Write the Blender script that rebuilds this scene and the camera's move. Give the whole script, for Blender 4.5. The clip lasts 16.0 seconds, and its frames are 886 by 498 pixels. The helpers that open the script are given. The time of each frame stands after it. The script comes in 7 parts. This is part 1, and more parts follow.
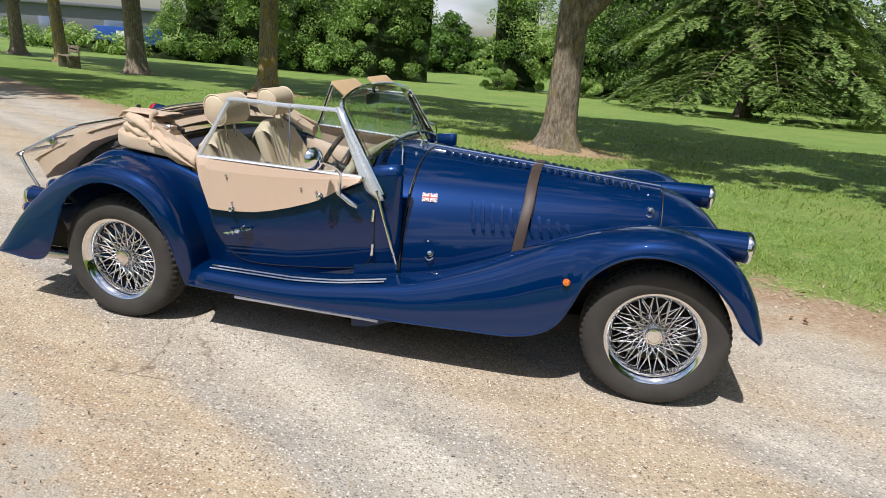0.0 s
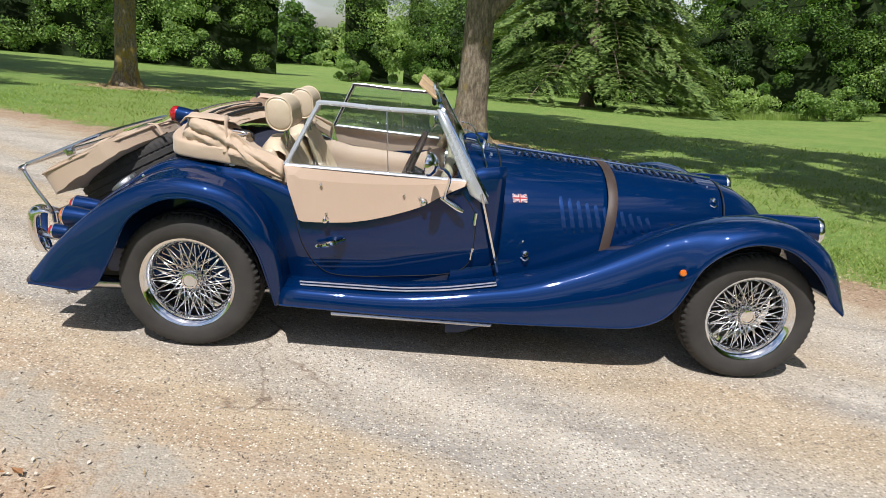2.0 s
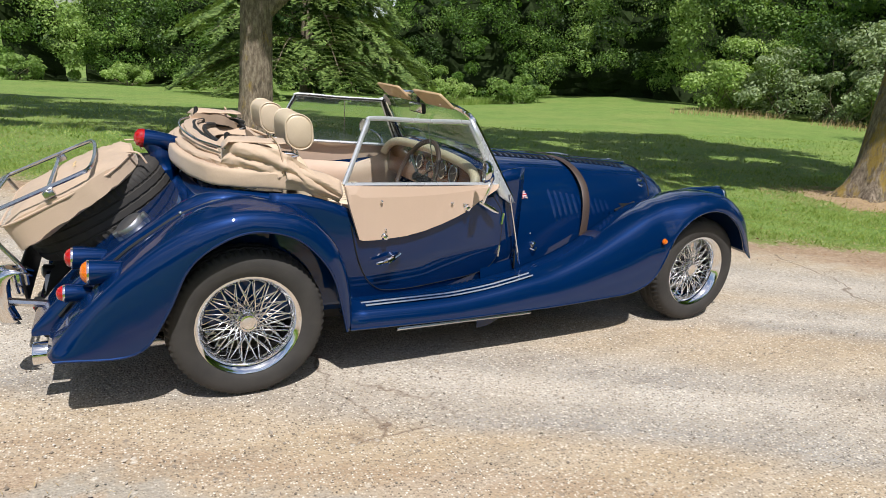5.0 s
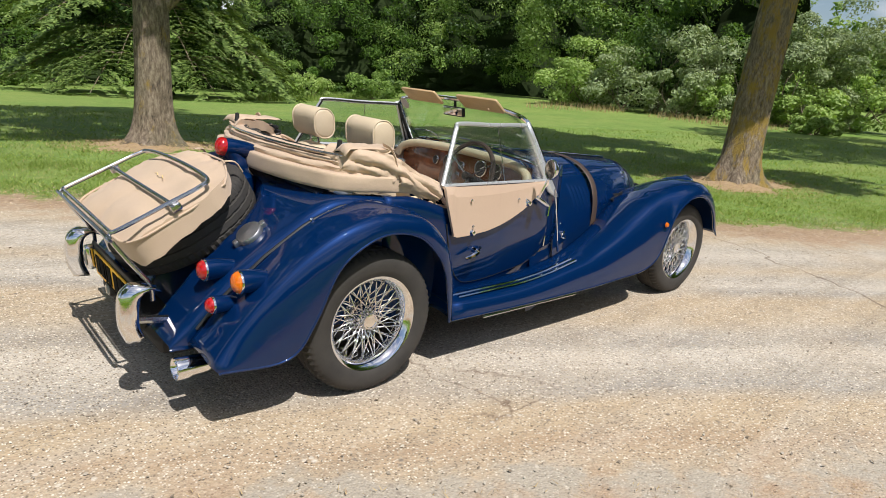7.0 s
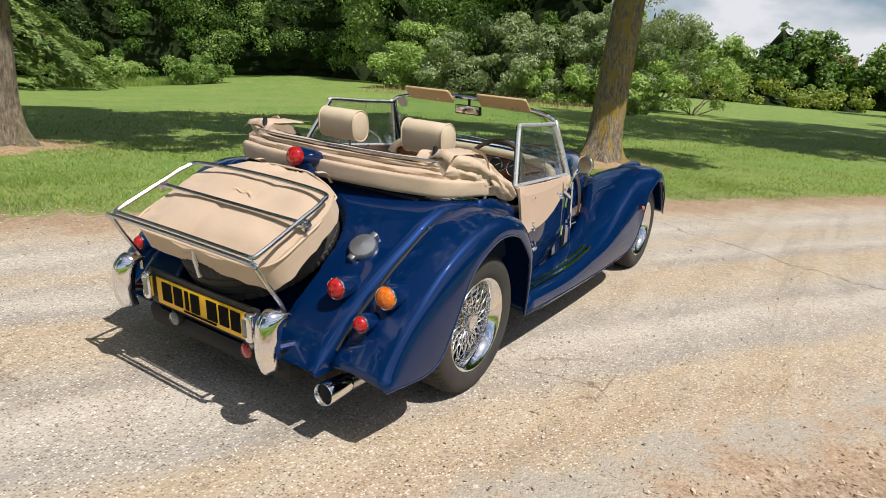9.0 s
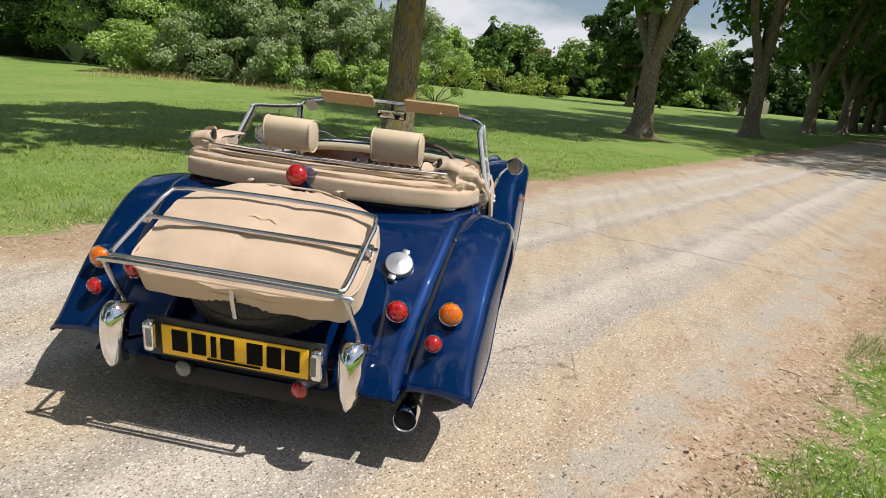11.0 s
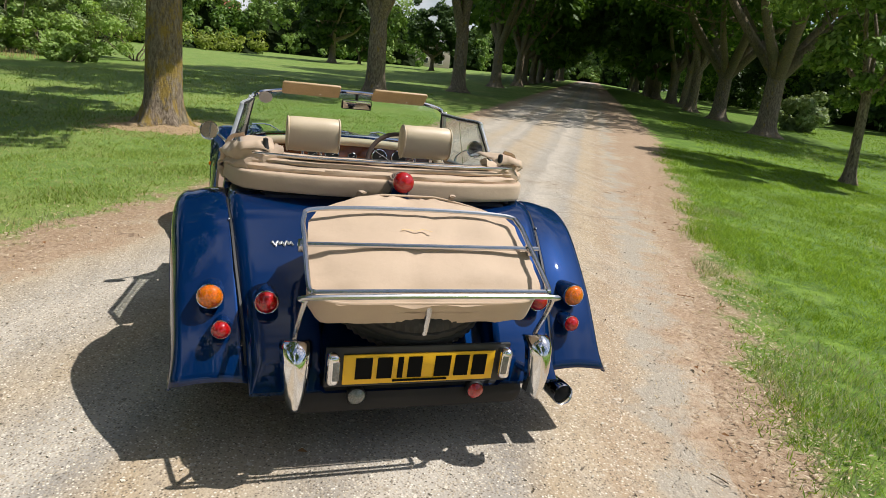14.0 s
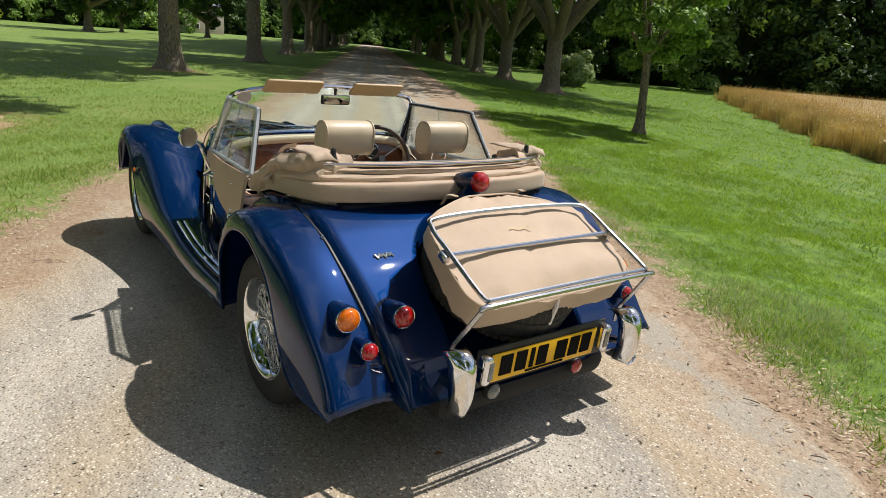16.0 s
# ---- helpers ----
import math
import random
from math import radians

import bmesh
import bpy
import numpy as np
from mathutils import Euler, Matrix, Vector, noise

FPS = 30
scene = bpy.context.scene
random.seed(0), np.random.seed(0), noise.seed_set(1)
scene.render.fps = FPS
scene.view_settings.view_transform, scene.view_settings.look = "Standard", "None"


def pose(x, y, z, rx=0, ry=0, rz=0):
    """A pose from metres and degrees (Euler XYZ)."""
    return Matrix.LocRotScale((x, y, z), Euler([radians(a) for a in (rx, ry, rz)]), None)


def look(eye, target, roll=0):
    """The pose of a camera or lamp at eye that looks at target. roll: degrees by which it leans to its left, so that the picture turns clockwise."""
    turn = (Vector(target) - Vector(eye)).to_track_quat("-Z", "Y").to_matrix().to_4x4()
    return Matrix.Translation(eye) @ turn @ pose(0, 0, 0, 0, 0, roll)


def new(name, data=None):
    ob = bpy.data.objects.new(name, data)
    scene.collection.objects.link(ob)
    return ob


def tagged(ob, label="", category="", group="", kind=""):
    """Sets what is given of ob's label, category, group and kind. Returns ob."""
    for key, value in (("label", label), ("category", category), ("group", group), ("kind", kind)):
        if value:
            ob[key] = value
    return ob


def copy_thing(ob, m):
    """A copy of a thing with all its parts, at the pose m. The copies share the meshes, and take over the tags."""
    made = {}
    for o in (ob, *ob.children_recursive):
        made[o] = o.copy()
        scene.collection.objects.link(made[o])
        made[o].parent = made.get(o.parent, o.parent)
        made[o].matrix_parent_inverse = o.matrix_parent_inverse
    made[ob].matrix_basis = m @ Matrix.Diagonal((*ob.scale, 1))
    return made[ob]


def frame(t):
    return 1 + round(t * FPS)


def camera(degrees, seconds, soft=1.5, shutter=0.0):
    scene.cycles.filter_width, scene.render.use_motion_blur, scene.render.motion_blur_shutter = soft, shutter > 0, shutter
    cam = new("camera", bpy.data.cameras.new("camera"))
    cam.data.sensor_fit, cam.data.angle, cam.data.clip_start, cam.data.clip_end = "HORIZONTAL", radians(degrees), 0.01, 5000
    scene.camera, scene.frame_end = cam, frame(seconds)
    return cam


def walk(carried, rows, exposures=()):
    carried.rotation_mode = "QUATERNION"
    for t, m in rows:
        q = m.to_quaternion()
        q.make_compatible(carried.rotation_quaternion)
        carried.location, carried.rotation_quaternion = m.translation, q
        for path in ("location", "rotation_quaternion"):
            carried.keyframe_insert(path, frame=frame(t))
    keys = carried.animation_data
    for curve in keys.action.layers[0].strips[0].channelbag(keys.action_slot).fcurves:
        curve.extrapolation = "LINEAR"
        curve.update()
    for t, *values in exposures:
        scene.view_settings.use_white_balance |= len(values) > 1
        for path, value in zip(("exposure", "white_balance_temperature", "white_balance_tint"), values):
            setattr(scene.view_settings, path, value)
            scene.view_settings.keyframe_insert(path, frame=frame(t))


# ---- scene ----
cam = camera(69.8, 16.0, 0.5)
PATH = [
    (0, (2.116, -3.228, 1.417), (1.718, -1.371, 0.789), 4.1),
    (0.5, (1.841, -3.251, 1.414), (1.534, -1.378, 0.785), 4.0),
    (1, (1.546, -3.31, 1.393), (1.359, -1.419, 0.767), 4.2),
    (1.5, (1.281, -3.354, 1.389), (1.21, -1.456, 0.763), 4.6),
    (2, (0.994, -3.324, 1.376), (1.06, -1.423, 0.758), 4.9),
    (2.5, (0.71, -3.335, 1.374), (0.958, -1.447, 0.761), 5.4),
    (3, (0.407, -3.377, 1.383), (0.873, -1.529, 0.779), 5.7),
    (3.5, (0.182, -3.325, 1.363), (0.825, -1.528, 0.766), 5.8),
    (4, (-0.011, -3.251, 1.368), (0.726, -1.489, 0.775), 5.3),
    (6.5, (-1.16, -2.829, 1.318), (0.033, -1.32, 0.771), 5.0),
    (7, (-1.41, -2.72, 1.331), (-0.127, -1.288, 0.781), 5.1),
    (7.5, (-1.595, -2.544, 1.329), (-0.251, -1.168, 0.782), 4.6),
    (8, (-1.774, -2.334, 1.334), (-0.351, -1.041, 0.784), 4.8),
    (8.5, (-1.995, -2.12, 1.327), (-0.459, -0.964, 0.778), 4.9),
    (9, (-2.183, -1.922, 1.326), (-0.552, -0.905, 0.774), 5.3),
    (9.5, (-2.304, -1.694, 1.323), (-0.581, -0.838, 0.777), 5.7),
    (10, (-2.403, -1.462, 1.333), (-0.595, -0.797, 0.793), 6.1),
    (12.5, (-2.779, -0.139, 1.334), (-0.854, -0.32, 0.821), 6.1),
    (13, (-2.762, 0.083, 1.346), (-0.855, -0.214, 0.821), 6.1),
    (13.5, (-2.697, 0.329, 1.354), (-0.819, -0.113, 0.828), 6.0),
    (14, (-2.637, 0.587, 1.353), (-0.812, -0.021, 0.806), 6.4),
    (14.5, (-2.586, 0.874, 1.386), (-0.837, 0.083, 0.824), 6.5),
    (15, (-2.474, 1.106, 1.379), (-0.807, 0.156, 0.814), 6.0),
    (15.5, (-2.335, 1.328, 1.385), (-0.734, 0.277, 0.808), 5.7),
    (16, (-2.213, 1.597, 1.391), (-0.691, 0.441, 0.803), 5.0),
]
walk(cam, [(t, look(eye, target, roll)) for t, eye, target, roll in PATH],
     exposures=[(0.0, 0.04, 6200, 13), (4.0, 0.04, 6200, 13), (7.0, 0.05, 6450, 12), (10.0, 0.02, 6500, 13), (14.0, -0.01, 6500, 11), (16.0, -0.05, 6500, 11)])

# ---- light ----
EXPO = 0.0
SUN_DIR = Vector((-0.12, -0.56, 1.0)).normalized()


def make_world():
    w = bpy.data.worlds.new("sky")
    scene.world = w
    w.use_nodes = True
    nt = w.node_tree
    nt.nodes.clear()
    out = nt.nodes.new("ShaderNodeOutputWorld")
    bg = nt.nodes.new("ShaderNodeBackground")
    sky = nt.nodes.new("ShaderNodeTexSky")
    sky.sky_type, sky.sun_disc = "NISHITA", False
    sky.sun_elevation = math.asin(SUN_DIR.z)
    sky.sun_rotation = math.atan2(SUN_DIR.x, SUN_DIR.y)
    # broken fair-weather cloud over the whole sky
    tc = nt.nodes.new("ShaderNodeTexCoord")
    mp = nt.nodes.new("ShaderNodeMapping")
    mp.inputs["Scale"].default_value = (1.0, 1.0, 2.6)
    nz = nt.nodes.new("ShaderNodeTexNoise")
    nz.inputs["Scale"].default_value, nz.inputs["Detail"].default_value = 3.2, 7
    rp = nt.nodes.new("ShaderNodeValToRGB")
    rp.color_ramp.elements[0].position, rp.color_ramp.elements[1].position = 0.50, 0.64
    mx = nt.nodes.new("ShaderNodeMix")
    mx.data_type = "RGBA"
    mx.inputs["B"].default_value = (8.6, 8.8, 9.2, 1)
    nt.links.new(tc.outputs["Generated"], mp.inputs["Vector"])
    nt.links.new(mp.outputs["Vector"], nz.inputs["Vector"])
    nt.links.new(nz.outputs["Fac"], rp.inputs["Fac"])
    nt.links.new(rp.outputs["Color"], mx.inputs["Factor"])
    nt.links.new(sky.outputs["Color"], mx.inputs["A"])
    nt.links.new(mx.outputs["Result"], bg.inputs["Color"])
    bg.inputs["Strength"].default_value = 0.088
    nt.links.new(bg.outputs["Background"], out.inputs["Surface"])
    lamp = bpy.data.lights.new("sun", "SUN")
    lamp.energy, lamp.angle, lamp.color = 4.7, radians(0.53), (1.0, 0.975, 0.93)
    ob = new("sun", lamp)
    ob.matrix_world = look(SUN_DIR * 60, (0, 0, 0))


make_world()


# ---- materials ----
def nodes_of(name):
    m = bpy.data.materials.new(name)
    m.use_nodes = True
    nt = m.node_tree
    return m, nt, nt.nodes["Principled BSDF"], nt.nodes["Material Output"]


def ramp(nt, fac, stops):
    r = nt.nodes.new("ShaderNodeValToRGB")
    e = r.color_ramp.elements
    while len(e) < len(stops):
        e.new(0.5)
    for el, (p, c) in zip(e, stops):
        el.position, el.color = p, (*c, 1) if len(c) == 3 else c
    nt.links.new(fac, r.inputs["Fac"])
    return r.outputs["Color"]


def mixc(nt, fac, a, b, how="MIX"):
    x = nt.nodes.new("ShaderNodeMix")
    x.data_type, x.blend_type = "RGBA", how
    for val, key in ((fac, "Factor"), (a, "A"), (b, "B")):
        sock = x.inputs[key] if key == "Factor" else [s for s in x.inputs if s.name == key and s.type == "RGBA"][0]
        if hasattr(val, "links"):
            nt.links.new(val, sock)
        else:
            sock.default_value = val if key == "Factor" else ((*val, 1) if len(val) == 3 else val)
    return [s for s in x.outputs if s.type == "RGBA"][0]


def coords(nt, scale=(1, 1, 1), rot=0.0):
    tc = nt.nodes.new("ShaderNodeTexCoord")
    mp = nt.nodes.new("ShaderNodeMapping")
    mp.inputs["Scale"].default_value = scale
    mp.inputs["Rotation"].default_value = (0, 0, rot)
    nt.links.new(tc.outputs["Object"], mp.inputs["Vector"])
    return mp.outputs["Vector"]


def tex_noise(nt, vec, scale, detail=4, rough=0.55):
    n = nt.nodes.new("ShaderNodeTexNoise")
    n.inputs["Scale"].default_value, n.inputs["Detail"].default_value, n.inputs["Roughness"].default_value = scale, detail, rough
    nt.links.new(vec, n.inputs["Vector"])
    return n.outputs["Fac"]


def math_node(nt, op, a, b=0.0):
    n = nt.nodes.new("ShaderNodeMath")
    n.operation = op
    for i, v in enumerate((a, b)):
        if hasattr(v, "links"):
            nt.links.new(v, n.inputs[i])
        else:
            n.inputs[i].default_value = v
    return n.outputs[0]


def add_bump(nt, bsdf, height, strength, dist):
    b = nt.nodes.new("ShaderNodeBump")
    b.inputs["Strength"].default_value, b.inputs["Distance"].default_value = strength, dist
    nt.links.new(height, b.inputs["Height"])
    nt.links.new(b.outputs["Normal"], bsdf.inputs["Normal"])


def plain(name, col, rough=0.5, metal=0.0, col2=None, scale=6.0, bump=0.0, bscale=120.0, coat=0.0, spec=0.5, grain=0.25):
    """A surface with variation at two scales and fine relief."""
    m, nt, bs, _ = nodes_of(name)
    v = coords(nt)
    col2 = col2 or tuple(c * 0.8 for c in col)
    big = tex_noise(nt, v, scale, 3)
    fine = tex_noise(nt, v, bscale, 3)
    c = mixc(nt, ramp(nt, big, [(0.3, (0, 0, 0)), (0.7, (1, 1, 1))]), col, col2)
    c = mixc(nt, grain, c, ramp(nt, fine, [(0.25, tuple(x * 0.7 for x in col2)), (0.75, tuple(min(1, x * 1.15) for x in col))]))
    nt.links.new(c, bs.inputs["Base Color"])
    rr = math_node(nt, "ADD", math_node(nt, "MULTIPLY", big, 0.12), rough - 0.06)
    nt.links.new(rr, bs.inputs["Roughness"])
    bs.inputs["Metallic"].default_value = metal
    bs.inputs["Coat Weight"].default_value = coat
    bs.inputs["Coat Roughness"].default_value = 0.03
    bs.inputs["Specular IOR Level"].default_value = spec
    if bump:
        add_bump(nt, bs, fine, bump, 0.002)
    return m


def paint_mat():
    m, nt, bs, _ = nodes_of("blue_paint")
    v = coords(nt)
    dust = tex_noise(nt, v, 5.0, 6, 0.65)
    fine = tex_noise(nt, v, 260.0, 3)
    c = mixc(nt, ramp(nt, dust, [(0.5, (0, 0, 0)), (0.85, (0.02, 0.02, 0.02))]), (0.0006, 0.0185, 0.084), (0.10, 0.10, 0.10))
    nt.links.new(c, bs.inputs["Base Color"])
    bs.inputs["Metallic"].default_value = 0.30
    bs.inputs["Roughness"].default_value = 0.42
    bs.inputs["Specular IOR Level"].default_value = 0.0
    bs.inputs["Coat Weight"].default_value = 1.0
    bs.inputs["Coat IOR"].default_value = 1.52
    nt.links.new(math_node(nt, "MULTIPLY", dust, 0.035), bs.inputs["Coat Roughness"])
    add_bump(nt, bs, fine, 0.012, 0.001)
    return m


def glass_mat(name, col=(1, 1, 1), rough=0.0):
    m, nt, bs, out = nodes_of(name)
    nt.nodes.remove(bs)
    tr = nt.nodes.new("ShaderNodeBsdfTransparent")
    tr.inputs["Color"].default_value = (*col, 1)
    gl = nt.nodes.new("ShaderNodeBsdfGlossy")
    gl.inputs["Roughness"].default_value = rough
    lw = nt.nodes.new("ShaderNodeLayerWeight")
    lw.inputs["Blend"].default_value = 0.5
    fac = math_node(nt, "ADD", math_node(nt, "MULTIPLY", math_node(nt, "POWER", lw.outputs["Facing"], 5.0), 0.75), 0.025)
    mx = nt.nodes.new("ShaderNodeMixShader")
    nt.links.new(fac, mx.inputs["Fac"])
    nt.links.new(tr.outputs["BSDF"], mx.inputs[1])
    nt.links.new(gl.outputs["BSDF"], mx.inputs[2])
    nt.links.new(mx.outputs["Shader"], out.inputs["Surface"])
    return m


def lens_mat(name, col):
    m, nt, bs, _ = nodes_of(name)
    v = coords(nt)
    ring = tex_noise(nt, v, 150.0, 2)
    nt.links.new(mixc(nt, ramp(nt, ring, [(0.35, (0, 0, 0)), (0.7, (1, 1, 1))]), tuple(c * 0.6 for c in col), col), bs.inputs["Base Color"])
    bs.inputs["Roughness"].default_value = 0.12
    bs.inputs["Subsurface Weight"].default_value = 0.25
    bs.inputs["Subsurface Radius"].default_value = (0.02, 0.004, 0.002)
    bs.inputs["Coat Weight"].default_value = 1.0
    add_bump(nt, bs, ring, 0.25, 0.002)
    return m


def leaf_mat(name, col, col2, trans=0.35, rough=0.5, trunk_tint=None):
    m, nt, bs, out = nodes_of(name)
    g = nt.nodes.new("ShaderNodeNewGeometry")
    v = coords(nt)
    big = tex_noise(nt, v, 0.35, 3)
    c = ramp(nt, g.outputs["Random Per Island"], [(0.0, col), (0.55, tuple((a + b) / 2 for a, b in zip(col, col2))), (1.0, col2)])
    c = mixc(nt, ramp(nt, big, [(0.35, (0, 0, 0)), (0.7, (0.5, 0.5, 0.5))]), c, tuple(x * 0.55 for x in col))
    nt.links.new(c, bs.inputs["Base Color"])
    bs.inputs["Roughness"].default_value = rough
    bs.inputs["Specular IOR Level"].default_value = 0.35
    tl = nt.nodes.new("ShaderNodeBsdfTranslucent")
    nt.links.new(mixc(nt, 1.0, c, (1.0, 1.0, 0.45), "MULTIPLY"), tl.inputs["Color"])
    mx = nt.nodes.new("ShaderNodeMixShader")
    mx.inputs["Fac"].default_value = trans
    nt.links.new(bs.outputs["BSDF"], mx.inputs[1])
    nt.links.new(tl.outputs["BSDF"], mx.inputs[2])
    nt.links.new(mx.outputs["Shader"], out.inputs["Surface"])
    return m


ROAD_ANGLE = radians(29.5)
U = (math.cos(ROAD_ANGLE), -math.sin(ROAD_ANGLE))  # along the drive
N = (math.sin(ROAD_ANGLE), math.cos(ROAD_ANGLE))  # across it, towards the lawn


def soil_colour(nt, v):
    """Dry tan soil with needles, crumbs and chips."""
    a = tex_noise(nt, v, 40.0, 6, 0.75)
    b = tex_noise(nt, v, 5.0, 4, 0.6)
    c = ramp(nt, a, [(0.33, (0.18, 0.115, 0.07)), (0.47, (0.38, 0.27, 0.178)), (0.60, (0.50, 0.38, 0.265)), (0.70, (0.70, 0.58, 0.43))])
    return mixc(nt, ramp(nt, b, [(0.4, (0, 0, 0)), (0.65, (0.5, 0.5, 0.5))]), c, (0.36, 0.235, 0.145))


def road_mat():
    m, nt, bs, _ = nodes_of("gravel_asphalt")
    v = coords(nt)
    w = coords(nt, (1, 1, 1), ROAD_ANGLE)  # x along the drive, y across
    st = coords(nt, (0.035, 1.0, 1.0), ROAD_ANGLE)
    sep = nt.nodes.new("ShaderNodeSeparateXYZ")
    nt.links.new(w, sep.inputs[0])
    streak = tex_noise(nt, st, 1.15, 4, 0.6)
    patch = tex_noise(nt, v, 0.55, 5, 0.62)
    blot = tex_noise(nt, v, 3.2, 5, 0.65)
    streak2 = tex_noise(nt, coords(nt, (0.05, 1.0, 1.0), ROAD_ANGLE), 4.6, 4, 0.6)
    # wheel tracks, gravel ridges and worn bands, each at its place across the drive
    across = math_node(nt, "ADD", sep.outputs[1], math_node(nt, "MULTIPLY", math_node(nt, "SUBTRACT", streak, 0.5), 0.42))
    across = math_node(nt, "ADD", across, math_node(nt, "MULTIPLY", math_node(nt, "SUBTRACT", blot, 0.5), 0.10))
    across = math_node(nt, "MULTIPLY", math_node(nt, "ADD", across, 2.0), 0.2)
    tan, ochre, grey, pale, slate = (0.475, 0.375, 0.255), (0.475, 0.36, 0.23), (0.42, 0.375, 0.315), (0.54, 0.485, 0.41), (0.345, 0.315, 0.275)
    binder = ramp(nt, across, [((d + 2.0) / 5.0, c) for d, c in ((-1.35, tan), (-1.10, (0.41, 0.29, 0.18)), (-0.98, ochre), (-0.84, ochre), (-0.70, slate), (-0.55, grey), (-0.42, pale), (-0.32, pale), (-0.22, slate),
                                                                (-0.08, grey), (0.10, tan), (0.45, ochre), (0.62, slate), (0.75, pale), (0.92, grey), (1.10, tan), (1.35, grey), (1.55, pale), (1.75, grey), (2.05, tan), (2.4, ochre))])
    binder = mixc(nt, ramp(nt, streak2, [(0.44, (0, 0, 0)), (0.64, (0.4, 0.4, 0.4))]), binder, (0.53, 0.475, 0.40))
    binder = mixc(nt, ramp(nt, streak2, [(0.34, (0.45, 0.45, 0.45)), (0.47, (0, 0, 0))]), binder, (0.30, 0.255, 0.20))
    binder = mixc(nt, ramp(nt, patch, [(0.50, (0, 0, 0)), (0.70, (0.5, 0.5, 0.5))]), binder, (0.46, 0.355, 0.235))
    binder = mixc(nt, ramp(nt, blot, [(0.3, (0.30, 0.30, 0.30)), (0.50, (0, 0, 0))]), binder, (0.20, 0.17, 0.14))

    def stones(scale, stops, amount):
        vo = nt.nodes.new("ShaderNodeTexVoronoi")
        vo.inputs["Scale"].default_value = scale
        nt.links.new(v, vo.inputs["Vector"])
        bw = nt.nodes.new("ShaderNodeSeparateColor")
        nt.links.new(vo.outputs["Color"], bw.inputs[0])
        tone = ramp(nt, bw.outputs[0], stops)
        show = ramp(nt, vo.outputs["Distance"], [(0.25, (1, 1, 1)), (0.62, (0, 0, 0))])
        pick = ramp(nt, bw.outputs[1], [(1 - amount - 0.02, (0, 0, 0)), (1 - amount + 0.02, (1, 1, 1))])
        return tone, mixc(nt, 1.0, show, pick, "MULTIPLY"), vo.outputs["Distance"]

    t1, s1, d1 = stones(112.0, [(0.0, (0.085, 0.07, 0.052)), (0.3, (0.28, 0.225, 0.16)), (0.72, (0.55, 0.46, 0.335)), (1.0, (0.92, 0.85, 0.72))], 0.82)
    t2, s2, d2 = stones(44.0, [(0.0, (0.16, 0.14, 0.12)), (0.5, (0.45, 0.36, 0.25)), (1.0, (0.74, 0.68, 0.58))], 0.08)
    # smooth bare strip inside the right-hand edge
    band = math_node(nt, "ABSOLUTE", math_node(nt, "ADD", sep.outputs[1], 1.38))
    band = math_node(nt, "ADD", band, math_node(nt, "MULTIPLY", math_node(nt, "SUBTRACT", blot, 0.5), 1.1))
    bare = ramp(nt, band, [(0.04, (1, 1, 1)), (0.18, (0, 0, 0))])
    s1 = mixc(nt, math_node(nt, "MULTIPLY", bare, 0.6), s1, (0, 0, 0))
    binder = mixc(nt, math_node(nt, "MULTIPLY", bare, 0.85), binder, (0.39, 0.345, 0.28))
    c = mixc(nt, math_node(nt, "MULTIPLY", s1, 0.84), binder, t1)
    c = mixc(nt, math_node(nt, "MULTIPLY", s2, 0.7), c, t2)
    wander = math_node(nt, "MULTIPLY", math_node(nt, "SUBTRACT", patch, 0.5), 1.2)
    joint = math_node(nt, "ADD", math_node(nt, "ADD", sep.outputs[0], math_node(nt, "MULTIPLY", sep.outputs[1], 0.16)), wander)
    joint = math_node(nt, "ABSOLUTE", math_node(nt, "SUBTRACT", joint, 4.1))
    c = mixc(nt, ramp(nt, joint, [(0.004, (0.7, 0.7, 0.7)), (0.013, (0, 0, 0))]), c, (0.15, 0.105, 0.07))
    # brown soil and needles washed against both verges
    edge = math_node(nt, "ABSOLUTE", math_node(nt, "SUBTRACT", sep.outputs[1], 0.35))
    edge = math_node(nt, "ADD", edge, math_node(nt, "MULTIPLY", math_node(nt, "SUBTRACT", blot, 0.5), 1.5))
    edge = math_node(nt, "ADD", edge, math_node(nt, "MULTIPLY", math_node(nt, "SUBTRACT", patch, 0.5), 1.6))
    soil_v = tex_noise(nt, v, 40.0, 6, 0.7)
    soil = soil_colour(nt, v)
    c = mixc(nt, ramp(nt, math_node(nt, "MULTIPLY", edge, 0.25), [(0.42, (0, 0, 0)), (0.50, (1, 1, 1))]), c, soil)
    # worn cracks
    vc = nt.nodes.new("ShaderNodeTexVoronoi")
    vc.feature = "DISTANCE_TO_EDGE"
    vc.inputs["Scale"].default_value = 0.30
    wob = nt.nodes.new("ShaderNodeVectorMath")
    wob.operation = "ADD"
    nz = nt.nodes.new("ShaderNodeTexNoise")
    nz.inputs["Scale"].default_value = 1.6
    nz.inputs["Detail"].default_value = 5
    nt.links.new(v, nz.inputs["Vector"])
    nt.links.new(v, wob.inputs[0])
    nt.links.new(nz.outputs["Color"], wob.inputs[1])
    nt.links.new(wob.outputs[0], vc.inputs["Vector"])
    crack = ramp(nt, vc.outputs["Distance"], [(0.0, (0.75, 0.75, 0.75)), (0.0022, (0, 0, 0))])
    crack = mixc(nt, 1.0, crack, ramp(nt, patch, [(0.55, (0, 0, 0)), (0.62, (1, 1, 1))]), "MULTIPLY")
    c = mixc(nt, crack, c, (0.14, 0.09, 0.06))
    nt.links.new(c, bs.inputs["Base Color"])
    bs.inputs["Roughness"].default_value = 0.82
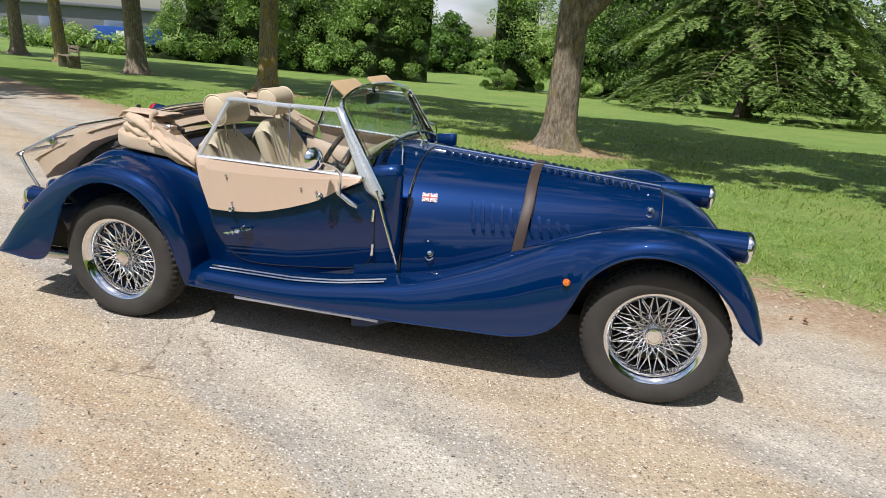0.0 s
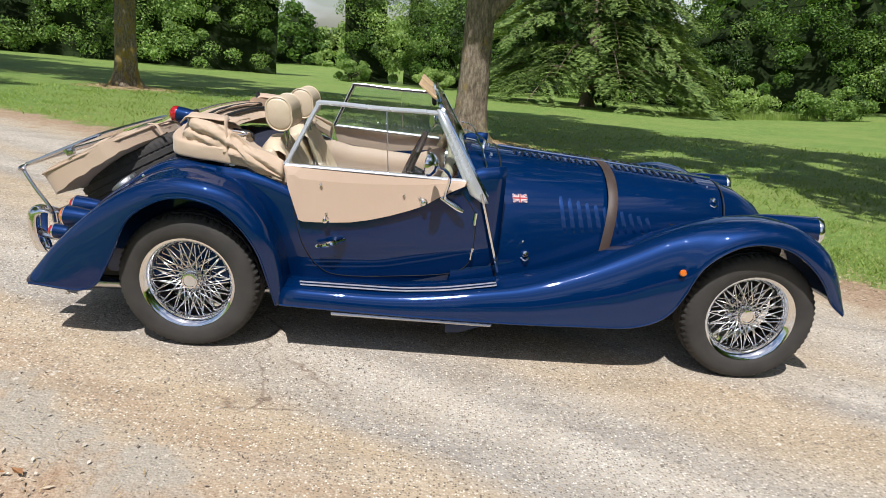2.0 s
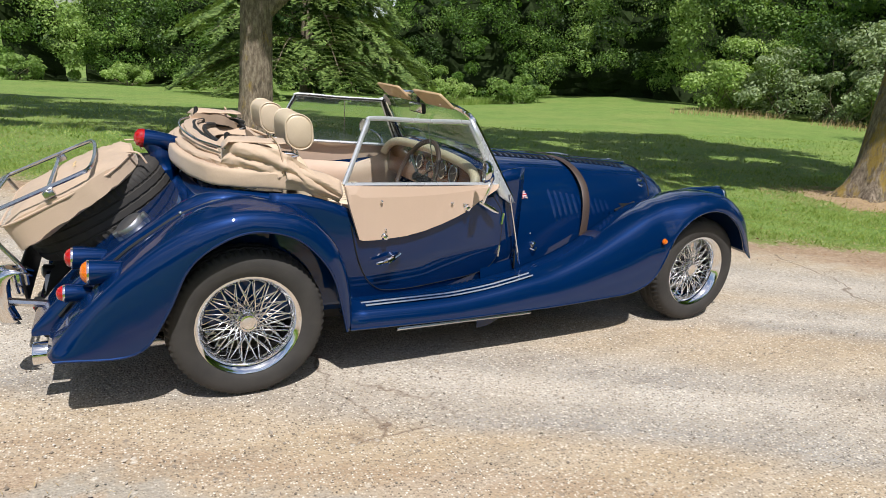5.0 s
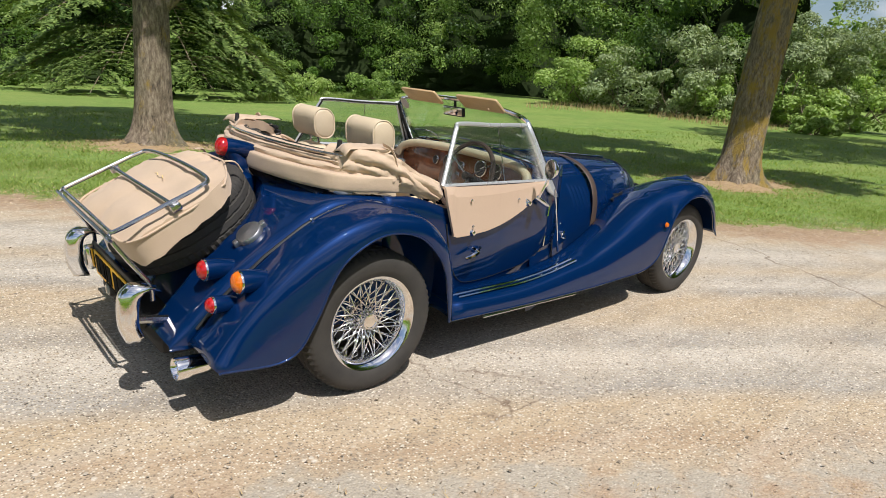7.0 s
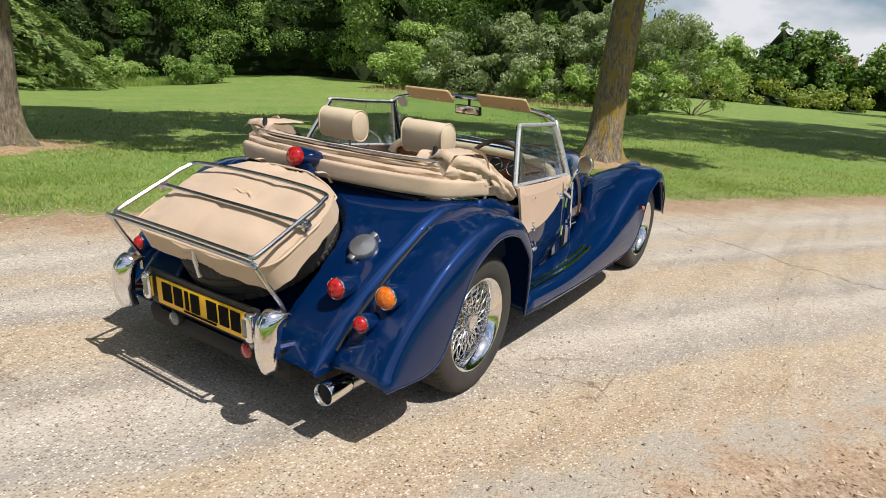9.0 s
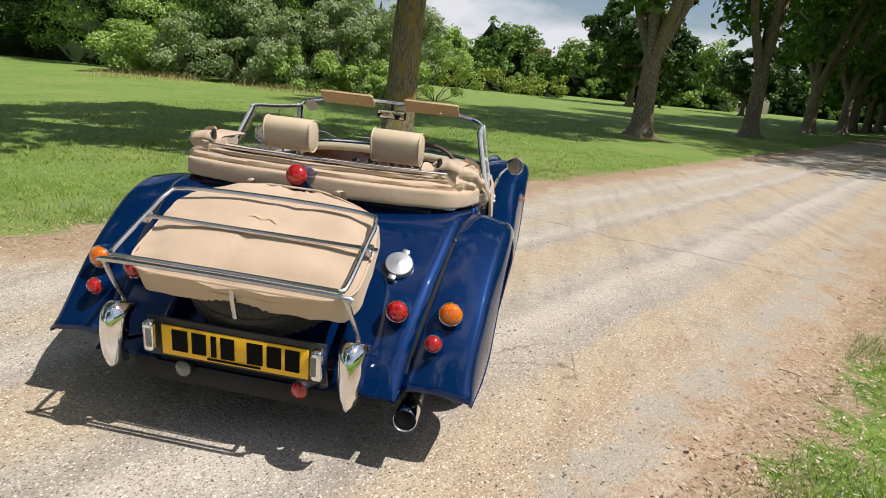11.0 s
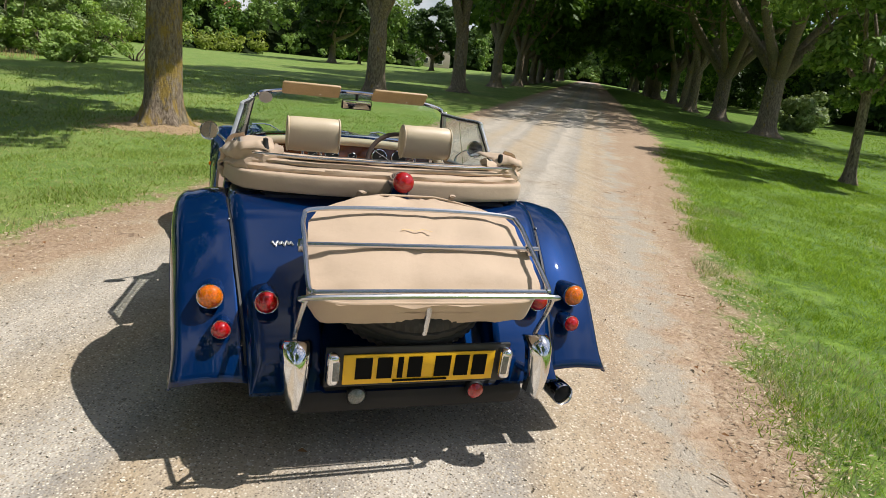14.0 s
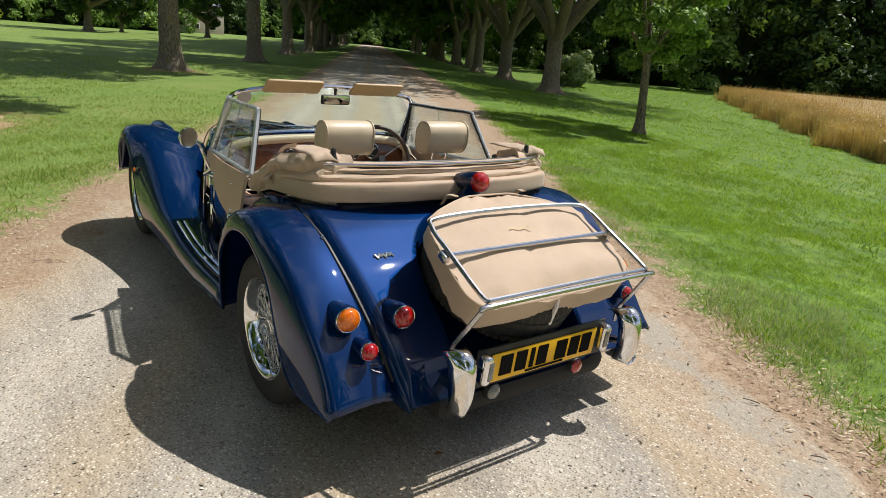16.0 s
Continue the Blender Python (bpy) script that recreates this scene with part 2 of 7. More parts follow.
    bs.inputs["Specular IOR Level"].default_value = 0.35
    h = math_node(nt, "ADD", math_node(nt, "MULTIPLY", d1, -0.6), math_node(nt, "MULTIPLY", d2, -0.5))
    h = math_node(nt, "ADD", h, math_node(nt, "MULTIPLY", soil_v, 0.4))
    add_bump(nt, bs, h, 0.7, 0.007)
    return m


def lawn_mat():
    m, nt, bs, _ = nodes_of("lawn")
    v = coords(nt)
    a = tex_noise(nt, v, 0.35, 5, 0.6)
    b = tex_noise(nt, v, 3.0, 5, 0.65)
    f = tex_noise(nt, v, 45.0, 6, 0.75)
    f2 = tex_noise(nt, coords(nt, (1, 0.35, 1), 0.4), 130.0, 3, 0.7)
    mid = tex_noise(nt, v, 11.0, 6, 0.8)
    c = ramp(nt, f, [(0.36, (0.042, 0.087, 0.014)), (0.5, (0.185, 0.305, 0.058)), (0.62, (0.42, 0.54, 0.17))])
    c = mixc(nt, ramp(nt, mid, [(0.36, (0.75, 0.75, 0.75)), (0.52, (0, 0, 0))]), c, (0.065, 0.145, 0.024))
    c = mixc(nt, ramp(nt, mid, [(0.54, (0, 0, 0)), (0.68, (0.55, 0.55, 0.55))]), c, (0.37, 0.47, 0.14))
    wide = tex_noise(nt, v, 1.6, 5, 0.7)
    c = mixc(nt, ramp(nt, wide, [(0.38, (0.5, 0.5, 0.5)), (0.52, (0, 0, 0))]), c, (0.08, 0.165, 0.03))
    c = mixc(nt, ramp(nt, a, [(0.42, (0, 0, 0)), (0.66, (0.5, 0.5, 0.5))]), c, (0.35, 0.365, 0.11))
    c = mixc(nt, ramp(nt, b, [(0.58, (0, 0, 0)), (0.72, (0.7, 0.7, 0.7))]), c, (0.42, 0.35, 0.17))
    c = mixc(nt, 0.35, c, ramp(nt, f2, [(0.3, (0.035, 0.07, 0.010)), (0.7, (0.27, 0.38, 0.08))]))
    # worn soil where the lawn meets the drive
    sep = nt.nodes.new("ShaderNodeSeparateXYZ")
    nt.links.new(coords(nt, (1, 1, 1), ROAD_ANGLE), sep.inputs[0])
    grow = math_node(nt, "MINIMUM", math_node(nt, "MAXIMUM", math_node(nt, "MULTIPLY", math_node(nt, "SUBTRACT", sep.outputs[0], 1.5), 0.066), 0.0), 0.95)
    off_r = math_node(nt, "SUBTRACT", math_node(nt, "SUBTRACT", -1.78, grow), sep.outputs[1])
    lush = ramp(nt, math_node(nt, "ADD", math_node(nt, "MULTIPLY", sep.outputs[1], -0.1), math_node(nt, "MULTIPLY", b, 0.15)), [(0.2, (0, 0, 0)), (0.32, (0.72, 0.72, 0.72))])
    tufts = tex_noise(nt, v, 2.3, 8, 0.78)
    rank = mixc(nt, ramp(nt, mid, [(0.4, (0, 0, 0)), (0.62, (1, 1, 1))]), (0.045, 0.110, 0.008), (0.16, 0.285, 0.030))
    rank = mixc(nt, ramp(nt, tufts, [(0.38, (0.85, 0.85, 0.85)), (0.50, (0, 0, 0))]), rank, (0.045, 0.10, 0.012))
    rank = mixc(nt, ramp(nt, tufts, [(0.52, (0, 0, 0)), (0.64, (0.8, 0.8, 0.8))]), rank, (0.24, 0.37, 0.042))
    rank = mixc(nt, ramp(nt, tex_noise(nt, v, 0.8, 7, 0.72), [(0.56, (0, 0, 0)), (0.66, (0.55, 0.55, 0.55))]), rank, (0.36, 0.35, 0.12))
    c = mixc(nt, lush, c, rank)
    off_l = math_node(nt, "SUBTRACT", sep.outputs[1], 2.62)
    off = math_node(nt, "MAXIMUM", off_r, off_l)
    off = math_node(nt, "ADD", off, math_node(nt, "MULTIPLY", math_node(nt, "SUBTRACT", b, 0.5), 1.3))
    off = math_node(nt, "ADD", off, math_node(nt, "MULTIPLY", math_node(nt, "SUBTRACT", f, 0.5), 0.5))
    soil = soil_colour(nt, v)
    c = mixc(nt, ramp(nt, off, [(0.06, (1, 1, 1)), (0.24, (0, 0, 0))]), c, soil)
    nt.links.new(c, bs.inputs["Base Color"])
    bs.inputs["Roughness"].default_value = 0.75
    bs.inputs["Specular IOR Level"].default_value = 0.2
    add_bump(nt, bs, math_node(nt, "ADD", f, f2), 0.6, 0.012)
    return m


def bark_mat(name="bark", cover=0.57):
    m, nt, bs, _ = nodes_of(name)
    v = coords(nt)
    ridg = tex_noise(nt, coords(nt, (7, 7, 2.2)), 3.4, 8, 0.75)
    lich = tex_noise(nt, coords(nt, (1.5, 1.5, 0.8)), 2.6, 8, 0.75)
    gre = tex_noise(nt, v, 0.9, 4)
    c = ramp(nt, ridg, [(0.33, (0.06, 0.046, 0.034)), (0.5, (0.25, 0.19, 0.135)), (0.66, (0.46, 0.38, 0.28))])
    c = mixc(nt, ramp(nt, gre, [(0.45, (0, 0, 0)), (0.7, (0.5, 0.5, 0.5))]), c, (0.13, 0.14, 0.07))
    c = mixc(nt, ramp(nt, lich, [(cover, (0, 0, 0)), (cover + 0.09, (0.85, 0.85, 0.85))]), c, (0.36, 0.24, 0.04))
    nt.links.new(c, bs.inputs["Base Color"])
    bs.inputs["Roughness"].default_value = 0.9
    add_bump(nt, bs, ridg, 0.9, 0.05)
    return m


def canvas_mat():
    m, nt, bs, _ = nodes_of("cream_canvas")
    v = coords(nt)
    big = tex_noise(nt, v, 7.0, 4)
    wr = tex_noise(nt, v, 22.0, 4, 0.6)
    wv = tex_noise(nt, v, 700.0, 2)
    c = mixc(nt, ramp(nt, big, [(0.3, (0, 0, 0)), (0.7, (1, 1, 1))]), (0.60, 0.445, 0.31), (0.53, 0.39, 0.27))
    c = mixc(nt, 0.25, c, ramp(nt, wv, [(0.3, (0.42, 0.31, 0.215)), (0.7, (0.68, 0.51, 0.365))]))
    nt.links.new(c, bs.inputs["Base Color"])
    bs.inputs["Roughness"].default_value = 0.72
    bs.inputs["Sheen Weight"].default_value = 0.2
    add_bump(nt, bs, math_node(nt, "ADD", math_node(nt, "MULTIPLY", wr, 1.0), math_node(nt, "MULTIPLY", wv, 0.12)), 0.16, 0.012)
    return m


PAINT = paint_mat()
CHROME = plain("chrome", (0.86, 0.86, 0.87), 0.07, 1.0, (0.80, 0.80, 0.82), 20, 0.0, 200, grain=0.05)
BRIGHT_WIRE = plain("bright_wire", (0.92, 0.92, 0.91), 0.22, 1.0, (0.88, 0.88, 0.87), 30, 0.0, 300, grain=0.05)
STEEL = plain("brushed_steel", (0.62, 0.62, 0.63), 0.24, 1.0, (0.55, 0.55, 0.57), 15, 0.05, 400)
ALLOY = plain("cast_alloy", (0.50, 0.50, 0.51), 0.45, 1.0, (0.40, 0.40, 0.42), 30, 0.1, 300)
WHITE_FRAME = plain("satin_white_metal", (0.74, 0.75, 0.76), 0.28, 0.55, (0.66, 0.67, 0.69), 8, 0.02, 200)
TYRE = plain("tyre_rubber", (0.036, 0.034, 0.032), 0.75, 0.0, (0.062, 0.056, 0.049), 9, 0.35, 160, spec=0.35)
BLACK = plain("black_fittings", (0.012, 0.012, 0.012), 0.5, 0.0, (0.02, 0.02, 0.02), 9, 0.1, 200)
UNDER = plain("underbody_black", (0.010, 0.010, 0.011), 0.8, 0.0, (0.025, 0.022, 0.02), 5, 0.2, 90)
SATIN = plain("satin_chrome", (0.90, 0.90, 0.90), 0.42, 1.0)
MIRROR = plain("mirror_silver", (0.88, 0.88, 0.88), 0.07, 1.0, grain=0.0)
DISC = plain("permit_paper", (0.62, 0.55, 0.52), 0.6, 0.0, (0.55, 0.50, 0.48))
INK = plain("plate_black", (0.008, 0.008, 0.008), 0.85, spec=0.1)
CANVAS = canvas_mat()
TRIM_CREAM = plain("cream_vinyl_panel", (0.60, 0.44, 0.325), 0.55, 0.0, (0.57, 0.41, 0.30), 5, 0.12, 420)
LEATHER = plain("cream_leather", (0.70, 0.57, 0.40), 0.42, 0.0, (0.65, 0.52, 0.36), 8, 0.25, 300)
BROWN_STRAP = plain("brown_leather_strap", (0.075, 0.048, 0.036), 0.55, 0.0, (0.05, 0.032, 0.025), 14, 0.3, 300)
WOOD = plain("varnished_walnut", (0.20, 0.062, 0.022), 0.2, 0.0, (0.10, 0.03, 0.012), 14, 0.05, 60, coat=0.8)
VISOR_WOOD = plain("tan_visor_board", (0.62, 0.43, 0.24), 0.5, 0.0, (0.56, 0.38, 0.21), 18, 0.1, 90)
CARPET = plain("dark_blue_carpet", (0.02, 0.025, 0.05), 0.95, 0.0, (0.012, 0.015, 0.03), 12, 0.5, 300)
GLASS = glass_mat("windscreen_glass", (0.90, 0.95, 0.92))
PERSPEX = glass_mat("sidescreen_perspex", (0.88, 0.91, 0.90))
RED_LENS = lens_mat("red_lens", (0.55, 0.008, 0.010))
AMBER_LENS = lens_mat("amber_lens", (0.95, 0.21, 0.005))
CLEAR_LENS = lens_mat("clear_lens", (0.20, 0.21, 0.19))
YELLOW = plain("yellow_plate", (0.92, 0.52, 0.012), 0.4, 0.0, (0.90, 0.50, 0.010), 10, 0.0, 200, grain=0.05)
DIAL = plain("dial_face", (0.02, 0.02, 0.02), 0.3)
CLOTH_RED = plain("signal_red", (0.45, 0.02, 0.02), 0.5)
CLOTH_WHITE = plain("enamel_white", (0.80, 0.80, 0.78), 0.4)
CLOTH_NAVY = plain("enamel_navy", (0.01, 0.02, 0.12), 0.4)
GOLD_THREAD = plain("gold_thread", (0.86, 0.62, 0.26), 0.6)
ROAD = road_mat()
LAWN = lawn_mat()
BARK = bark_mat()
BARK_LICHEN = bark_mat("lichen_bark", 0.485)
LUSH_BLADE = leaf_mat("lush_grass_blade", (0.135, 0.27, 0.020), (0.50, 0.66, 0.11), 0.6)
BLADE = leaf_mat("grass_blade", (0.19, 0.33, 0.048), (0.61, 0.68, 0.25), 0.5)
PALE_BLADE = leaf_mat("pale_grass_blade", (0.30, 0.38, 0.20), (0.66, 0.68, 0.44), 0.4)
CHIP = leaf_mat("wood_chips", (0.40, 0.28, 0.175), (0.85, 0.72, 0.53), 0.0, 0.8)
GRIT = leaf_mat("loose_chippings", (0.22, 0.17, 0.12), (0.88, 0.80, 0.66), 0.0, 0.7)
STRAW = leaf_mat("dry_straw", (0.42, 0.29, 0.14), (0.72, 0.56, 0.33), 0.25)
WHEAT = leaf_mat("ripe_wheat", (0.52, 0.35, 0.15), (0.82, 0.62, 0.33), 0.35)
LEAF_LIME = leaf_mat("lime_leaves", (0.06, 0.14, 0.020), (0.22, 0.37, 0.065), 0.45)
LEAF_WOOD = leaf_mat("woodland_leaves", (0.10, 0.20, 0.034), (0.41, 0.57, 0.15), 0.35)
# near-black green that paints the shade between the leaf clumps
WOOD_SHADE = plain("wood_shade", (0.030, 0.048, 0.014), 0.9, 0.0, (0.012, 0.018, 0.007), 0.9, 0.0, 9, spec=0.1, grain=0.5)
# dark leaf colour, also used to carry shade in the cedar and avenue woods
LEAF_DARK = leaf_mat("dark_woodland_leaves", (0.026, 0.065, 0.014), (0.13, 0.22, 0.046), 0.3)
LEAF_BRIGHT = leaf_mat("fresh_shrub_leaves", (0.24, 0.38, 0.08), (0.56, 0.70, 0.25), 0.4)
LEAF_WILLOW = leaf_mat("silver_willow_leaves", (0.22, 0.30, 0.14), (0.52, 0.60, 0.34), 0.35)
LEAF_CEDAR = leaf_mat("cedar_needles", (0.085, 0.16, 0.035), (0.38, 0.50, 0.14), 0.25)
LEAF_YELLOW = leaf_mat("yellow_green_hedge_leaves", (0.27, 0.34, 0.055), (0.46, 0.52, 0.11), 0.35)
DEAD_LEAF = plain("fallen_leaf", (0.30, 0.14, 0.05), 0.7)
BRICK_WALL = plain("house_wall", (0.42, 0.36, 0.30), 0.8)
ROOF_RED = plain("red_roof_tile", (0.33, 0.11, 0.06), 0.8)
CLAD_GREY = plain("grey_cladding", (0.22, 0.22, 0.24), 0.6)
LORRY_BLUE = plain("trailer_blue", (0.03, 0.10, 0.42), 0.45)


# ---- builders ----
def mesh_from(name, verts, faces, smooth=True):
    me = bpy.data.meshes.new(name)
    me.from_pydata([tuple(v) for v in verts], [], [tuple(f) for f in faces])
    me.update()
    if smooth:
        me.polygons.foreach_set("use_smooth", np.ones(len(me.polygons), dtype=bool))
    return me


def part(name, shape, material, parent, label="", smooth=True, angle=40):
    """Links one mesh (a bmesh, or verts and faces) as one object under a thing or a part."""
    if isinstance(shape, bmesh.types.BMesh):
        me = bpy.data.meshes.new(name)
        shape.to_mesh(me)
        shape.free()
        if smooth:
            me.polygons.foreach_set("use_smooth", np.ones(len(me.polygons), dtype=bool))
    elif isinstance(shape, bpy.types.Mesh):
        me = shape
    else:
        me = mesh_from(name, shape[0], shape[1], smooth)
    if material and not me.materials:
        me.materials.append(material)
    ob = new(name, me)
    if smooth and angle and len(me.polygons) < 60000:
        me.set_sharp_from_angle(angle=radians(angle))
    if parent:
        ob.parent = parent
    if label:
        tagged(ob, label)
    return ob


def thing(name, label, category, kind="", group=""):
    ob = new(name)
    ob.empty_display_size = 0.2
    return tagged(ob, label, category, group, kind)


def spline(points, n=8, closed=False):
    """Catmull-Rom through the points, n steps to a stretch."""
    p = [Vector(q) for q in points]
    out = []
    m = len(p)
    for i in range(m if closed else m - 1):
        a, b = p[i], p[(i + 1) % m]
        z = p[i - 1] if (i or closed) else a + (a - b)
        c = p[(i + 2) % m] if (i + 2 < m or closed) else b + (b - a)
        for k in range(n):
            t = k / n
            out.append(0.5 * ((2 * a) + (b - z) * t + (2 * z - 5 * a + 4 * b - c) * t * t + (3 * a - z - 3 * b + c) * t ** 3))
    if not closed:
        out.append(p[-1])
    return out


def tube(points, r, segs=10, closed=False, flat=1.0, up=(0, 0, 1)):
    """A round (or flattened) bar along points; r a number, or one for each point."""
    pts = [Vector(p) for p in points]
    m = len(pts)
    radii = r if hasattr(r, "__len__") else [r] * m
    verts, faces = [], []
    prev = None
    for i, p in enumerate(pts):
        a = pts[i - 1] if (i or closed) else p
        b = pts[(i + 1) % m] if (i + 1 < m or closed) else p
        t = (b - a).normalized()
        if prev is None:
            side = t.cross(Vector(up))
            if side.length < 1e-3:
                side = t.cross(Vector((1, 0, 0)))
        else:
            side = prev - t * prev.dot(t)
        side.normalize()
        prev = side
        nor = side.cross(t)
        for k in range(segs):
            w = 2 * math.pi * k / segs
            verts.append(p + side * math.cos(w) * radii[i] + nor * math.sin(w) * radii[i] * flat)
    for i in range(m if closed else m - 1):
        j = (i + 1) % m
        for k in range(segs):
            l = (k + 1) % segs
            faces.append((i * segs + k, i * segs + l, j * segs + l, j * segs + k))
    if not closed:
        faces.append(tuple(range(segs - 1, -1, -1)))
        faces.append(tuple(range((m - 1) * segs, m * segs)))
    return verts, faces


def lathe(profile, m=None, segs=32, closed=False):
    """Turn (radius, along) round the local z axis, then set by the pose m."""
    m = m or Matrix()
    verts, faces = [], []
    k = len(profile)
    for i in range(segs):
        w = 2 * math.pi * i / segs
        for r, h in profile:
            verts.append(m @ Vector((r * math.cos(w), r * math.sin(w), h)))
    for i in range(segs):
        j = (i + 1) % segs
        for q in range(k if closed else k - 1):
            q2 = (q + 1) % k
            faces.append((i * k + q, j * k + q, j * k + q2, i * k + q2))
    return verts, faces


def axis_pose(origin, direction):
    """A pose whose local z runs along direction."""
    return Matrix.Translation(origin) @ Vector(direction).to_track_quat("Z", "Y").to_matrix().to_4x4()


def sheet(rows, close_u=False):
    """A surface through rows of points."""
    k = len(rows[0])
    verts = [p for row in rows for p in row]
    faces = []
    for i in range(len(rows) - (0 if close_u else 1)):
        j = (i + 1) % len(rows)
        for q in range(k - 1):
            faces.append((i * k + q, i * k + q + 1, j * k + q + 1, j * k + q))
    return verts, faces


def slab(poly, height, m=None, bevel=0.0):
    """A flat outline given depth along local z, with bevelled rims."""
    bm = bmesh.new()
    vs = [bm.verts.new((*p, 0)) for p in poly]
    f = bm.faces.new(vs)
    ex = bmesh.ops.extrude_face_region(bm, geom=[f])
    bmesh.ops.translate(bm, vec=(0, 0, height), verts=[v for v in ex["geom"] if isinstance(v, bmesh.types.BMVert)])
    bmesh.ops.recalc_face_normals(bm, faces=bm.faces)
    if bevel:
        rim = [e for e in bm.edges if abs(e.verts[0].co.z - e.verts[1].co.z) < 1e-6]
        bmesh.ops.bevel(bm, geom=rim, offset=bevel, segments=2, affect="EDGES", profile=0.5)
    if m:
        bm.transform(m)
    return bm


def block(sx, sy, sz, m=None, bevel=0.01, segs=2):
    bm = bmesh.new()
    bmesh.ops.create_cube(bm, size=1)
    bmesh.ops.scale(bm, vec=(sx, sy, sz), verts=bm.verts)
    if bevel:
        bmesh.ops.bevel(bm, geom=bm.edges[:], offset=bevel, segments=segs, affect="EDGES", profile=0.5)
    if m:
        bm.transform(m)
    return bm


def rounded(w, h, r, n=5):
    """Outline of a rounded rectangle, centred."""
    out = []
    for cx, cy, a in ((w / 2 - r, h / 2 - r, 0), (-w / 2 + r, h / 2 - r, 90), (-w / 2 + r, -h / 2 + r, 180), (w / 2 - r, -h / 2 + r, 270)):
        for k in range(n + 1):
            q = radians(a + 90 * k / n)
            out.append((cx + r * math.cos(q), cy + r * math.sin(q)))
    return out


def flip_y(shape):
    v, f = shape
    return [Vector((p[0], -p[1], p[2])) for p in v], [tuple(reversed(q)) for q in f]


def side_of(shape, sgn):
    """A shape made for the right side (y below 0), or its mirror image."""
    return shape if sgn < 0 else flip_y(shape)


def thicken(ob, t, offset=-1):
    md = ob.modifiers.new("thickness", "SOLIDIFY")
    md.thickness, md.offset = t, offset
    return ob


def lin(x, table):
    xs = [t[0] for t in table]
    return float(np.interp(x, xs, [t[1] for t in table]))


# ---- ground, drive and grass ----
def relu(a):
    return np.maximum(a, 0)


def ground_z(x, y):
    """Height of the land: level at the car, falling behind it and to both sides."""
    x, y = np.asarray(x, float), np.asarray(y, float)
    s, d = U[0] * x + U[1] * y, N[0] * x + N[1] * y
    k = np.clip((s + 5) / 20, 0, 1)
    k = k * k * (3 - 2 * k)
    z = -0.021 * np.minimum(relu(-s - 5), 70) + 0.010 * np.minimum(relu(s - 10), 170)
    z = z - (0.0475 * (1 - k) + 0.008 * k) * np.minimum(relu(d - 2.8), 46)
    z = z - 0.055 * np.minimum(relu(-2.4 - d), 11) + 0.020 * np.minimum(relu(-16 - d), 110)
    return z


def at(s, d):
    """World x, y of a place s along the drive and d across it."""
    return U[0] * s + N[0] * d, U[1] * s + N[1] * d


def left_edge(s):
    return 2.62 + 0.0 * s


def right_edge(s):
    return np.interp(s, (-20, -1.5, 0.5, 2.3, 5.3, 10, 16), (-1.75, -1.7, -1.76, -1.87, -1.95, -2.3, -2.7))


def wob(s, seed, amp):
    s = np.asarray(s, float)
    return amp * (0.5 * np.sin(s * 1.3 + seed) + 0.3 * np.sin(s * 3.7 + seed * 2.1) + 0.25 * np.sin(s * 8.9 + seed * 3.3) + 0.2 * np.sin(s * 19 + seed * 1.7))


def grown(a, b, fine, ratio, limit):
    """Steps that widen away from a fine stretch a..b."""
    mid = list(np.arange(a, b, fine))
    step, x, hi = fine, b, []
    while x < limit:
        hi.append(x)
        step *= ratio
        x += step
    hi.append(limit)
    step, x, lo = fine, a, []
    while x > -limit:
        step *= ratio
        x -= step
        lo.append(max(x, -limit))
    return np.array(sorted(set(lo)) + mid + hi)


def build_ground():
    S, D = grown(-14, 24, 0.35, 1.09, 1500), grown(-9, 12, 0.25, 1.1, 1500)
    ss, dd = np.meshgrid(S, D, indexing="ij")
    x, y = at(ss, dd)
    z = ground_z(x, y)
    bed = (dd < left_edge(ss) - 0.5) & (dd > right_edge(ss) + 0.5) & (ss > -75) & (ss < 260)
    near_road = (dd < left_edge(ss) + 0.7) & (dd > right_edge(ss) - 0.7) & (ss > -77) & (ss < 264)
    z = np.where(bed, z - 0.06, np.where(near_road, z - 0.012, z))
    v = np.stack([x.ravel(), y.ravel(), z.ravel()], 1)
    a, b = S.size, D.size
    i = np.arange(a * b).reshape(a, b)
    f = np.stack([i[:-1, :-1].ravel(), i[1:, :-1].ravel(), i[1:, 1:].ravel(), i[:-1, 1:].ravel()], 1)
    ob = part("ground", mesh_from("ground", v.tolist(), f.tolist()), LAWN, None, angle=0)
    tagged(ob, "mown green lawn with dry and worn patches", "lawn", kind="structure")


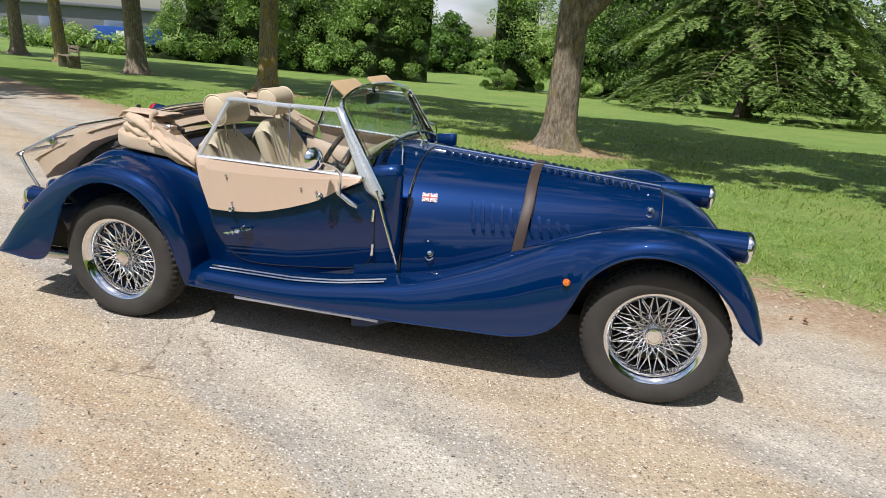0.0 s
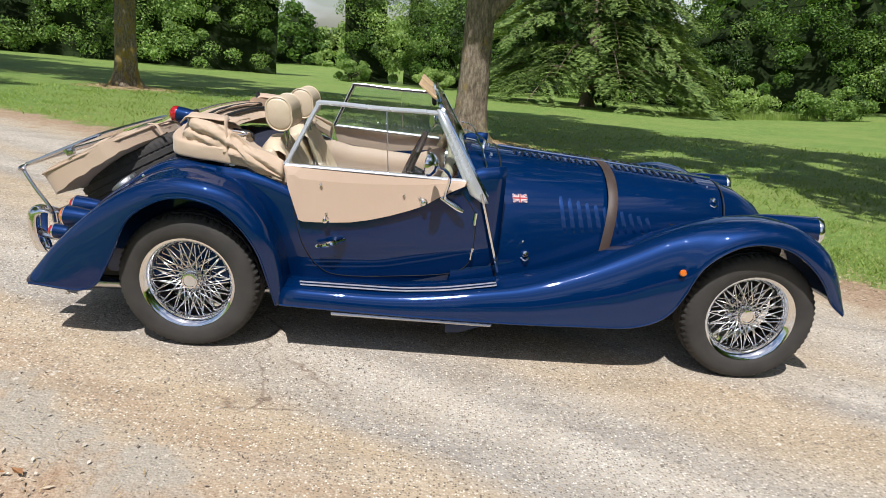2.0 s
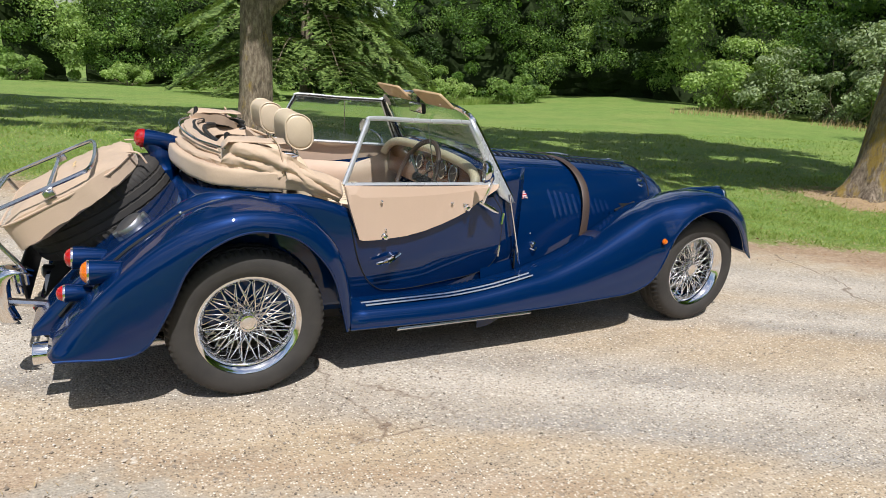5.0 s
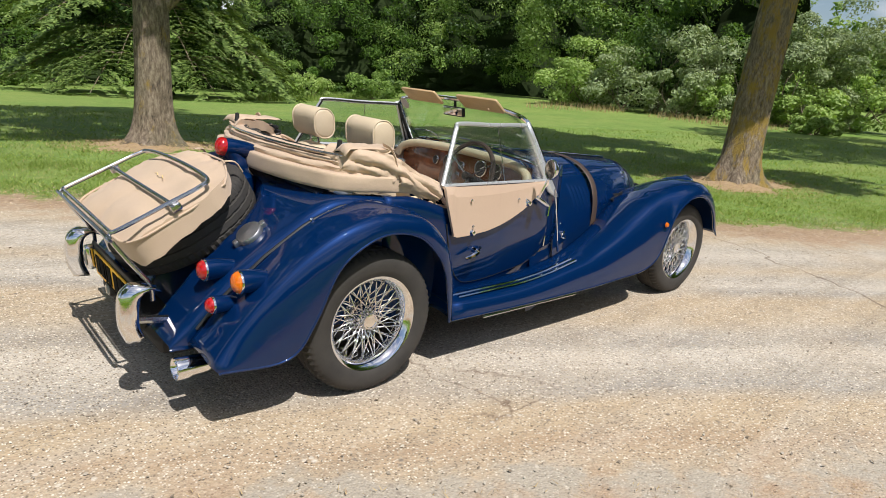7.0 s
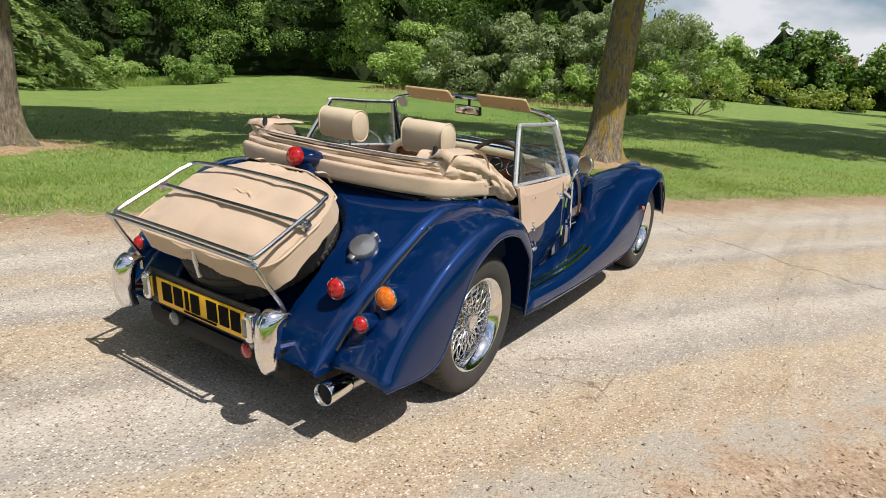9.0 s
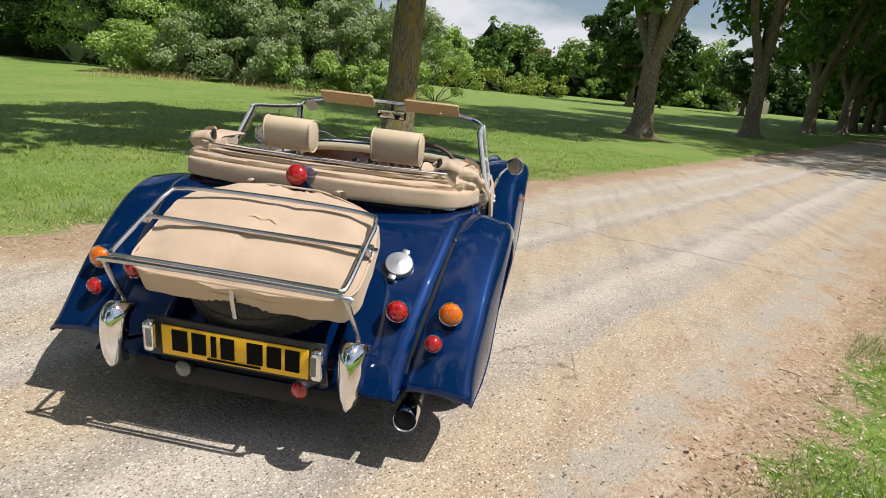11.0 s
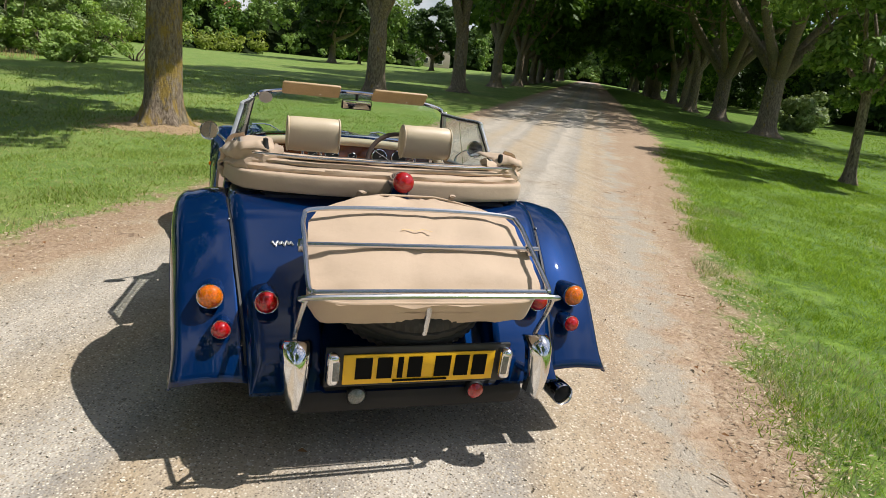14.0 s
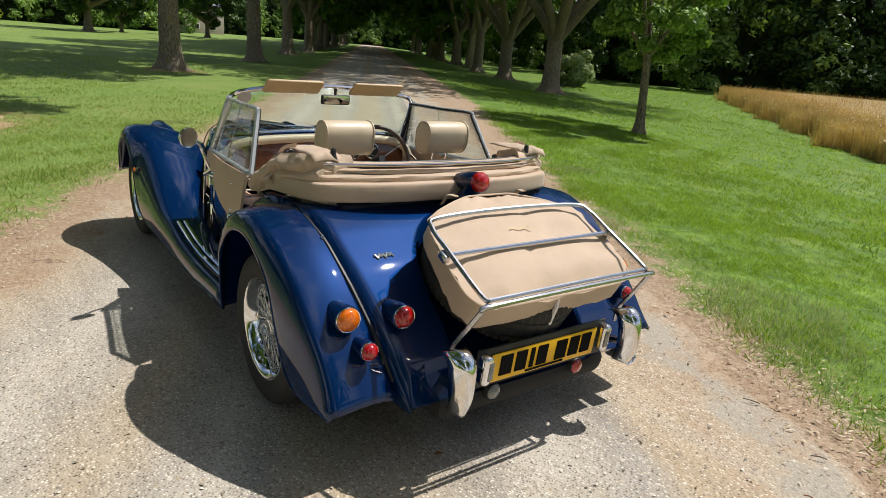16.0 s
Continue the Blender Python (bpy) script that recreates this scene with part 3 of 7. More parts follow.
def build_road():
    S = np.concatenate([np.arange(-75, -14, 1.0), np.arange(-14, 22, 0.12), np.arange(22, 60, 0.6), np.arange(60, 262, 4)])
    cols = np.linspace(0, 1, 22)
    lo = right_edge(S) + wob(S, 1.0, 0.07) + wob(S * 4.1, 2.0, 0.035) - 0.05
    hi = left_edge(S) + wob(S, 4.0, 0.07) + wob(S * 4.3, 5.0, 0.035) + 0.05
    dd = lo[:, None] + (hi - lo)[:, None] * cols[None, :]
    ss = np.repeat(S[:, None], cols.size, 1)
    x, y = at(ss, dd)
    z = ground_z(x, y)
    crown = 0.016 - 0.018 * np.abs(cols * 2 - 1)[None, :] ** 6
    z = z + crown - 0.014
    z[:, 0] -= 0.03
    z[:, -1] -= 0.03
    v = np.stack([x.ravel(), y.ravel(), z.ravel()], 1)
    a, b = S.size, cols.size
    i = np.arange(a * b).reshape(a, b)
    f = np.stack([i[:-1, :-1].ravel(), i[1:, :-1].ravel(), i[1:, 1:].ravel(), i[:-1, 1:].ravel()], 1)
    ob = part("road", mesh_from("road", v.tolist(), f.tolist()), ROAD, None, angle=0)
    tagged(ob, "worn pale asphalt drive with loose chippings and brown soil edges", "drive", kind="structure")


def blades(rng, x, y, h, w, lean=0.5):
    """One pointed blade of grass at each place."""
    n = x.size
    z = ground_z(x, y) - 0.004
    a = rng.uniform(0, 2 * np.pi, n)
    b = rng.uniform(0, 2 * np.pi, n)
    hh = h * rng.uniform(0.55, 1.25, n)
    ww = w * rng.uniform(0.7, 1.3, n)
    off = hh * lean * rng.uniform(0.1, 1.0, n)
    dx, dy = np.cos(a) * ww, np.sin(a) * ww
    p = np.empty((n, 3, 3))
    p[:, 0] = np.stack([x - dx, y - dy, z], 1)
    p[:, 1] = np.stack([x + dx, y + dy, z], 1)
    p[:, 2] = np.stack([x + np.cos(b) * off, y + np.sin(b) * off, z + hh], 1)
    return p.reshape(-1, 3)


def tri_object(name, pts, material, label, category, per=3):
    n = len(pts) // per
    me = bpy.data.meshes.new(name)
    me.vertices.add(len(pts))
    me.vertices.foreach_set("co", np.ascontiguousarray(pts, dtype=np.float32).ravel())
    me.loops.add(len(pts))
    me.loops.foreach_set("vertex_index", np.arange(len(pts), dtype=np.int32))
    me.polygons.add(n)
    me.polygons.foreach_set("loop_start", np.arange(0, len(pts), per, dtype=np.int32))
    me.update(calc_edges=True)
    me.materials.append(material)
    if not label:
        return me
    return tagged(new(name, me), label, category, kind="stuff")


def build_grass():
    rng = np.random.default_rng(3)
    chunks, lush = [], []
    # verge beside the drive, thinning out with distance
    for n, s0, s1, d0, d1, h, w in ((130000, -2.5, 5, -4.4, -1.5, 0.030, 0.0030), (120000, 3, 15, -7.5, -2.0, 0.042, 0.0045), (70000, 0, 30, -15.5, -4, 0.05, 0.011), (45000, 2, 52, -33, -14, 0.07, 0.024),
                                    (80000, -4, 8, 2.5, 5.2, 0.032, 0.0036), (60000, -12, 14, 2.5, 8.5, 0.042, 0.006), (50000, -14, 26, 6, 17, 0.05, 0.012)):
        s, d = rng.uniform(s0, s1, n), rng.uniform(d0, d1, n)
        off = np.maximum(d - left_edge(s), right_edge(s) - d)
        patch = np.sin(s * 2.3 + np.sin(d * 1.9) * 1.7) * np.sin(d * 2.9 + np.sin(s * 1.3) * 2.1)
        clump = np.sin(s * 11.1 + np.sin(d * 9.3) * 2) * np.sin(d * 13.7 + np.sin(s * 7.1) * 2)
        p = np.clip((off + 0.02 + 0.16 * patch) / 0.45, 0, 1) * (0.60 + 0.30 * patch + 0.40 * clump)
        keep = rng.uniform(0, 1, n) < p
        x, y = at(s[keep], d[keep])
        hh = h * (0.8 + 0.5 * np.clip(clump[keep], 0, 1) + 0.5 * np.clip(patch[keep], 0, 1))
        (chunks if d0 > 0 else lush).append(blades(rng, x, y, hh, w, 1.7))
    tri_object("grass", np.concatenate(chunks), BLADE, "short dry-tipped green grass on the lawn side of the drive", "grass")
    tri_object("grass", np.concatenate(lush), LUSH_BLADE, "short lush green grass on the field side of the drive", "grass")
    # pale silvery tufts just off the drive
    chunks = []
    for n, s0, s1, d0, d1 in ((26000, -3, 6, -2.9, -1.85), (9000, -4, 8, 2.7, 3.6)):
        s, d = rng.uniform(s0, s1, n), rng.uniform(d0, d1, n)
        tuft = np.sin(s * 1.7 + 0.6) * np.sin(d * 2.3 + s * 0.8) + 0.35 * np.sin(s * 6.1) * np.sin(d * 7.3)
        keep = rng.uniform(0, 1, n) < np.clip(tuft - 0.25, 0, 1) * 1.6
        x, y = at(s[keep], d[keep])
        chunks.append(blades(rng, x, y, 0.055, 0.0032, 1.1))
    tri_object("pale_grass", np.concatenate(chunks), PALE_BLADE, "pale silvery grass tufts beside the drive", "grass")
    chunks = []
    for n, s0, s1, d0, d1 in ((16000, -3, 9, -3.2, -1.1), (12000, -6, 10, 2.2, 3.5)):
        s, d = rng.uniform(s0, s1, n), rng.uniform(d0, d1, n)
        x, y = at(s, d)
        near = (np.abs(d - left_edge(s)) < 0.42) | (np.abs(d - right_edge(s)) < 0.45)
        x, y = x[near], y[near]
        p = blades(rng, x, y, 0.010, 0.0020, 4.0)
        chunks.append(p)
    # dry stalks scattered through the lawn
    n = 14000
    s, d = rng.uniform(-8, 12, n), 2.7 + rng.uniform(0, 1, n) ** 1.5 * 7
    x, y = at(s, d)
    chunks.append(blades(rng, x, y, 0.022, 0.0030, 2.5))
    tri_object("straw_litter", np.concatenate(chunks) + np.array([0, 0, 0.012]), STRAW, "dry brown needles and straw littering the drive edges", "litter")


build_ground()
build_road()
build_grass()


# ---- the car: x forward from the rear axle, y to its left ----
CAR = thing("roadster", "dark blue open roadster with cream trim and wire wheels", "car")

# half width of the body side, seen from above
BODY_W = [(-0.78, 0.545), (-0.6, 0.565), (-0.3, 0.615), (-0.05, 0.648), (0.2, 0.668), (0.5, 0.675), (0.8, 0.655), (1.216, 0.59), (1.434, 0.545), (1.9, 0.435), (2.2, 0.355), (2.49, 0.275), (2.62, 0.24), (2.8, 0.20)]
# centre line of tail, scuttle and bonnet
TOP_Z = [(-0.735, 0.285), (-0.72, 0.305), (-0.66, 0.378), (-0.6, 0.445), (-0.5, 0.54), (-0.39, 0.63), (-0.314, 0.685), (-0.2, 0.768), (-0.1, 0.808), (0.06, 0.805), (0.3, 0.78)]


def body_side(x, z):
    """Half width at a height: nearly upright, tucked in slightly at the sill."""
    return lin(x, BODY_W) - 0.05 * max(0.0, (0.5 - z)) / 0.25


def well(x, y):
    """Depth of the recess in the tail that holds the spare wheel, open to the rear."""
    du = max(0.0, x + 0.455) / 0.285
    k = min(1.0, max(0.0, (1.0 - math.hypot(du, y / 0.326)) / 0.09))
    return 0.125 * k * k * (3 - 2 * k)


def tail_section(x):
    zt, w = sum(lin(x + o, TOP_Z) for o in (-0.04, -0.02, 0, 0.02, 0.04)) / 5 if x > -0.66 else lin(x, TOP_Z), lin(x, BODY_W)
    zb = lin(x, [(-0.735, 0.265), (-0.3, 0.262)])
    r = min(0.05, max(0.006, (zt - zb) * 0.5))
    pts = []
    arch = 0.005 * min(1.0, (zt - zb) / 0.25)
    for q in np.linspace(0, 1, 41)[:-1]:
        y = q * (w - r)
        pts.append((x, -y, max(zt + arch * (1 - q * q) - well(x, y), min(zt, 0.272))))
    for a in np.linspace(0, 90, 7):
        pts.append((x, -(w - r + r * math.sin(radians(a))), zt - r + r * math.cos(radians(a))))
    for z in np.linspace(zt - r, zb, 7)[1:]:
        pts.append((x, -(w - 0.05 * (zt - r - z)), z))
    return pts


def deck_z(x, y):
    """Height of the tail panel at a place."""
    half = tail_section(x)[:41]
    return float(np.interp(abs(y), [-p[1] for p in half], [p[2] for p in half]))


def full(half):
    """A half section on the right, joined to its mirror."""
    return [Vector((p[0], -p[1], p[2])) for p in reversed(half)][:-1] + [Vector(p) for p in half]


def build_tail():
    xs = [-0.735, -0.72] + list(np.linspace(-0.70, -0.12, 59)) + [-0.1, -0.06, -0.02, 0.03, 0.08, 0.16]
    rows = [full(tail_section(x)) for x in xs]
    cap = [Vector((p.x + 0.02, p.y, 0.262)) for p in rows[0]]
    part("tail_body", sheet([cap] + rows), PAINT, CAR, "polished dark blue sloping tail panel")


def tub_side(sgn):
    """The cockpit side wall, cut down at the door, with real thickness."""
    top = [(0.10, 0.80), (0.22, 0.795), (0.32, 0.77), (0.42, 0.73), (0.6, 0.705), (0.85, 0.70), (1.0, 0.72), (1.1, 0.77), (1.17, 0.83), (1.22, 0.865)]
    rows = []
    for x in np.linspace(0.10, 1.34, 32):
        zt = lin(x, top + [(1.3, 0.875)])
        row = []
        for q in np.linspace(0, 1, 12):
            z = zt + (0.28 - zt) * q
            y = body_side(x, z) - 0.0125 - (0.008 * (1 - q * 8) if q < 0.125 else 0)
            row.append((x, -y, z))
        rows.append([Vector(p) for p in row])
    ob = part("cockpit_side", side_of(sheet(rows), sgn), PAINT, CAR)
    thicken(ob, 0.025, 0)


def door_panel(sgn):
    """The door skin, proud of the body, with hinges and handle of its own."""
    edge = spline([(0.43, 0.66), (0.47, 0.50), (0.54, 0.385), (0.64, 0.345), (0.9, 0.352), (1.12, 0.37), (1.205, 0.42), (1.222, 0.52), (1.215, 0.66), (1.15, 0.75)], 5)
    bm = bmesh.new()
    cols = 14
    grid = []
    m = len(edge)
    half = m // 2
    for i in range(half + 1):
        a, b = edge[i], edge[m - 1 - i]
        grid.append([bm.verts.new((0, 0, 0)) for _ in range(cols + 1)])
        for k in range(cols + 1):
            x, z = a[0] + (b[0] - a[0]) * k / cols, a[1] + (b[1] - a[1]) * k / cols
            grid[i][k].co = (x, -body_side(x, z) - 0.0045, z)
    for i in range(half):
        for k in range(cols):
            try:
                bm.faces.new((grid[i][k], grid[i + 1][k], grid[i + 1][k + 1], grid[i][k + 1]))
            except ValueError:
                pass
    if sgn > 0:
        bmesh.ops.scale(bm, vec=(1, -1, 1), verts=bm.verts)
        bmesh.ops.reverse_faces(bm, faces=bm.faces)
    bmesh.ops.remove_doubles(bm, verts=bm.verts, dist=0.0005)
    door = part("door", bm, PAINT, CAR, "dark blue cutaway door")
    # shut line
    line = [(p[0], sgn * (body_side(p[0], p[1]) + 0.0012), p[1]) for p in edge]
    part("door_seal", tube(line, 0.0042, 6), BLACK, door)
    for z in (0.64, 0.475):
        y = sgn * (body_side(1.218, z) + 0.008)
        part("hinge", tube([(1.218, y, z - 0.028), (1.222, y, z + 0.028)], 0.0075, 8), CHROME, door, "chrome door hinge")
    y = sgn * (body_side(0.6, 0.52) + 0.01)
    part("door_handle", tube(spline([(0.655, y, 0.525), (0.61, y + sgn * 0.03, 0.515), (0.57, y + sgn * 0.032, 0.502), (0.535, y + sgn * 0.03, 0.495)], 4), [0.008] * 4 + [0.012] * 4 + [0.009] * 4 + [0.007], 8), CHROME, door, "chrome lever handle")
    part("handle_boss", lathe([(0.0, 0.022), (0.010, 0.022), (0.013, 0.012), (0.017, 0.0)], axis_pose((0.615, y - sgn * 0.006, 0.517), (0, sgn, 0)), 14), CHROME, door)


def bonnet_section(x, zl, w=None, zc=None, n=2.7):
    w = w if w is not None else lin(x, BODY_W)
    zc = zc if zc is not None else lin(x, [(1.2, 0.89), (1.26, 0.884), (1.59, 0.862), (1.92, 0.843), (2.2, 0.822), (2.49, 0.797), (2.6, 0.765), (2.72, 0.70), (2.80, 0.62)])
    pts = []
    for a in np.linspace(0, 90, 17):
        s, c = math.sin(radians(a)), math.cos(radians(a))
        pts.append((x, -w * s ** (2 / n), zl + (zc - zl) * c ** (2 / n)))
    return pts


BONNET_LOW = [(1.2, 0.30), (1.39, 0.36), (1.67, 0.42), (1.88, 0.485), (2.07, 0.56), (2.24, 0.62), (2.45, 0.63), (2.6, 0.55), (2.8, 0.45)]


def bonnet_y(x, z):
    """Half width of the bonnet at a height."""
    pts = bonnet_section(x, lin(x, BONNET_LOW) - 0.22)
    zz = [p[2] for p in reversed(pts)]
    yy = [-p[1] for p in reversed(pts)]
    return float(np.interp(z, zz, yy))


def bonnet_z(x, y):
    """Height of the bonnet at a distance from the centre line."""
    pts = bonnet_section(x, lin(x, BONNET_LOW) - 0.22)
    return float(np.interp(abs(y), [-p[1] for p in pts], [p[2] for p in pts]))


def build_front():
    rows = [full(bonnet_section(x, lin(x, BONNET_LOW) - 0.22)) for x in np.linspace(1.345, 2.49, 26)]
    bonnet = part("bonnet", sheet(rows), PAINT, CAR, "long dark blue louvred bonnet")
    rows = [full(bonnet_section(x, lin(x, BONNET_LOW) - 0.22)) for x in np.linspace(1.13, 1.339, 8)]
    part("scuttle", sheet(rows), PAINT, CAR)
    # radiator cowl, rolling over to the grille
    rows = []
    for x, k in ((2.496, 1.0), (2.54, 1.0), (2.6, 0.99), (2.66, 0.97), (2.72, 0.93), (2.77, 0.86), (2.8, 0.78)):
        rows.append(full(bonnet_section(x, 0.30, lin(x, BODY_W) * k, None, 2.9)))
    part("radiator_cowl", sheet(rows), PAINT, CAR, "rounded dark blue radiator cowl")
    grille = thing_part("grille", CAR)
    for k in range(11):
        y = -0.13 + 0.026 * k
        part("grille_bar", tube([(2.80, y, 0.30), (2.812, y, 0.45), (2.80, y, 0.60)], 0.005, 6), CHROME, grille)
    part("grille_back", block(0.01, 0.30, 0.34, pose(2.785, 0, 0.45), 0.003), BLACK, grille)
    # hinge along the crown and the join lines
    part("bonnet_hinge", tube([(x, 0, lin(x, [(1.345, 0.889), (2.49, 0.804)])) for x in np.linspace(1.35, 2.49, 14)], 0.0075, 8), CHROME, bonnet, "polished hinge strip along the bonnet crown")
    for sgn in (-1, 1):
        for x0, m in ((1.342, 0.004), (2.493, 0.0035)):
            pts = [(x0, sgn * (-p[1]) , p[2]) for p in bonnet_section(x0, lin(x0, BONNET_LOW) - 0.10)]
            part("bonnet_seal", tube(pts, m, 6), BLACK, bonnet)
        # top louvres in a row each side of the hinge
        for k in range(24):
            x = 1.44 + k * 0.0405
            if abs(x - 1.885) < 0.03:
                continue
            y = sgn * 0.085
            z0 = bonnet_z(x, y)
            v = []
            for j in range(6):
                q = j / 5
                yy = sgn * (0.045 + 0.085 * q)
                bulge = 0.013 * math.sin(math.pi * min(1, max(0, q * 0.9 + 0.05))) ** 0.5
                zz = bonnet_z(x, yy)
                v.append([Vector((x + 0.016, yy, zz - 0.001)), Vector((x + 0.004, yy, zz + bulge * 0.75)), Vector((x - 0.012, yy, zz + bulge))])
            shape = sheet(v)
            ob = part("louvre", shape, PAINT, bonnet)
            part("louvre_slot", tube([p[2] - Vector((0.0, 0, 0.006)) for p in v], 0.0045, 5), BLACK, ob)
        # pressed side louvres
        for k in range(11):
            x = 1.63 + k * 0.044
            zt, zb = 0.725 - 0.008 * k, 0.565 + 0.0005 * k
            v = []
            for j in range(9):
                q = j / 8
                z = zt + (zb - zt) * q
                xx = x + 0.03 * q
                bulge = 0.0075 * math.sin(math.pi * q) ** 0.35 * (0.55 + 0.45 * q)
                yb = bonnet_y(xx, z)
                v.append([Vector((xx - 0.016, sgn * (yb - 0.001), z)), Vector((xx - 0.002, sgn * (yb + bulge * 0.8), z)), Vector((xx + 0.010, sgn * (yb + bulge), z))])
            ob = part("louvre", sheet(v), PAINT, bonnet)
            slot = [[p[2] - Vector((0.001, 0, 0)), Vector((p[2].x + 0.0005, sgn * (bonnet_y(p[2].x, p[2].z) + 0.0015), p[2].z))] for p in v[1:-1]]
            part("louvre_slot", sheet(slot), BLACK, ob)
        # catches
        for x, z in ((2.44, 0.725), (1.475, 0.47)):
            y = sgn * bonnet_y(x, z)
            c = part("bonnet_catch", lathe([(0, 0.02), (0.010, 0.018), (0.012, 0.006), (0.018, 0.0)], axis_pose((x, y - sgn * 0.002, z), (0, sgn, 0.35)), 12), CHROME, bonnet, "chrome bonnet catch")
            part("catch_loop", tube(spline([(x - 0.02, y + sgn * 0.012, z - 0.018), (x, y + sgn * 0.026, z - 0.026), (x + 0.018, y + sgn * 0.012, z - 0.018)], 4), 0.0045, 6), CHROME, c)
            part("stud", lathe([(0, 0.006), (0.005, 0.004), (0.006, 0)], axis_pose((x - 0.015, sgn * bonnet_y(x - 0.015, z + 0.055), z + 0.055), (0, sgn, 0.3)), 8), CHROME, bonnet)
        # enamel badge on the side
        y0 = sgn * (bonnet_y(1.434, 0.71) + 0.0015)
        slope = math.degrees(math.atan2(bonnet_y(1.46, 0.72) - bonnet_y(1.40, 0.72), 0.06))
        lean = math.degrees(math.atan2(bonnet_y(1.434, 0.70) - bonnet_y(1.434, 0.74), 0.04))
        bp = Matrix.Translation((1.434, y0, 0.71)) @ pose(0, 0, 0, 90 - lean, 0, -slope if sgn < 0 else 180 + slope)
        badge = part("badge", slab(rounded(0.072, 0.044, 0.002, 2), 0.002, bp @ pose(0, 0, -0.001)), CLOTH_NAVY, bonnet, "small enamel flag badge in red, white and blue")
        zdir = 0.0014
        for ang, wd, ln, mt, dz in ((31.4, 0.009, 0.078, CLOTH_WHITE, 0.2), (-31.4, 0.009, 0.078, CLOTH_WHITE, 0.35), (31.4, 0.0035, 0.076, CLOTH_RED, 0.5), (-31.4, 0.0035, 0.076, CLOTH_RED, 0.65),
                                    (0, 0.015, 0.072, CLOTH_WHITE, 0.8), (90, 0.015, 0.044, CLOTH_WHITE, 0.95), (0, 0.0085, 0.072, CLOTH_RED, 1.1), (90, 0.0085, 0.044, CLOTH_RED, 1.25)):
            part("badge_stripe", slab([(-ln / 2, -wd / 2), (ln / 2, -wd / 2), (ln / 2, wd / 2), (-ln / 2, wd / 2)], 0.0006, bp @ pose(0, 0, zdir * (0.6 + dz), 0, 0, ang)), mt, badge)
    # leather strap over the bonnet
    strap = []
    for sgn in (1, -1):
        pts = bonnet_section(1.89, lin(1.89, BONNET_LOW) - 0.06)
        seq = [(1.89 - 0.03 * max(0, (0.72 - p[2])) / 0.25, sgn * (-p[1] + 0.004 * (-p[1] / 0.43)), p[2] + 0.005) for p in pts]
        strap += list(reversed(seq)) if sgn > 0 else seq[1:]
    rows = [[Vector((p[0] - 0.024, p[1], p[2])), Vector((p[0] - 0.02, p[1] * 1.004, p[2] + 0.002)), Vector((p[0] + 0.02, p[1] * 1.004, p[2] + 0.002)), Vector((p[0] + 0.024, p[1], p[2]))] for p in strap]
    part("bonnet_strap", sheet(rows), BROWN_STRAP, CAR, "brown leather bonnet strap")


def thing_part(name, parent, label=""):
    """An empty part that carries pieces of its own."""
    ob = new(name)
    ob.empty_display_size = 0.05
    ob.parent = parent
    if label:
        tagged(ob, label)
    return ob


def wing_surface(crown, lip, y_in, y_out, z_in, roll, steps=6, cols=(7, 9)):
    """A mudguard: from its joint with the body over the crown and round to the rolled lip."""
    c, l = spline([(*p, 0) for p in crown], steps), spline([(*p, 0) for p in lip], steps)
    rows = []
    n = len(c) - 1
    for i, (a, b) in enumerate(zip(c, l)):
        q = i / n
        yi, yo, zi, rr = lin(q, y_in), lin(q, y_out), lin(q, z_in), lin(q, roll)
        yc = yo - rr
        row = []
        for k in range(cols[0]):
            f = k / cols[0]
            yy = yi + (yc - yi) * f
            e = (1 - f) ** 1.6
            row.append(Vector((a[0] + (0 if zi >= 0 else 0), -yy, a[1] + zi * e + 0.010 * math.sin(math.pi * f))))
        for k in range(cols[1] + 1):
            w = radians(90 * k / cols[1])
            t = 1 - math.cos(w)
            row.append(Vector((a[0] + (b[0] - a[0]) * t, -(yc + rr * math.sin(w) ** 0.85), a[1] + (b[1] - a[1]) * t)))
        # rolled edge
        last = row[-1]
        row.append(Vector((last.x, last.y + 0.008, last.z + 0.002)))
        rows.append(row)
    return sheet(rows), rows


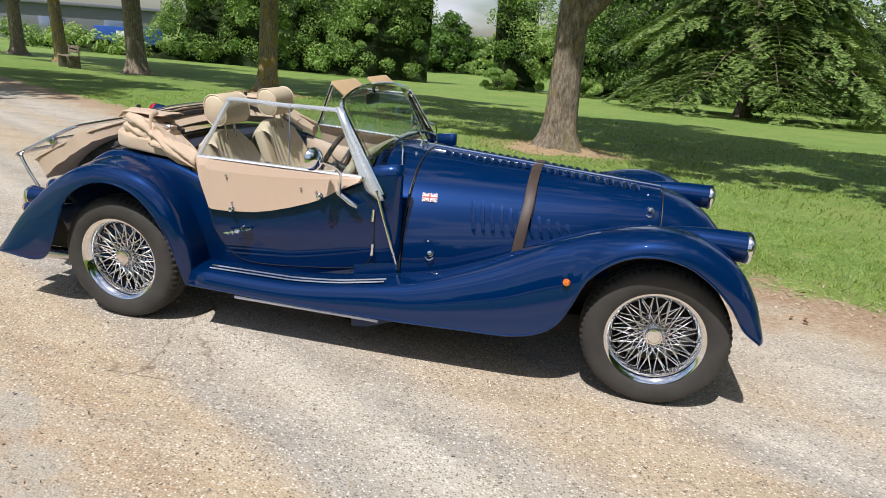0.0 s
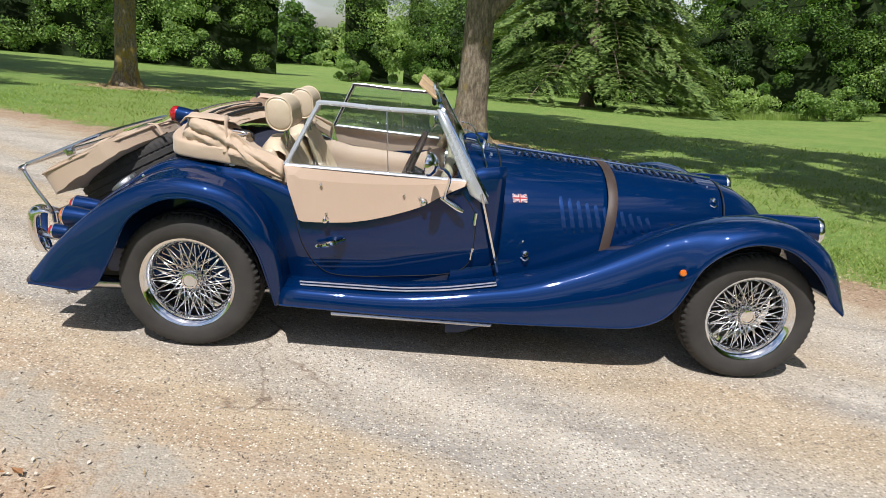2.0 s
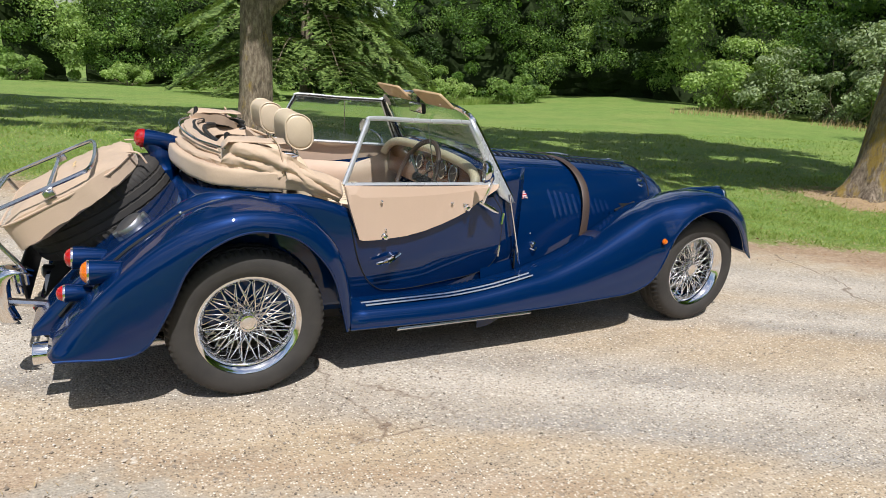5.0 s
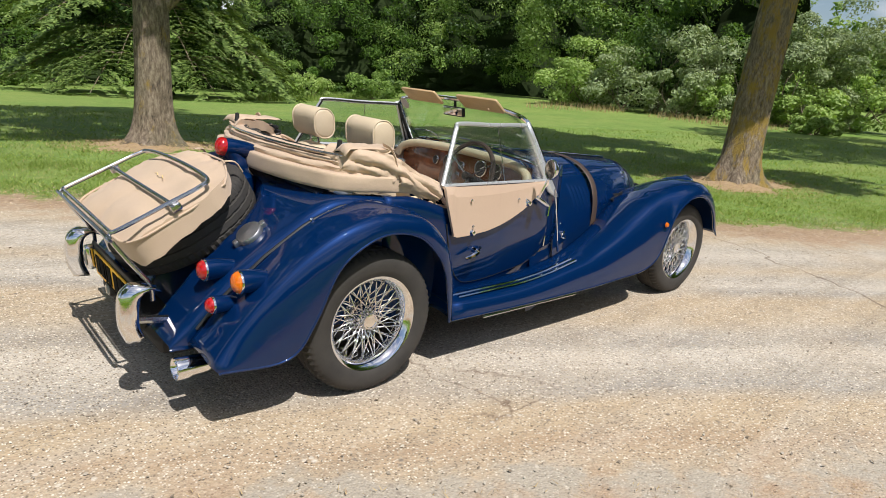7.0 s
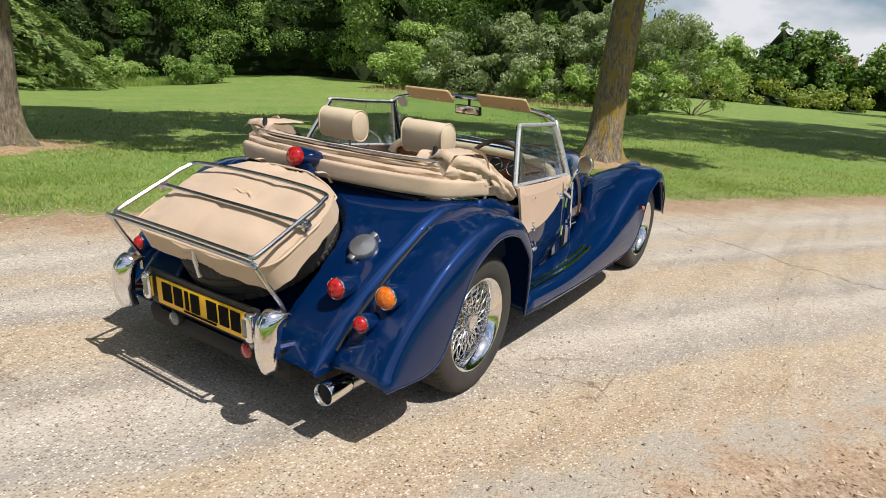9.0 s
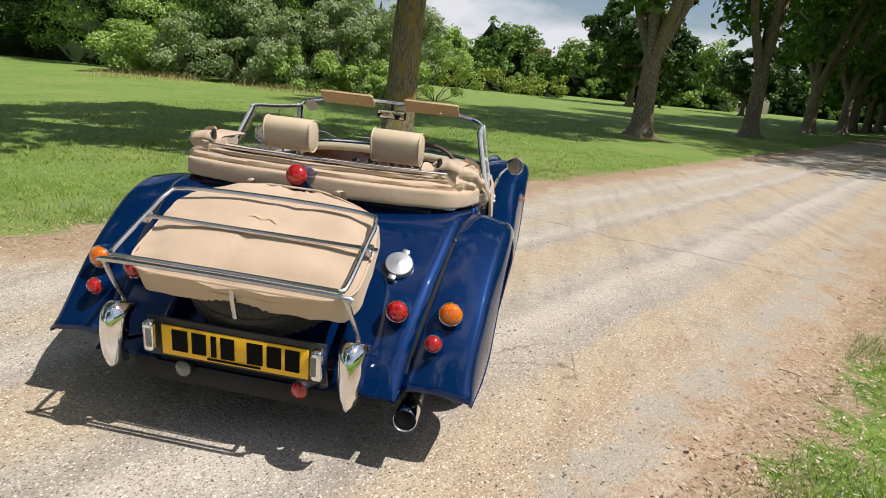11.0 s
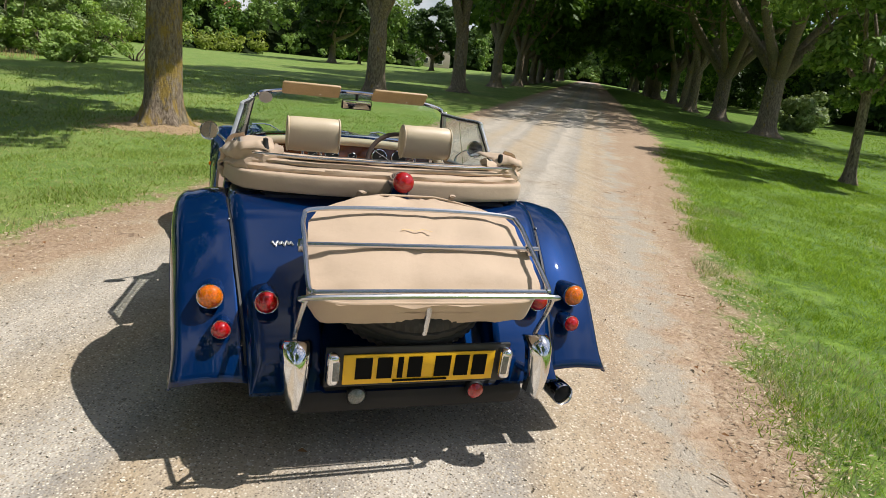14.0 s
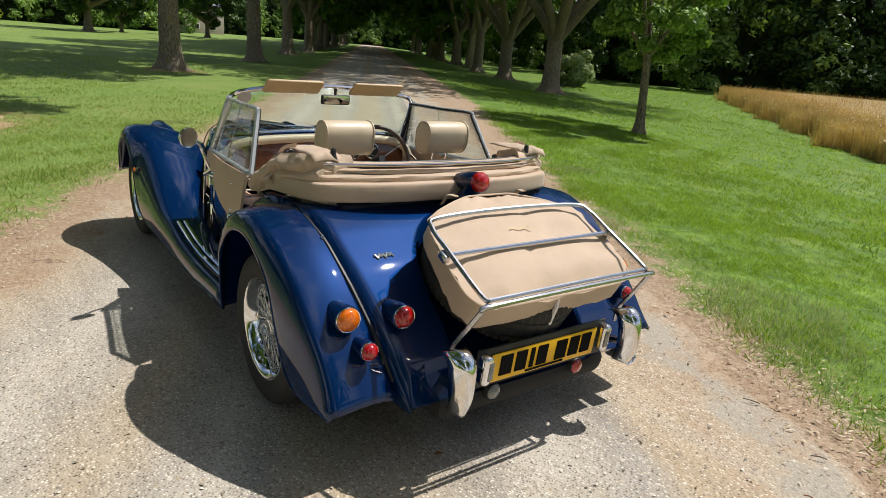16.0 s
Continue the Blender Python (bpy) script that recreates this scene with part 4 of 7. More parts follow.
def build_wings():
    rc = [(0.415, 0.25), (0.398, 0.42), (0.365, 0.54), (0.305, 0.65), (0.20, 0.735), (0.03, 0.77), (-0.10, 0.755), (-0.23, 0.70), (-0.39, 0.585), (-0.54, 0.442), (-0.67, 0.285)]
    rl = [(0.385, 0.245), (0.355, 0.36), (0.315, 0.49), (0.255, 0.585), (0.155, 0.67), (0.02, 0.70), (-0.10, 0.67), (-0.215, 0.58), (-0.30, 0.40), (-0.405, 0.266), (-0.655, 0.268)]
    fc = [(0.40, 0.318), (0.90, 0.318), (1.31, 0.372), (1.50, 0.415), (1.72, 0.495), (1.90, 0.58), (2.03, 0.645), (2.12, 0.68), (2.18, 0.703), (2.26, 0.726), (2.36, 0.748), (2.47, 0.757), (2.58, 0.744), (2.68, 0.70), (2.77, 0.63), (2.84, 0.52), (2.89, 0.385)]
    fl = [(0.40, 0.25), (0.90, 0.24), (1.31, 0.24), (1.50, 0.243), (1.70, 0.25), (1.90, 0.258), (2.02, 0.29), (2.09, 0.345), (2.135, 0.43), (2.19, 0.555), (2.30, 0.648), (2.42, 0.68), (2.55, 0.658), (2.66, 0.59), (2.74, 0.51), (2.80, 0.425), (2.87, 0.372)]
    for sgn in (-1, 1):
        shape, rear_rows = wing_surface(rc, rl, [(0, 0.60), (0.3, 0.645), (0.55, 0.635), (0.8, 0.59), (1, 0.55)], [(0, 0.80), (0.25, 0.836), (0.6, 0.836), (0.85, 0.822), (1, 0.80)], [(0, 0.0), (0.3, 0.0), (0.5, 0.02), (1, 0.0)], [(0, 0.045), (0.3, 0.062), (0.6, 0.060), (1, 0.045)])
        ob = part("rear_wing", side_of(shape, sgn), PAINT, CAR, "swept dark blue rear mudguard", angle=55)
        thicken(ob, 0.006, 0)
        part("rolled_lip", side_of(tube([r[-2] for r in rear_rows], 0.0055, 6), sgn), PAINT, ob)
        shape, rows = wing_surface(fc, fl, [(0, 0.60), (0.12, 0.60), (0.2, 0.54), (0.35, 0.42), (0.5, 0.33), (0.7, 0.27), (1, 0.27)], [(0, 0.80), (0.15, 0.805), (0.4, 0.80), (0.7, 0.80), (0.85, 0.785), (1, 0.76)], [(0, 0), (0.15, 0.0), (0.35, -0.08), (0.55, -0.14), (0.8, -0.12), (1, -0.04)], [(0, 0.035), (0.12, 0.05), (0.3, 0.11), (0.6, 0.115), (1, 0.09)])
        ob = part("front_wing", side_of(shape, sgn), PAINT, CAR, "long flowing dark blue front mudguard and running board", angle=55)
        thicken(ob, 0.006, 0)
        part("rolled_lip", side_of(tube([r[-2] for r in rows], 0.0055, 6), sgn), PAINT, ob)
        # joint where the mudguard meets the bonnet, its shadow line drawn as a black bead
        joint = []
        for row in rows:
            for a, b in zip(row, row[1:]):
                if not 1.36 < a.x < 2.47:
                    continue
                fa, fb = -a.y - bonnet_y(a.x, a.z), -b.y - bonnet_y(b.x, b.z)
                if fa < 0 <= fb:
                    q = fa / (fa - fb)
                    joint.append(a.lerp(b, q) + Vector((0, -0.004, 0.004)))
                    break
        part("joint_shadow_line", side_of(tube(joint, 0.009, 6), sgn), BLACK, CAR)
        # chrome tread strips on the running board
        for k in range(2):
            y = 0.708 + 0.034 * k
            pts = [(x, sgn * (y - 0.012 * max(0, x - 1.0)), lin(x, [(0.40, 0.318), (0.90, 0.320), (1.1, 0.338), (1.31, 0.374), (1.5, 0.42)]) + 0.010) for x in np.linspace(0.47 + 0.01 * k, 1.33, 14)]
            part("tread_strip", tube(pts, 0.011, 6, flat=0.5), CHROME, CAR, "chrome running board tread strip")
        # lower chrome sill edge and piping
        part("sill_trim", tube([(0.62, sgn * 0.775, 0.215), (1.32, sgn * 0.775, 0.212)], 0.008, 6), STEEL, CAR)
        seam = [(x, sgn * (lin(x, BODY_W) + 0.002), lin(x, [(p[0], p[1] + 0.013) for p in reversed(rc)])) for x in np.linspace(-0.64, 0.28, 20)]
        part("wing_piping", tube([(p[0], sgn * lin(p[0], [(-0.67, 0.553), (-0.39, 0.602), (-0.1, 0.638), (0.2, 0.648), (0.3, 0.64)]), p[2] + 0.004) for p in seam], 0.008, 6), BLACK, CAR)
        # side repeater
        part("side_repeater", lathe([(0, 0.014), (0.012, 0.010), (0.016, 0.0)], axis_pose((2.108, sgn * 0.800, 0.528), (-0.1, sgn, 0.1)), 14), AMBER_LENS, CAR, "small amber side repeater")
        # headlamp pod
        pod = [(0.0, -0.40), (0.036, -0.36), (0.054, -0.24), (0.062, -0.12), (0.065, 0.0)]
        hp = axis_pose((2.812, sgn * 0.492, 0.680), (1, 0, -0.03))
        lamp = part("headlamp", lathe(pod, hp, 24), PAINT, CAR, "blue headlamp pod with chrome rim")
        part("headlamp_rim", lathe([(0.065, -0.010), (0.069, 0.0), (0.066, 0.012), (0.058, 0.013)], hp, 24), CHROME, lamp)
        part("headlamp_glass", lathe([(0.059, 0.012), (0.042, 0.026), (0.0, 0.034)], hp, 24), CLEAR_LENS, lamp)
        # inner arches
        part("wheel_arch_liner", side_of(sheet([[Vector((x, -y, lin(x, [(-0.66, 0.34), (-0.39, 0.56), (-0.2, 0.69), (0.03, 0.745), (0.2, 0.71), (0.33, 0.58), (0.39, 0.30)]))) for y in (0.40, 0.58)] + [Vector((x, -0.58, 0.24))] for x in np.linspace(-0.60, 0.39, 14)]), sgn), UNDER, CAR)
        part("wheel_arch_liner", side_of(sheet([[Vector((x, -0.33, z)) for z in (0.20, 0.45, 0.62)] for x in np.linspace(1.9, 2.78, 6)]), sgn), UNDER, CAR)
    part("chassis", block(3.1, 0.96, 0.10, pose(0.95, 0, 0.215), 0.02), UNDER, CAR)
    part("fuel_tank", block(0.50, 0.86, 0.12, pose(-0.48, 0, 0.235), 0.05), UNDER, CAR)
    for x in (0.0, 2.49):
        part("axle", tube([(x, -0.60, 0.31), (x, 0.60, 0.31)], 0.035, 10), UNDER, CAR)


# ---- wheels ----
def spoke_mesh(name, a, b, r=0.0029):
    v, f = tube([a, b], r, 5)
    me = mesh_from(name, v, f)
    me.materials.append(BRIGHT_WIRE)
    return me


TYRE_R, TYRE_W = 0.312, 0.19


def tyre_mesh():
    """Sidewalls with ribs, grooved crown and shoulder blocks, turned round y."""
    prof = [(0.196, -0.070), (0.206, -0.084), (0.235, -0.094), (0.262, -0.095), (0.284, -0.091), (0.298, -0.083), (0.307, -0.072), (0.3115, -0.056), (0.312, -0.044), (0.3045, -0.041), (0.3045, -0.035), (0.3125, -0.032), (0.3125, -0.006), (0.305, -0.003)]
    prof = prof + [(r, -h) for r, h in reversed(prof)]
    segs = 128
    verts, faces = [], []
    k = len(prof)
    for i in range(segs):
        w = 2 * math.pi * i / segs
        cut = 0.0075 if i % 2 else 0.0
        for j, (r, h) in enumerate(prof):
            rr = r - (cut if r > 0.2955 and abs(h) > 0.043 else 0.0) - (cut * 0.6 if 0.310 < r and abs(h) < 0.035 and (i // 2) % 2 else 0)
            skew = 0.035 * h / 0.08 if r > 0.29 else 0
            verts.append(Vector((rr * math.cos(w + skew), h, rr * math.sin(w + skew))))
    for i in range(segs):
        j = (i + 1) % segs
        for q in range(k - 1):
            faces.append((i * k + q, i * k + q + 1, j * k + q + 1, j * k + q))
    me = mesh_from("tyre", verts, faces)
    me.set_sharp_from_angle(angle=radians(38))
    me.materials.append(TYRE)
    return me


def to_y(shape):
    """From a shape turned round z to the same round -y."""
    v, f = shape
    return [Vector((p[0], -p[2], p[1])) for p in v], f


def build_wheels():
    tyre = tyre_mesh()
    rim_v = to_y(lathe([(0.176, -0.075), (0.172, -0.02), (0.176, 0.03), (0.184, 0.055), (0.192, 0.066), (0.206, 0.074), (0.211, 0.082), (0.208, 0.087), (0.199, 0.084), (0.190, 0.074), (0.178, 0.058), (0.170, 0.03), (0.166, -0.02), (0.170, -0.075)], None, 48, True))
    rim = mesh_from("rim", *rim_v)
    rim.set_sharp_from_angle(angle=radians(50))
    rim.materials.append(CHROME)
    hub = mesh_from("hub", *to_y(lathe([(0.0, 0.060), (0.026, 0.060), (0.028, 0.063), (0.034, 0.062), (0.036, 0.056), (0.036, 0.034), (0.048, 0.030), (0.050, 0.010), (0.050, 0.0), (0.043, -0.015), (0.040, -0.05), (0.058, -0.058), (0.058, -0.07), (0.0, -0.07)], None, 28)))
    hub.set_sharp_from_angle(angle=radians(45))
    hub.materials.append(CHROME)
    brake = mesh_from("brake_disc", *to_y(lathe([(0.0, -0.072), (0.135, -0.072), (0.138, -0.078), (0.135, -0.085), (0.0, -0.085)], None, 32)))
    brake.materials.append(UNDER)
    kinds = []
    for inner_r, inner_y, outer_y, twist in ((0.044, -0.046, 0.050, 0.62), (0.044, -0.040, 0.036, -0.62), (0.052, 0.018, 0.012, 0.80), (0.052, 0.024, 0.042, -0.80)):
        a = (inner_r * math.cos(0), inner_y, 0.0)
        b = (0.171 * math.cos(twist), -outer_y, 0.171 * math.sin(twist))
        kinds.append(spoke_mesh("spoke", a, b))
    for name, x, y, sgn, turn in (("rear", 0.0, 0.684, -1, 14), ("front", 2.49, 0.634, -1, 40), ("rear", 0.0, 0.684, 1, 70), ("front", 2.49, 0.634, 1, 5)):
        wheel = thing_part("wheel", CAR, "chrome wire-spoked road wheel with black tyre")
        wheel.matrix_basis = pose(x, sgn * y, 0.304, 0, turn, 0 if sgn < 0 else 180) @ Matrix.Scale(0.974, 4)
        for me, nm in ((tyre, "tyre"), (rim, "rim"), (hub, "hub"), (brake, "brake_disc")):
            part(nm, me, None, wheel, angle=0)
        for k in range(18):
            for j, me in enumerate(kinds):
                s = part("spoke", me, None, wheel, angle=0)
                s.matrix_basis = pose(0, 0, 0, 0, 20 * k + 5 * j, 0)
    # spare, lying on the sloping tail
    spare = thing_part("spare_wheel", CAR, "spare tyre lying on the sloping tail")
    spare.matrix_basis = axis_pose((-0.492, 0, 0.622), (-0.5, 0, 0.866)) @ pose(0, 0, 0, 90, 0, 0)
    part("tyre", tyre, None, spare, angle=0)
    part("rim", rim, None, spare, angle=0)


# ---- tail fittings ----
def build_rear_fittings():
    # number plate on its black backing, with bars in place of characters
    tilt = 5
    backing = part("plate_backing", block(0.012, 0.64, 0.150, pose(-0.768, 0, 0.385, 0, -tilt, 0), 0.005), BLACK, CAR)
    plate = part("number_plate", block(0.006, 0.525, 0.111, pose(-0.779, 0, 0.379, 0, -tilt, 0), 0.002), YELLOW, CAR, "yellow rear number plate with black bars")
    m = Matrix.Translation((-0.7845, 0, 0.380)) @ pose(0, 0, 0, 0, -tilt, 0)
    for k, (y, w) in enumerate(((0.195, 0.055), (0.125, 0.05), (0.072, 0.018), (0.022, 0.048), (-0.075, 0.055), (-0.143, 0.05), (-0.207, 0.05))):
        part("plate_bar", block(0.004, w, 0.078, m @ pose(0, y, 0.004), 0.0, 1), INK, plate)
    part("plate_bar", block(0.004, 0.19, 0.006, m @ pose(0, -0.0, -0.046), 0.0, 1), INK, plate)
    for sgn in (-1, 1):
        lamp = part("plate_lamp", block(0.05, 0.042, 0.115, pose(-0.79, sgn * 0.298, 0.392, 0, -tilt, 0), 0.016, 3), CHROME, CAR, "chrome number plate lamp")
        part("lamp_lens", block(0.006, 0.022, 0.07, pose(-0.815, sgn * 0.290, 0.392, 0, -tilt, 0), 0.003), CLEAR_LENS, lamp)
        # bumper blade
        prof = spline([(-0.785, 0.492), (-0.822, 0.496), (-0.858, 0.462), (-0.868, 0.40), (-0.864, 0.335), (-0.840, 0.272)], 5)
        rows = []
        for i, p in enumerate(prof):
            q = i / (len(prof) - 1)
            w = 0.050 * (1 - 0.50 * q ** 3) * (0.55 + 0.45 * min(1, q * 3.4) ** 0.6) * (1 if q < 0.97 else 0.7)
            row = []
            for k in range(9):
                f = k / 8 * 2 - 1
                row.append(Vector((p[0] + 0.062 * abs(f) ** 2.4, sgn * 0.415 + f * w, p[1] - 0.03 * abs(f) ** 2.2 * max(0, 1 - 2.2 * q))))
            rows.append(row)
        ob = part("overrider", sheet(rows), CHROME, CAR, "tall curved chrome rear overrider")
        thicken(ob, 0.006, 0)
        part("overrider_bracket", tube([(-0.83, sgn * 0.415, 0.36), (-0.69, sgn * 0.40, 0.33)], 0.016, 8), STEEL, CAR)
        # lamps on body-coloured pods
        for x, y, z, r, mat, lab, ln in ((-0.585, 0.500, 0.540, 0.037, RED_LENS, "round red tail lamp", 0.17), (-0.53, 0.680, 0.540, 0.040, AMBER_LENS, "round amber indicator lamp", 0.17), (-0.61, 0.642, 0.455, 0.029, RED_LENS, "small round red reflector", 0.12)):
            ax = (-1, sgn * 0.03, 0.06)
            mp = axis_pose((x, sgn * y, z), ax)
            pod = part("lamp_pod", lathe([(0.0, -ln - 0.06), (r * 0.5, -ln), (r * 0.95, -ln * 0.55), (r * 1.13, -0.03), (r * 1.15, 0.0), (r * 0.98, 0.003)], mp, 24), PAINT, CAR, lab + " on a blue pod")
            part("lamp_ring", lathe([(r * 1.09, -0.002), (r * 1.12, 0.003), (r * 1.06, 0.008), (r * 0.95, 0.006)], mp, 24), CHROME, pod)
            part("lens", lathe([(r * 1.0, 0.004), (r * 0.95, 0.012), (r * 0.75, 0.022), (r * 0.4, 0.028), (0, 0.030)], mp, 24), mat, pod)
    # high-level stop lamp on its stalk
    hp = axis_pose((-0.305, 0, 0.915), (-1, 0, 0.15))
    stalk = part("stop_lamp_pod", lathe([(0.0, -0.20), (0.022, -0.17), (0.036, -0.10), (0.041, -0.03), (0.040, 0.0)], hp, 20), PAINT, CAR, "high-level red stop lamp on a blue stalk")
    part("stop_lamp_foot", tube(spline([(-0.285, 0, 0.905), (-0.255, 0, 0.86), (-0.235, 0, 0.80), (-0.225, 0, 0.72)], 4), [0.036] * 5 + [0.045] * 4 + [0.062] * 4, 14), PAINT, stalk)
    part("lens", lathe([(0.040, 0.0), (0.041, 0.012), (0.036, 0.026), (0.021, 0.037), (0, 0.041)], hp, 20), RED_LENS, stalk)
    # fuel filler
    fp = axis_pose((-0.375, -0.445, 0.628), (-0.62, -0.12, 0.77))
    cap = part("fuel_filler", lathe([(0.064, -0.03), (0.064, 0.0), (0.060, 0.008), (0.055, 0.012), (0.055, 0.03), (0.05, 0.036), (0.0, 0.042)], fp, 28), ALLOY, CAR, "round alloy quick-release fuel filler cap")
    for a in (0, 180):
        part("filler_latch", block(0.024, 0.03, 0.03, fp @ pose(0, 0, 0.018, 0, 0, a + 70) @ pose(0.062, 0, 0), 0.006), ALLOY, cap)
    # maker's script as a plain chrome flourish
    sp = []
    for k in range(25):
        x, y = -0.338 + 0.011 * math.sin(k * 1.25) * (0.55 + 0.45 * math.sin(k * 1.9 + 1)), 0.478 - 0.0032 * k
        sp.append((x, y, deck_z(x, y) + 0.004))
    part("script_flourish", tube(spline(sp, 3), 0.0036, 5), SATIN, CAR, "small chrome script shape")
    # lamps under the plate
    for y, mat, lab in ((0.205, CLEAR_LENS, "round clear reversing lamp"), (-0.222, RED_LENS, "round red fog lamp")):
        mp = axis_pose((-0.745, y, 0.262), (-1, 0, 0))
        ob = part("low_lamp", lathe([(0.0, -0.05), (0.03, -0.045), (0.034, 0.0), (0.030, 0.006)], mp, 18), BLACK, CAR, lab)
        part("lens", lathe([(0.030, 0.004), (0.022, 0.012), (0, 0.015)], mp, 18), mat, ob)
    part("exhaust_pipe", tube([(-0.63, -0.588, 0.21), (-0.55, -0.585, 0.205), (-0.2, -0.55, 0.20), (0.3, -0.50, 0.20)], [0.033, 0.033, 0.03, 0.03], 16), STEEL, CAR, "steel exhaust pipe")
    part("exhaust_tip", lathe([(0.034, -0.12), (0.040, -0.10), (0.042, 0.0), (0.040, 0.005), (0.036, 0.0), (0.034, -0.09)], axis_pose((-0.728, -0.591, 0.214), (-1, -0.03, 0.03)), 22), CHROME, CAR, "chrome exhaust tip")
    part("exhaust_bore", lathe([(0.035, -0.02), (0.0, -0.06)], axis_pose((-0.728, -0.591, 0.214), (-1, -0.03, 0.03)), 18), BLACK, CAR)
    # luggage rack
    rack = thing_part("luggage_rack", CAR, "chrome tube luggage rack over the spare wheel")
    R = 0.0085
    for sgn in (-1, 1):
        part("rack_leg", tube(spline([(-0.872, sgn * 0.385, 0.672), (-0.868, sgn * 0.402, 0.655), (-0.82, sgn * 0.412, 0.58), (-0.755, sgn * 0.418, 0.485), (-0.745, sgn * 0.415, 0.42)], 4), R, 8), STEEL, rack)
        part("rack_clamp", block(0.04, 0.025, 0.03, pose(-0.648, sgn * 0.40, 0.759, 0, -26, 0), 0.006), STEEL, rack)
    hoop = spline([(-0.868, 0.375, 0.682), (-0.84, 0.392, 0.692), (-0.66, 0.392, 0.778), (-0.555, 0.388, 0.828), (-0.510, 0.335, 0.849), (-0.497, 0.0, 0.856), (-0.510, -0.335, 0.849), (-0.555, -0.388, 0.828), (-0.66, -0.392, 0.778), (-0.84, -0.392, 0.692), (-0.868, -0.375, 0.682)], 6)
    part("rack_hoop", tube(hoop, R, 8), STEEL, rack)
    part("rack_bar", tube(spline([(-0.868, 0.405, 0.655), (-0.882, 0.385, 0.670), (-0.884, 0.0, 0.674), (-0.882, -0.385, 0.670), (-0.868, -0.405, 0.655)], 5), R, 8), STEEL, rack)
    part("rack_bar", tube([(-0.864, 0.385, 0.682), (-0.866, 0.0, 0.685), (-0.864, -0.385, 0.682)], R * 0.85, 8), STEEL, rack)
    part("rack_bar", tube([(-0.655, 0.405, 0.766), (-0.655, -0.430, 0.766)], R, 8), STEEL, rack)
    part("rack_stay", tube([(-0.80, 0.0, 0.625), (-0.80, 0.0, 0.58), (-0.775, 0.0, 0.50)], 0.011, 8), STEEL, rack)


BAG_W = [(-1, 0.378), (-0.7, 0.392), (-0.2, 0.392), (0.35, 0.382), (0.60, 0.345), (0.78, 0.265), (1, 0.13)]


def build_bag():
    """The cream spare-wheel cover case, soft and slightly creased."""
    bm = bmesh.new()
    bmesh.ops.create_cube(bm, size=1)
    bmesh.ops.subdivide_edges(bm, edges=bm.edges[:], cuts=21, use_grid_fill=True)
    for v in bm.verts:
        u, w, h = v.co.x * 2, v.co.y * 2, v.co.z * 2  # along the slope, across, up
        n = 9.0
        k = (abs(u) ** n + abs(w) ** n) ** (1 / n)
        m = max(abs(u), abs(w))
        if k > 0:
            u, w = u * m / k, w * m / k
        edge = max(abs(u), abs(w))
        half_w = lin(u, BAG_W)
        z = h * 0.050 * (1 - 0.30 * edge ** 6) * lin(u, [(-1, 0.95), (-0.6, 1.15), (0.4, 0.95), (1, 0.7)])
        z *= 1.0 if h > 0 else 1.0 + 0.65 * max(0.0, min(1.0, 0.4 - u))
        z += 0.010 * edge ** 4 * ridges(Vector((u * 3, w * 3, h)), 1.3, 4.0)
        z += 0.012 * (1 - edge ** 2) if h > 0 else 0
        p = Vector((u * 0.262, w * half_w, z - 0.035 * max(0, -0.35 - u) ** 1.5))
        nz = noise.noise(Vector((p.x * 5, p.y * 4, 3.1))) * 0.016 + noise.noise(Vector((p.x * 12, p.y * 7, 7.7))) * 0.009 - 0.010 * max(0, 1 - 6 * abs(noise.noise(Vector((p.x * 2.4 + p.y * 1.1, p.y * 3.2, 1.9)))))
        p.z += nz * (1 if h > 0 else 0.3)
        p.z -= 0.018 * max(0, 0.3 - abs(w)) * (1 if h > 0 and u < -0.2 else 0)
        v.co = p
    bm.transform(Matrix.Translation((-0.576, -0.012, 0.724)) @ pose(0, 0, 0, 0, -28, 0))
    cover = part("spare_wheel_cover", bm, CANVAS, CAR, "soft cream canvas case strapped over the spare wheel")
    ring = []
    mt = Matrix.Translation((-0.576, -0.012, 0.724)) @ pose(0, 0, 0, 0, -28, 0)
    for k in range(60):
        a = 2 * math.pi * k / 60
        c, s = math.cos(a), math.sin(a)
        e = 2 / 9.0
        u = math.copysign(abs(c) ** e, c)
        w = math.copysign(abs(s) ** e, s)
        half_w = lin(u, BAG_W)
        ring.append(mt @ Vector((u * 0.265, w * (half_w + 0.003), 0.030)))
    part("cover_piping", tube(ring, 0.0045, 6, True), CANVAS, cover)
    emb = [mt @ Vector((0.035 + 0.005 * math.sin(k), 0.07 - 0.01 * k, 0.0695)) for k in range(12)]
    part("embroidery", tube(emb, 0.0022, 5, flat=0.3), GOLD_THREAD, cover, "gold embroidered winged shape")
    for sgn in (-1, 1):
        part("cover_strap", tube(spline([mt @ Vector(p) for p in ((0.25, sgn * 0.17, 0.048), (0.285, sgn * 0.18, 0.025), (0.292, sgn * 0.185, -0.025))], 4), 0.011, 6, flat=0.3), CANVAS, cover)


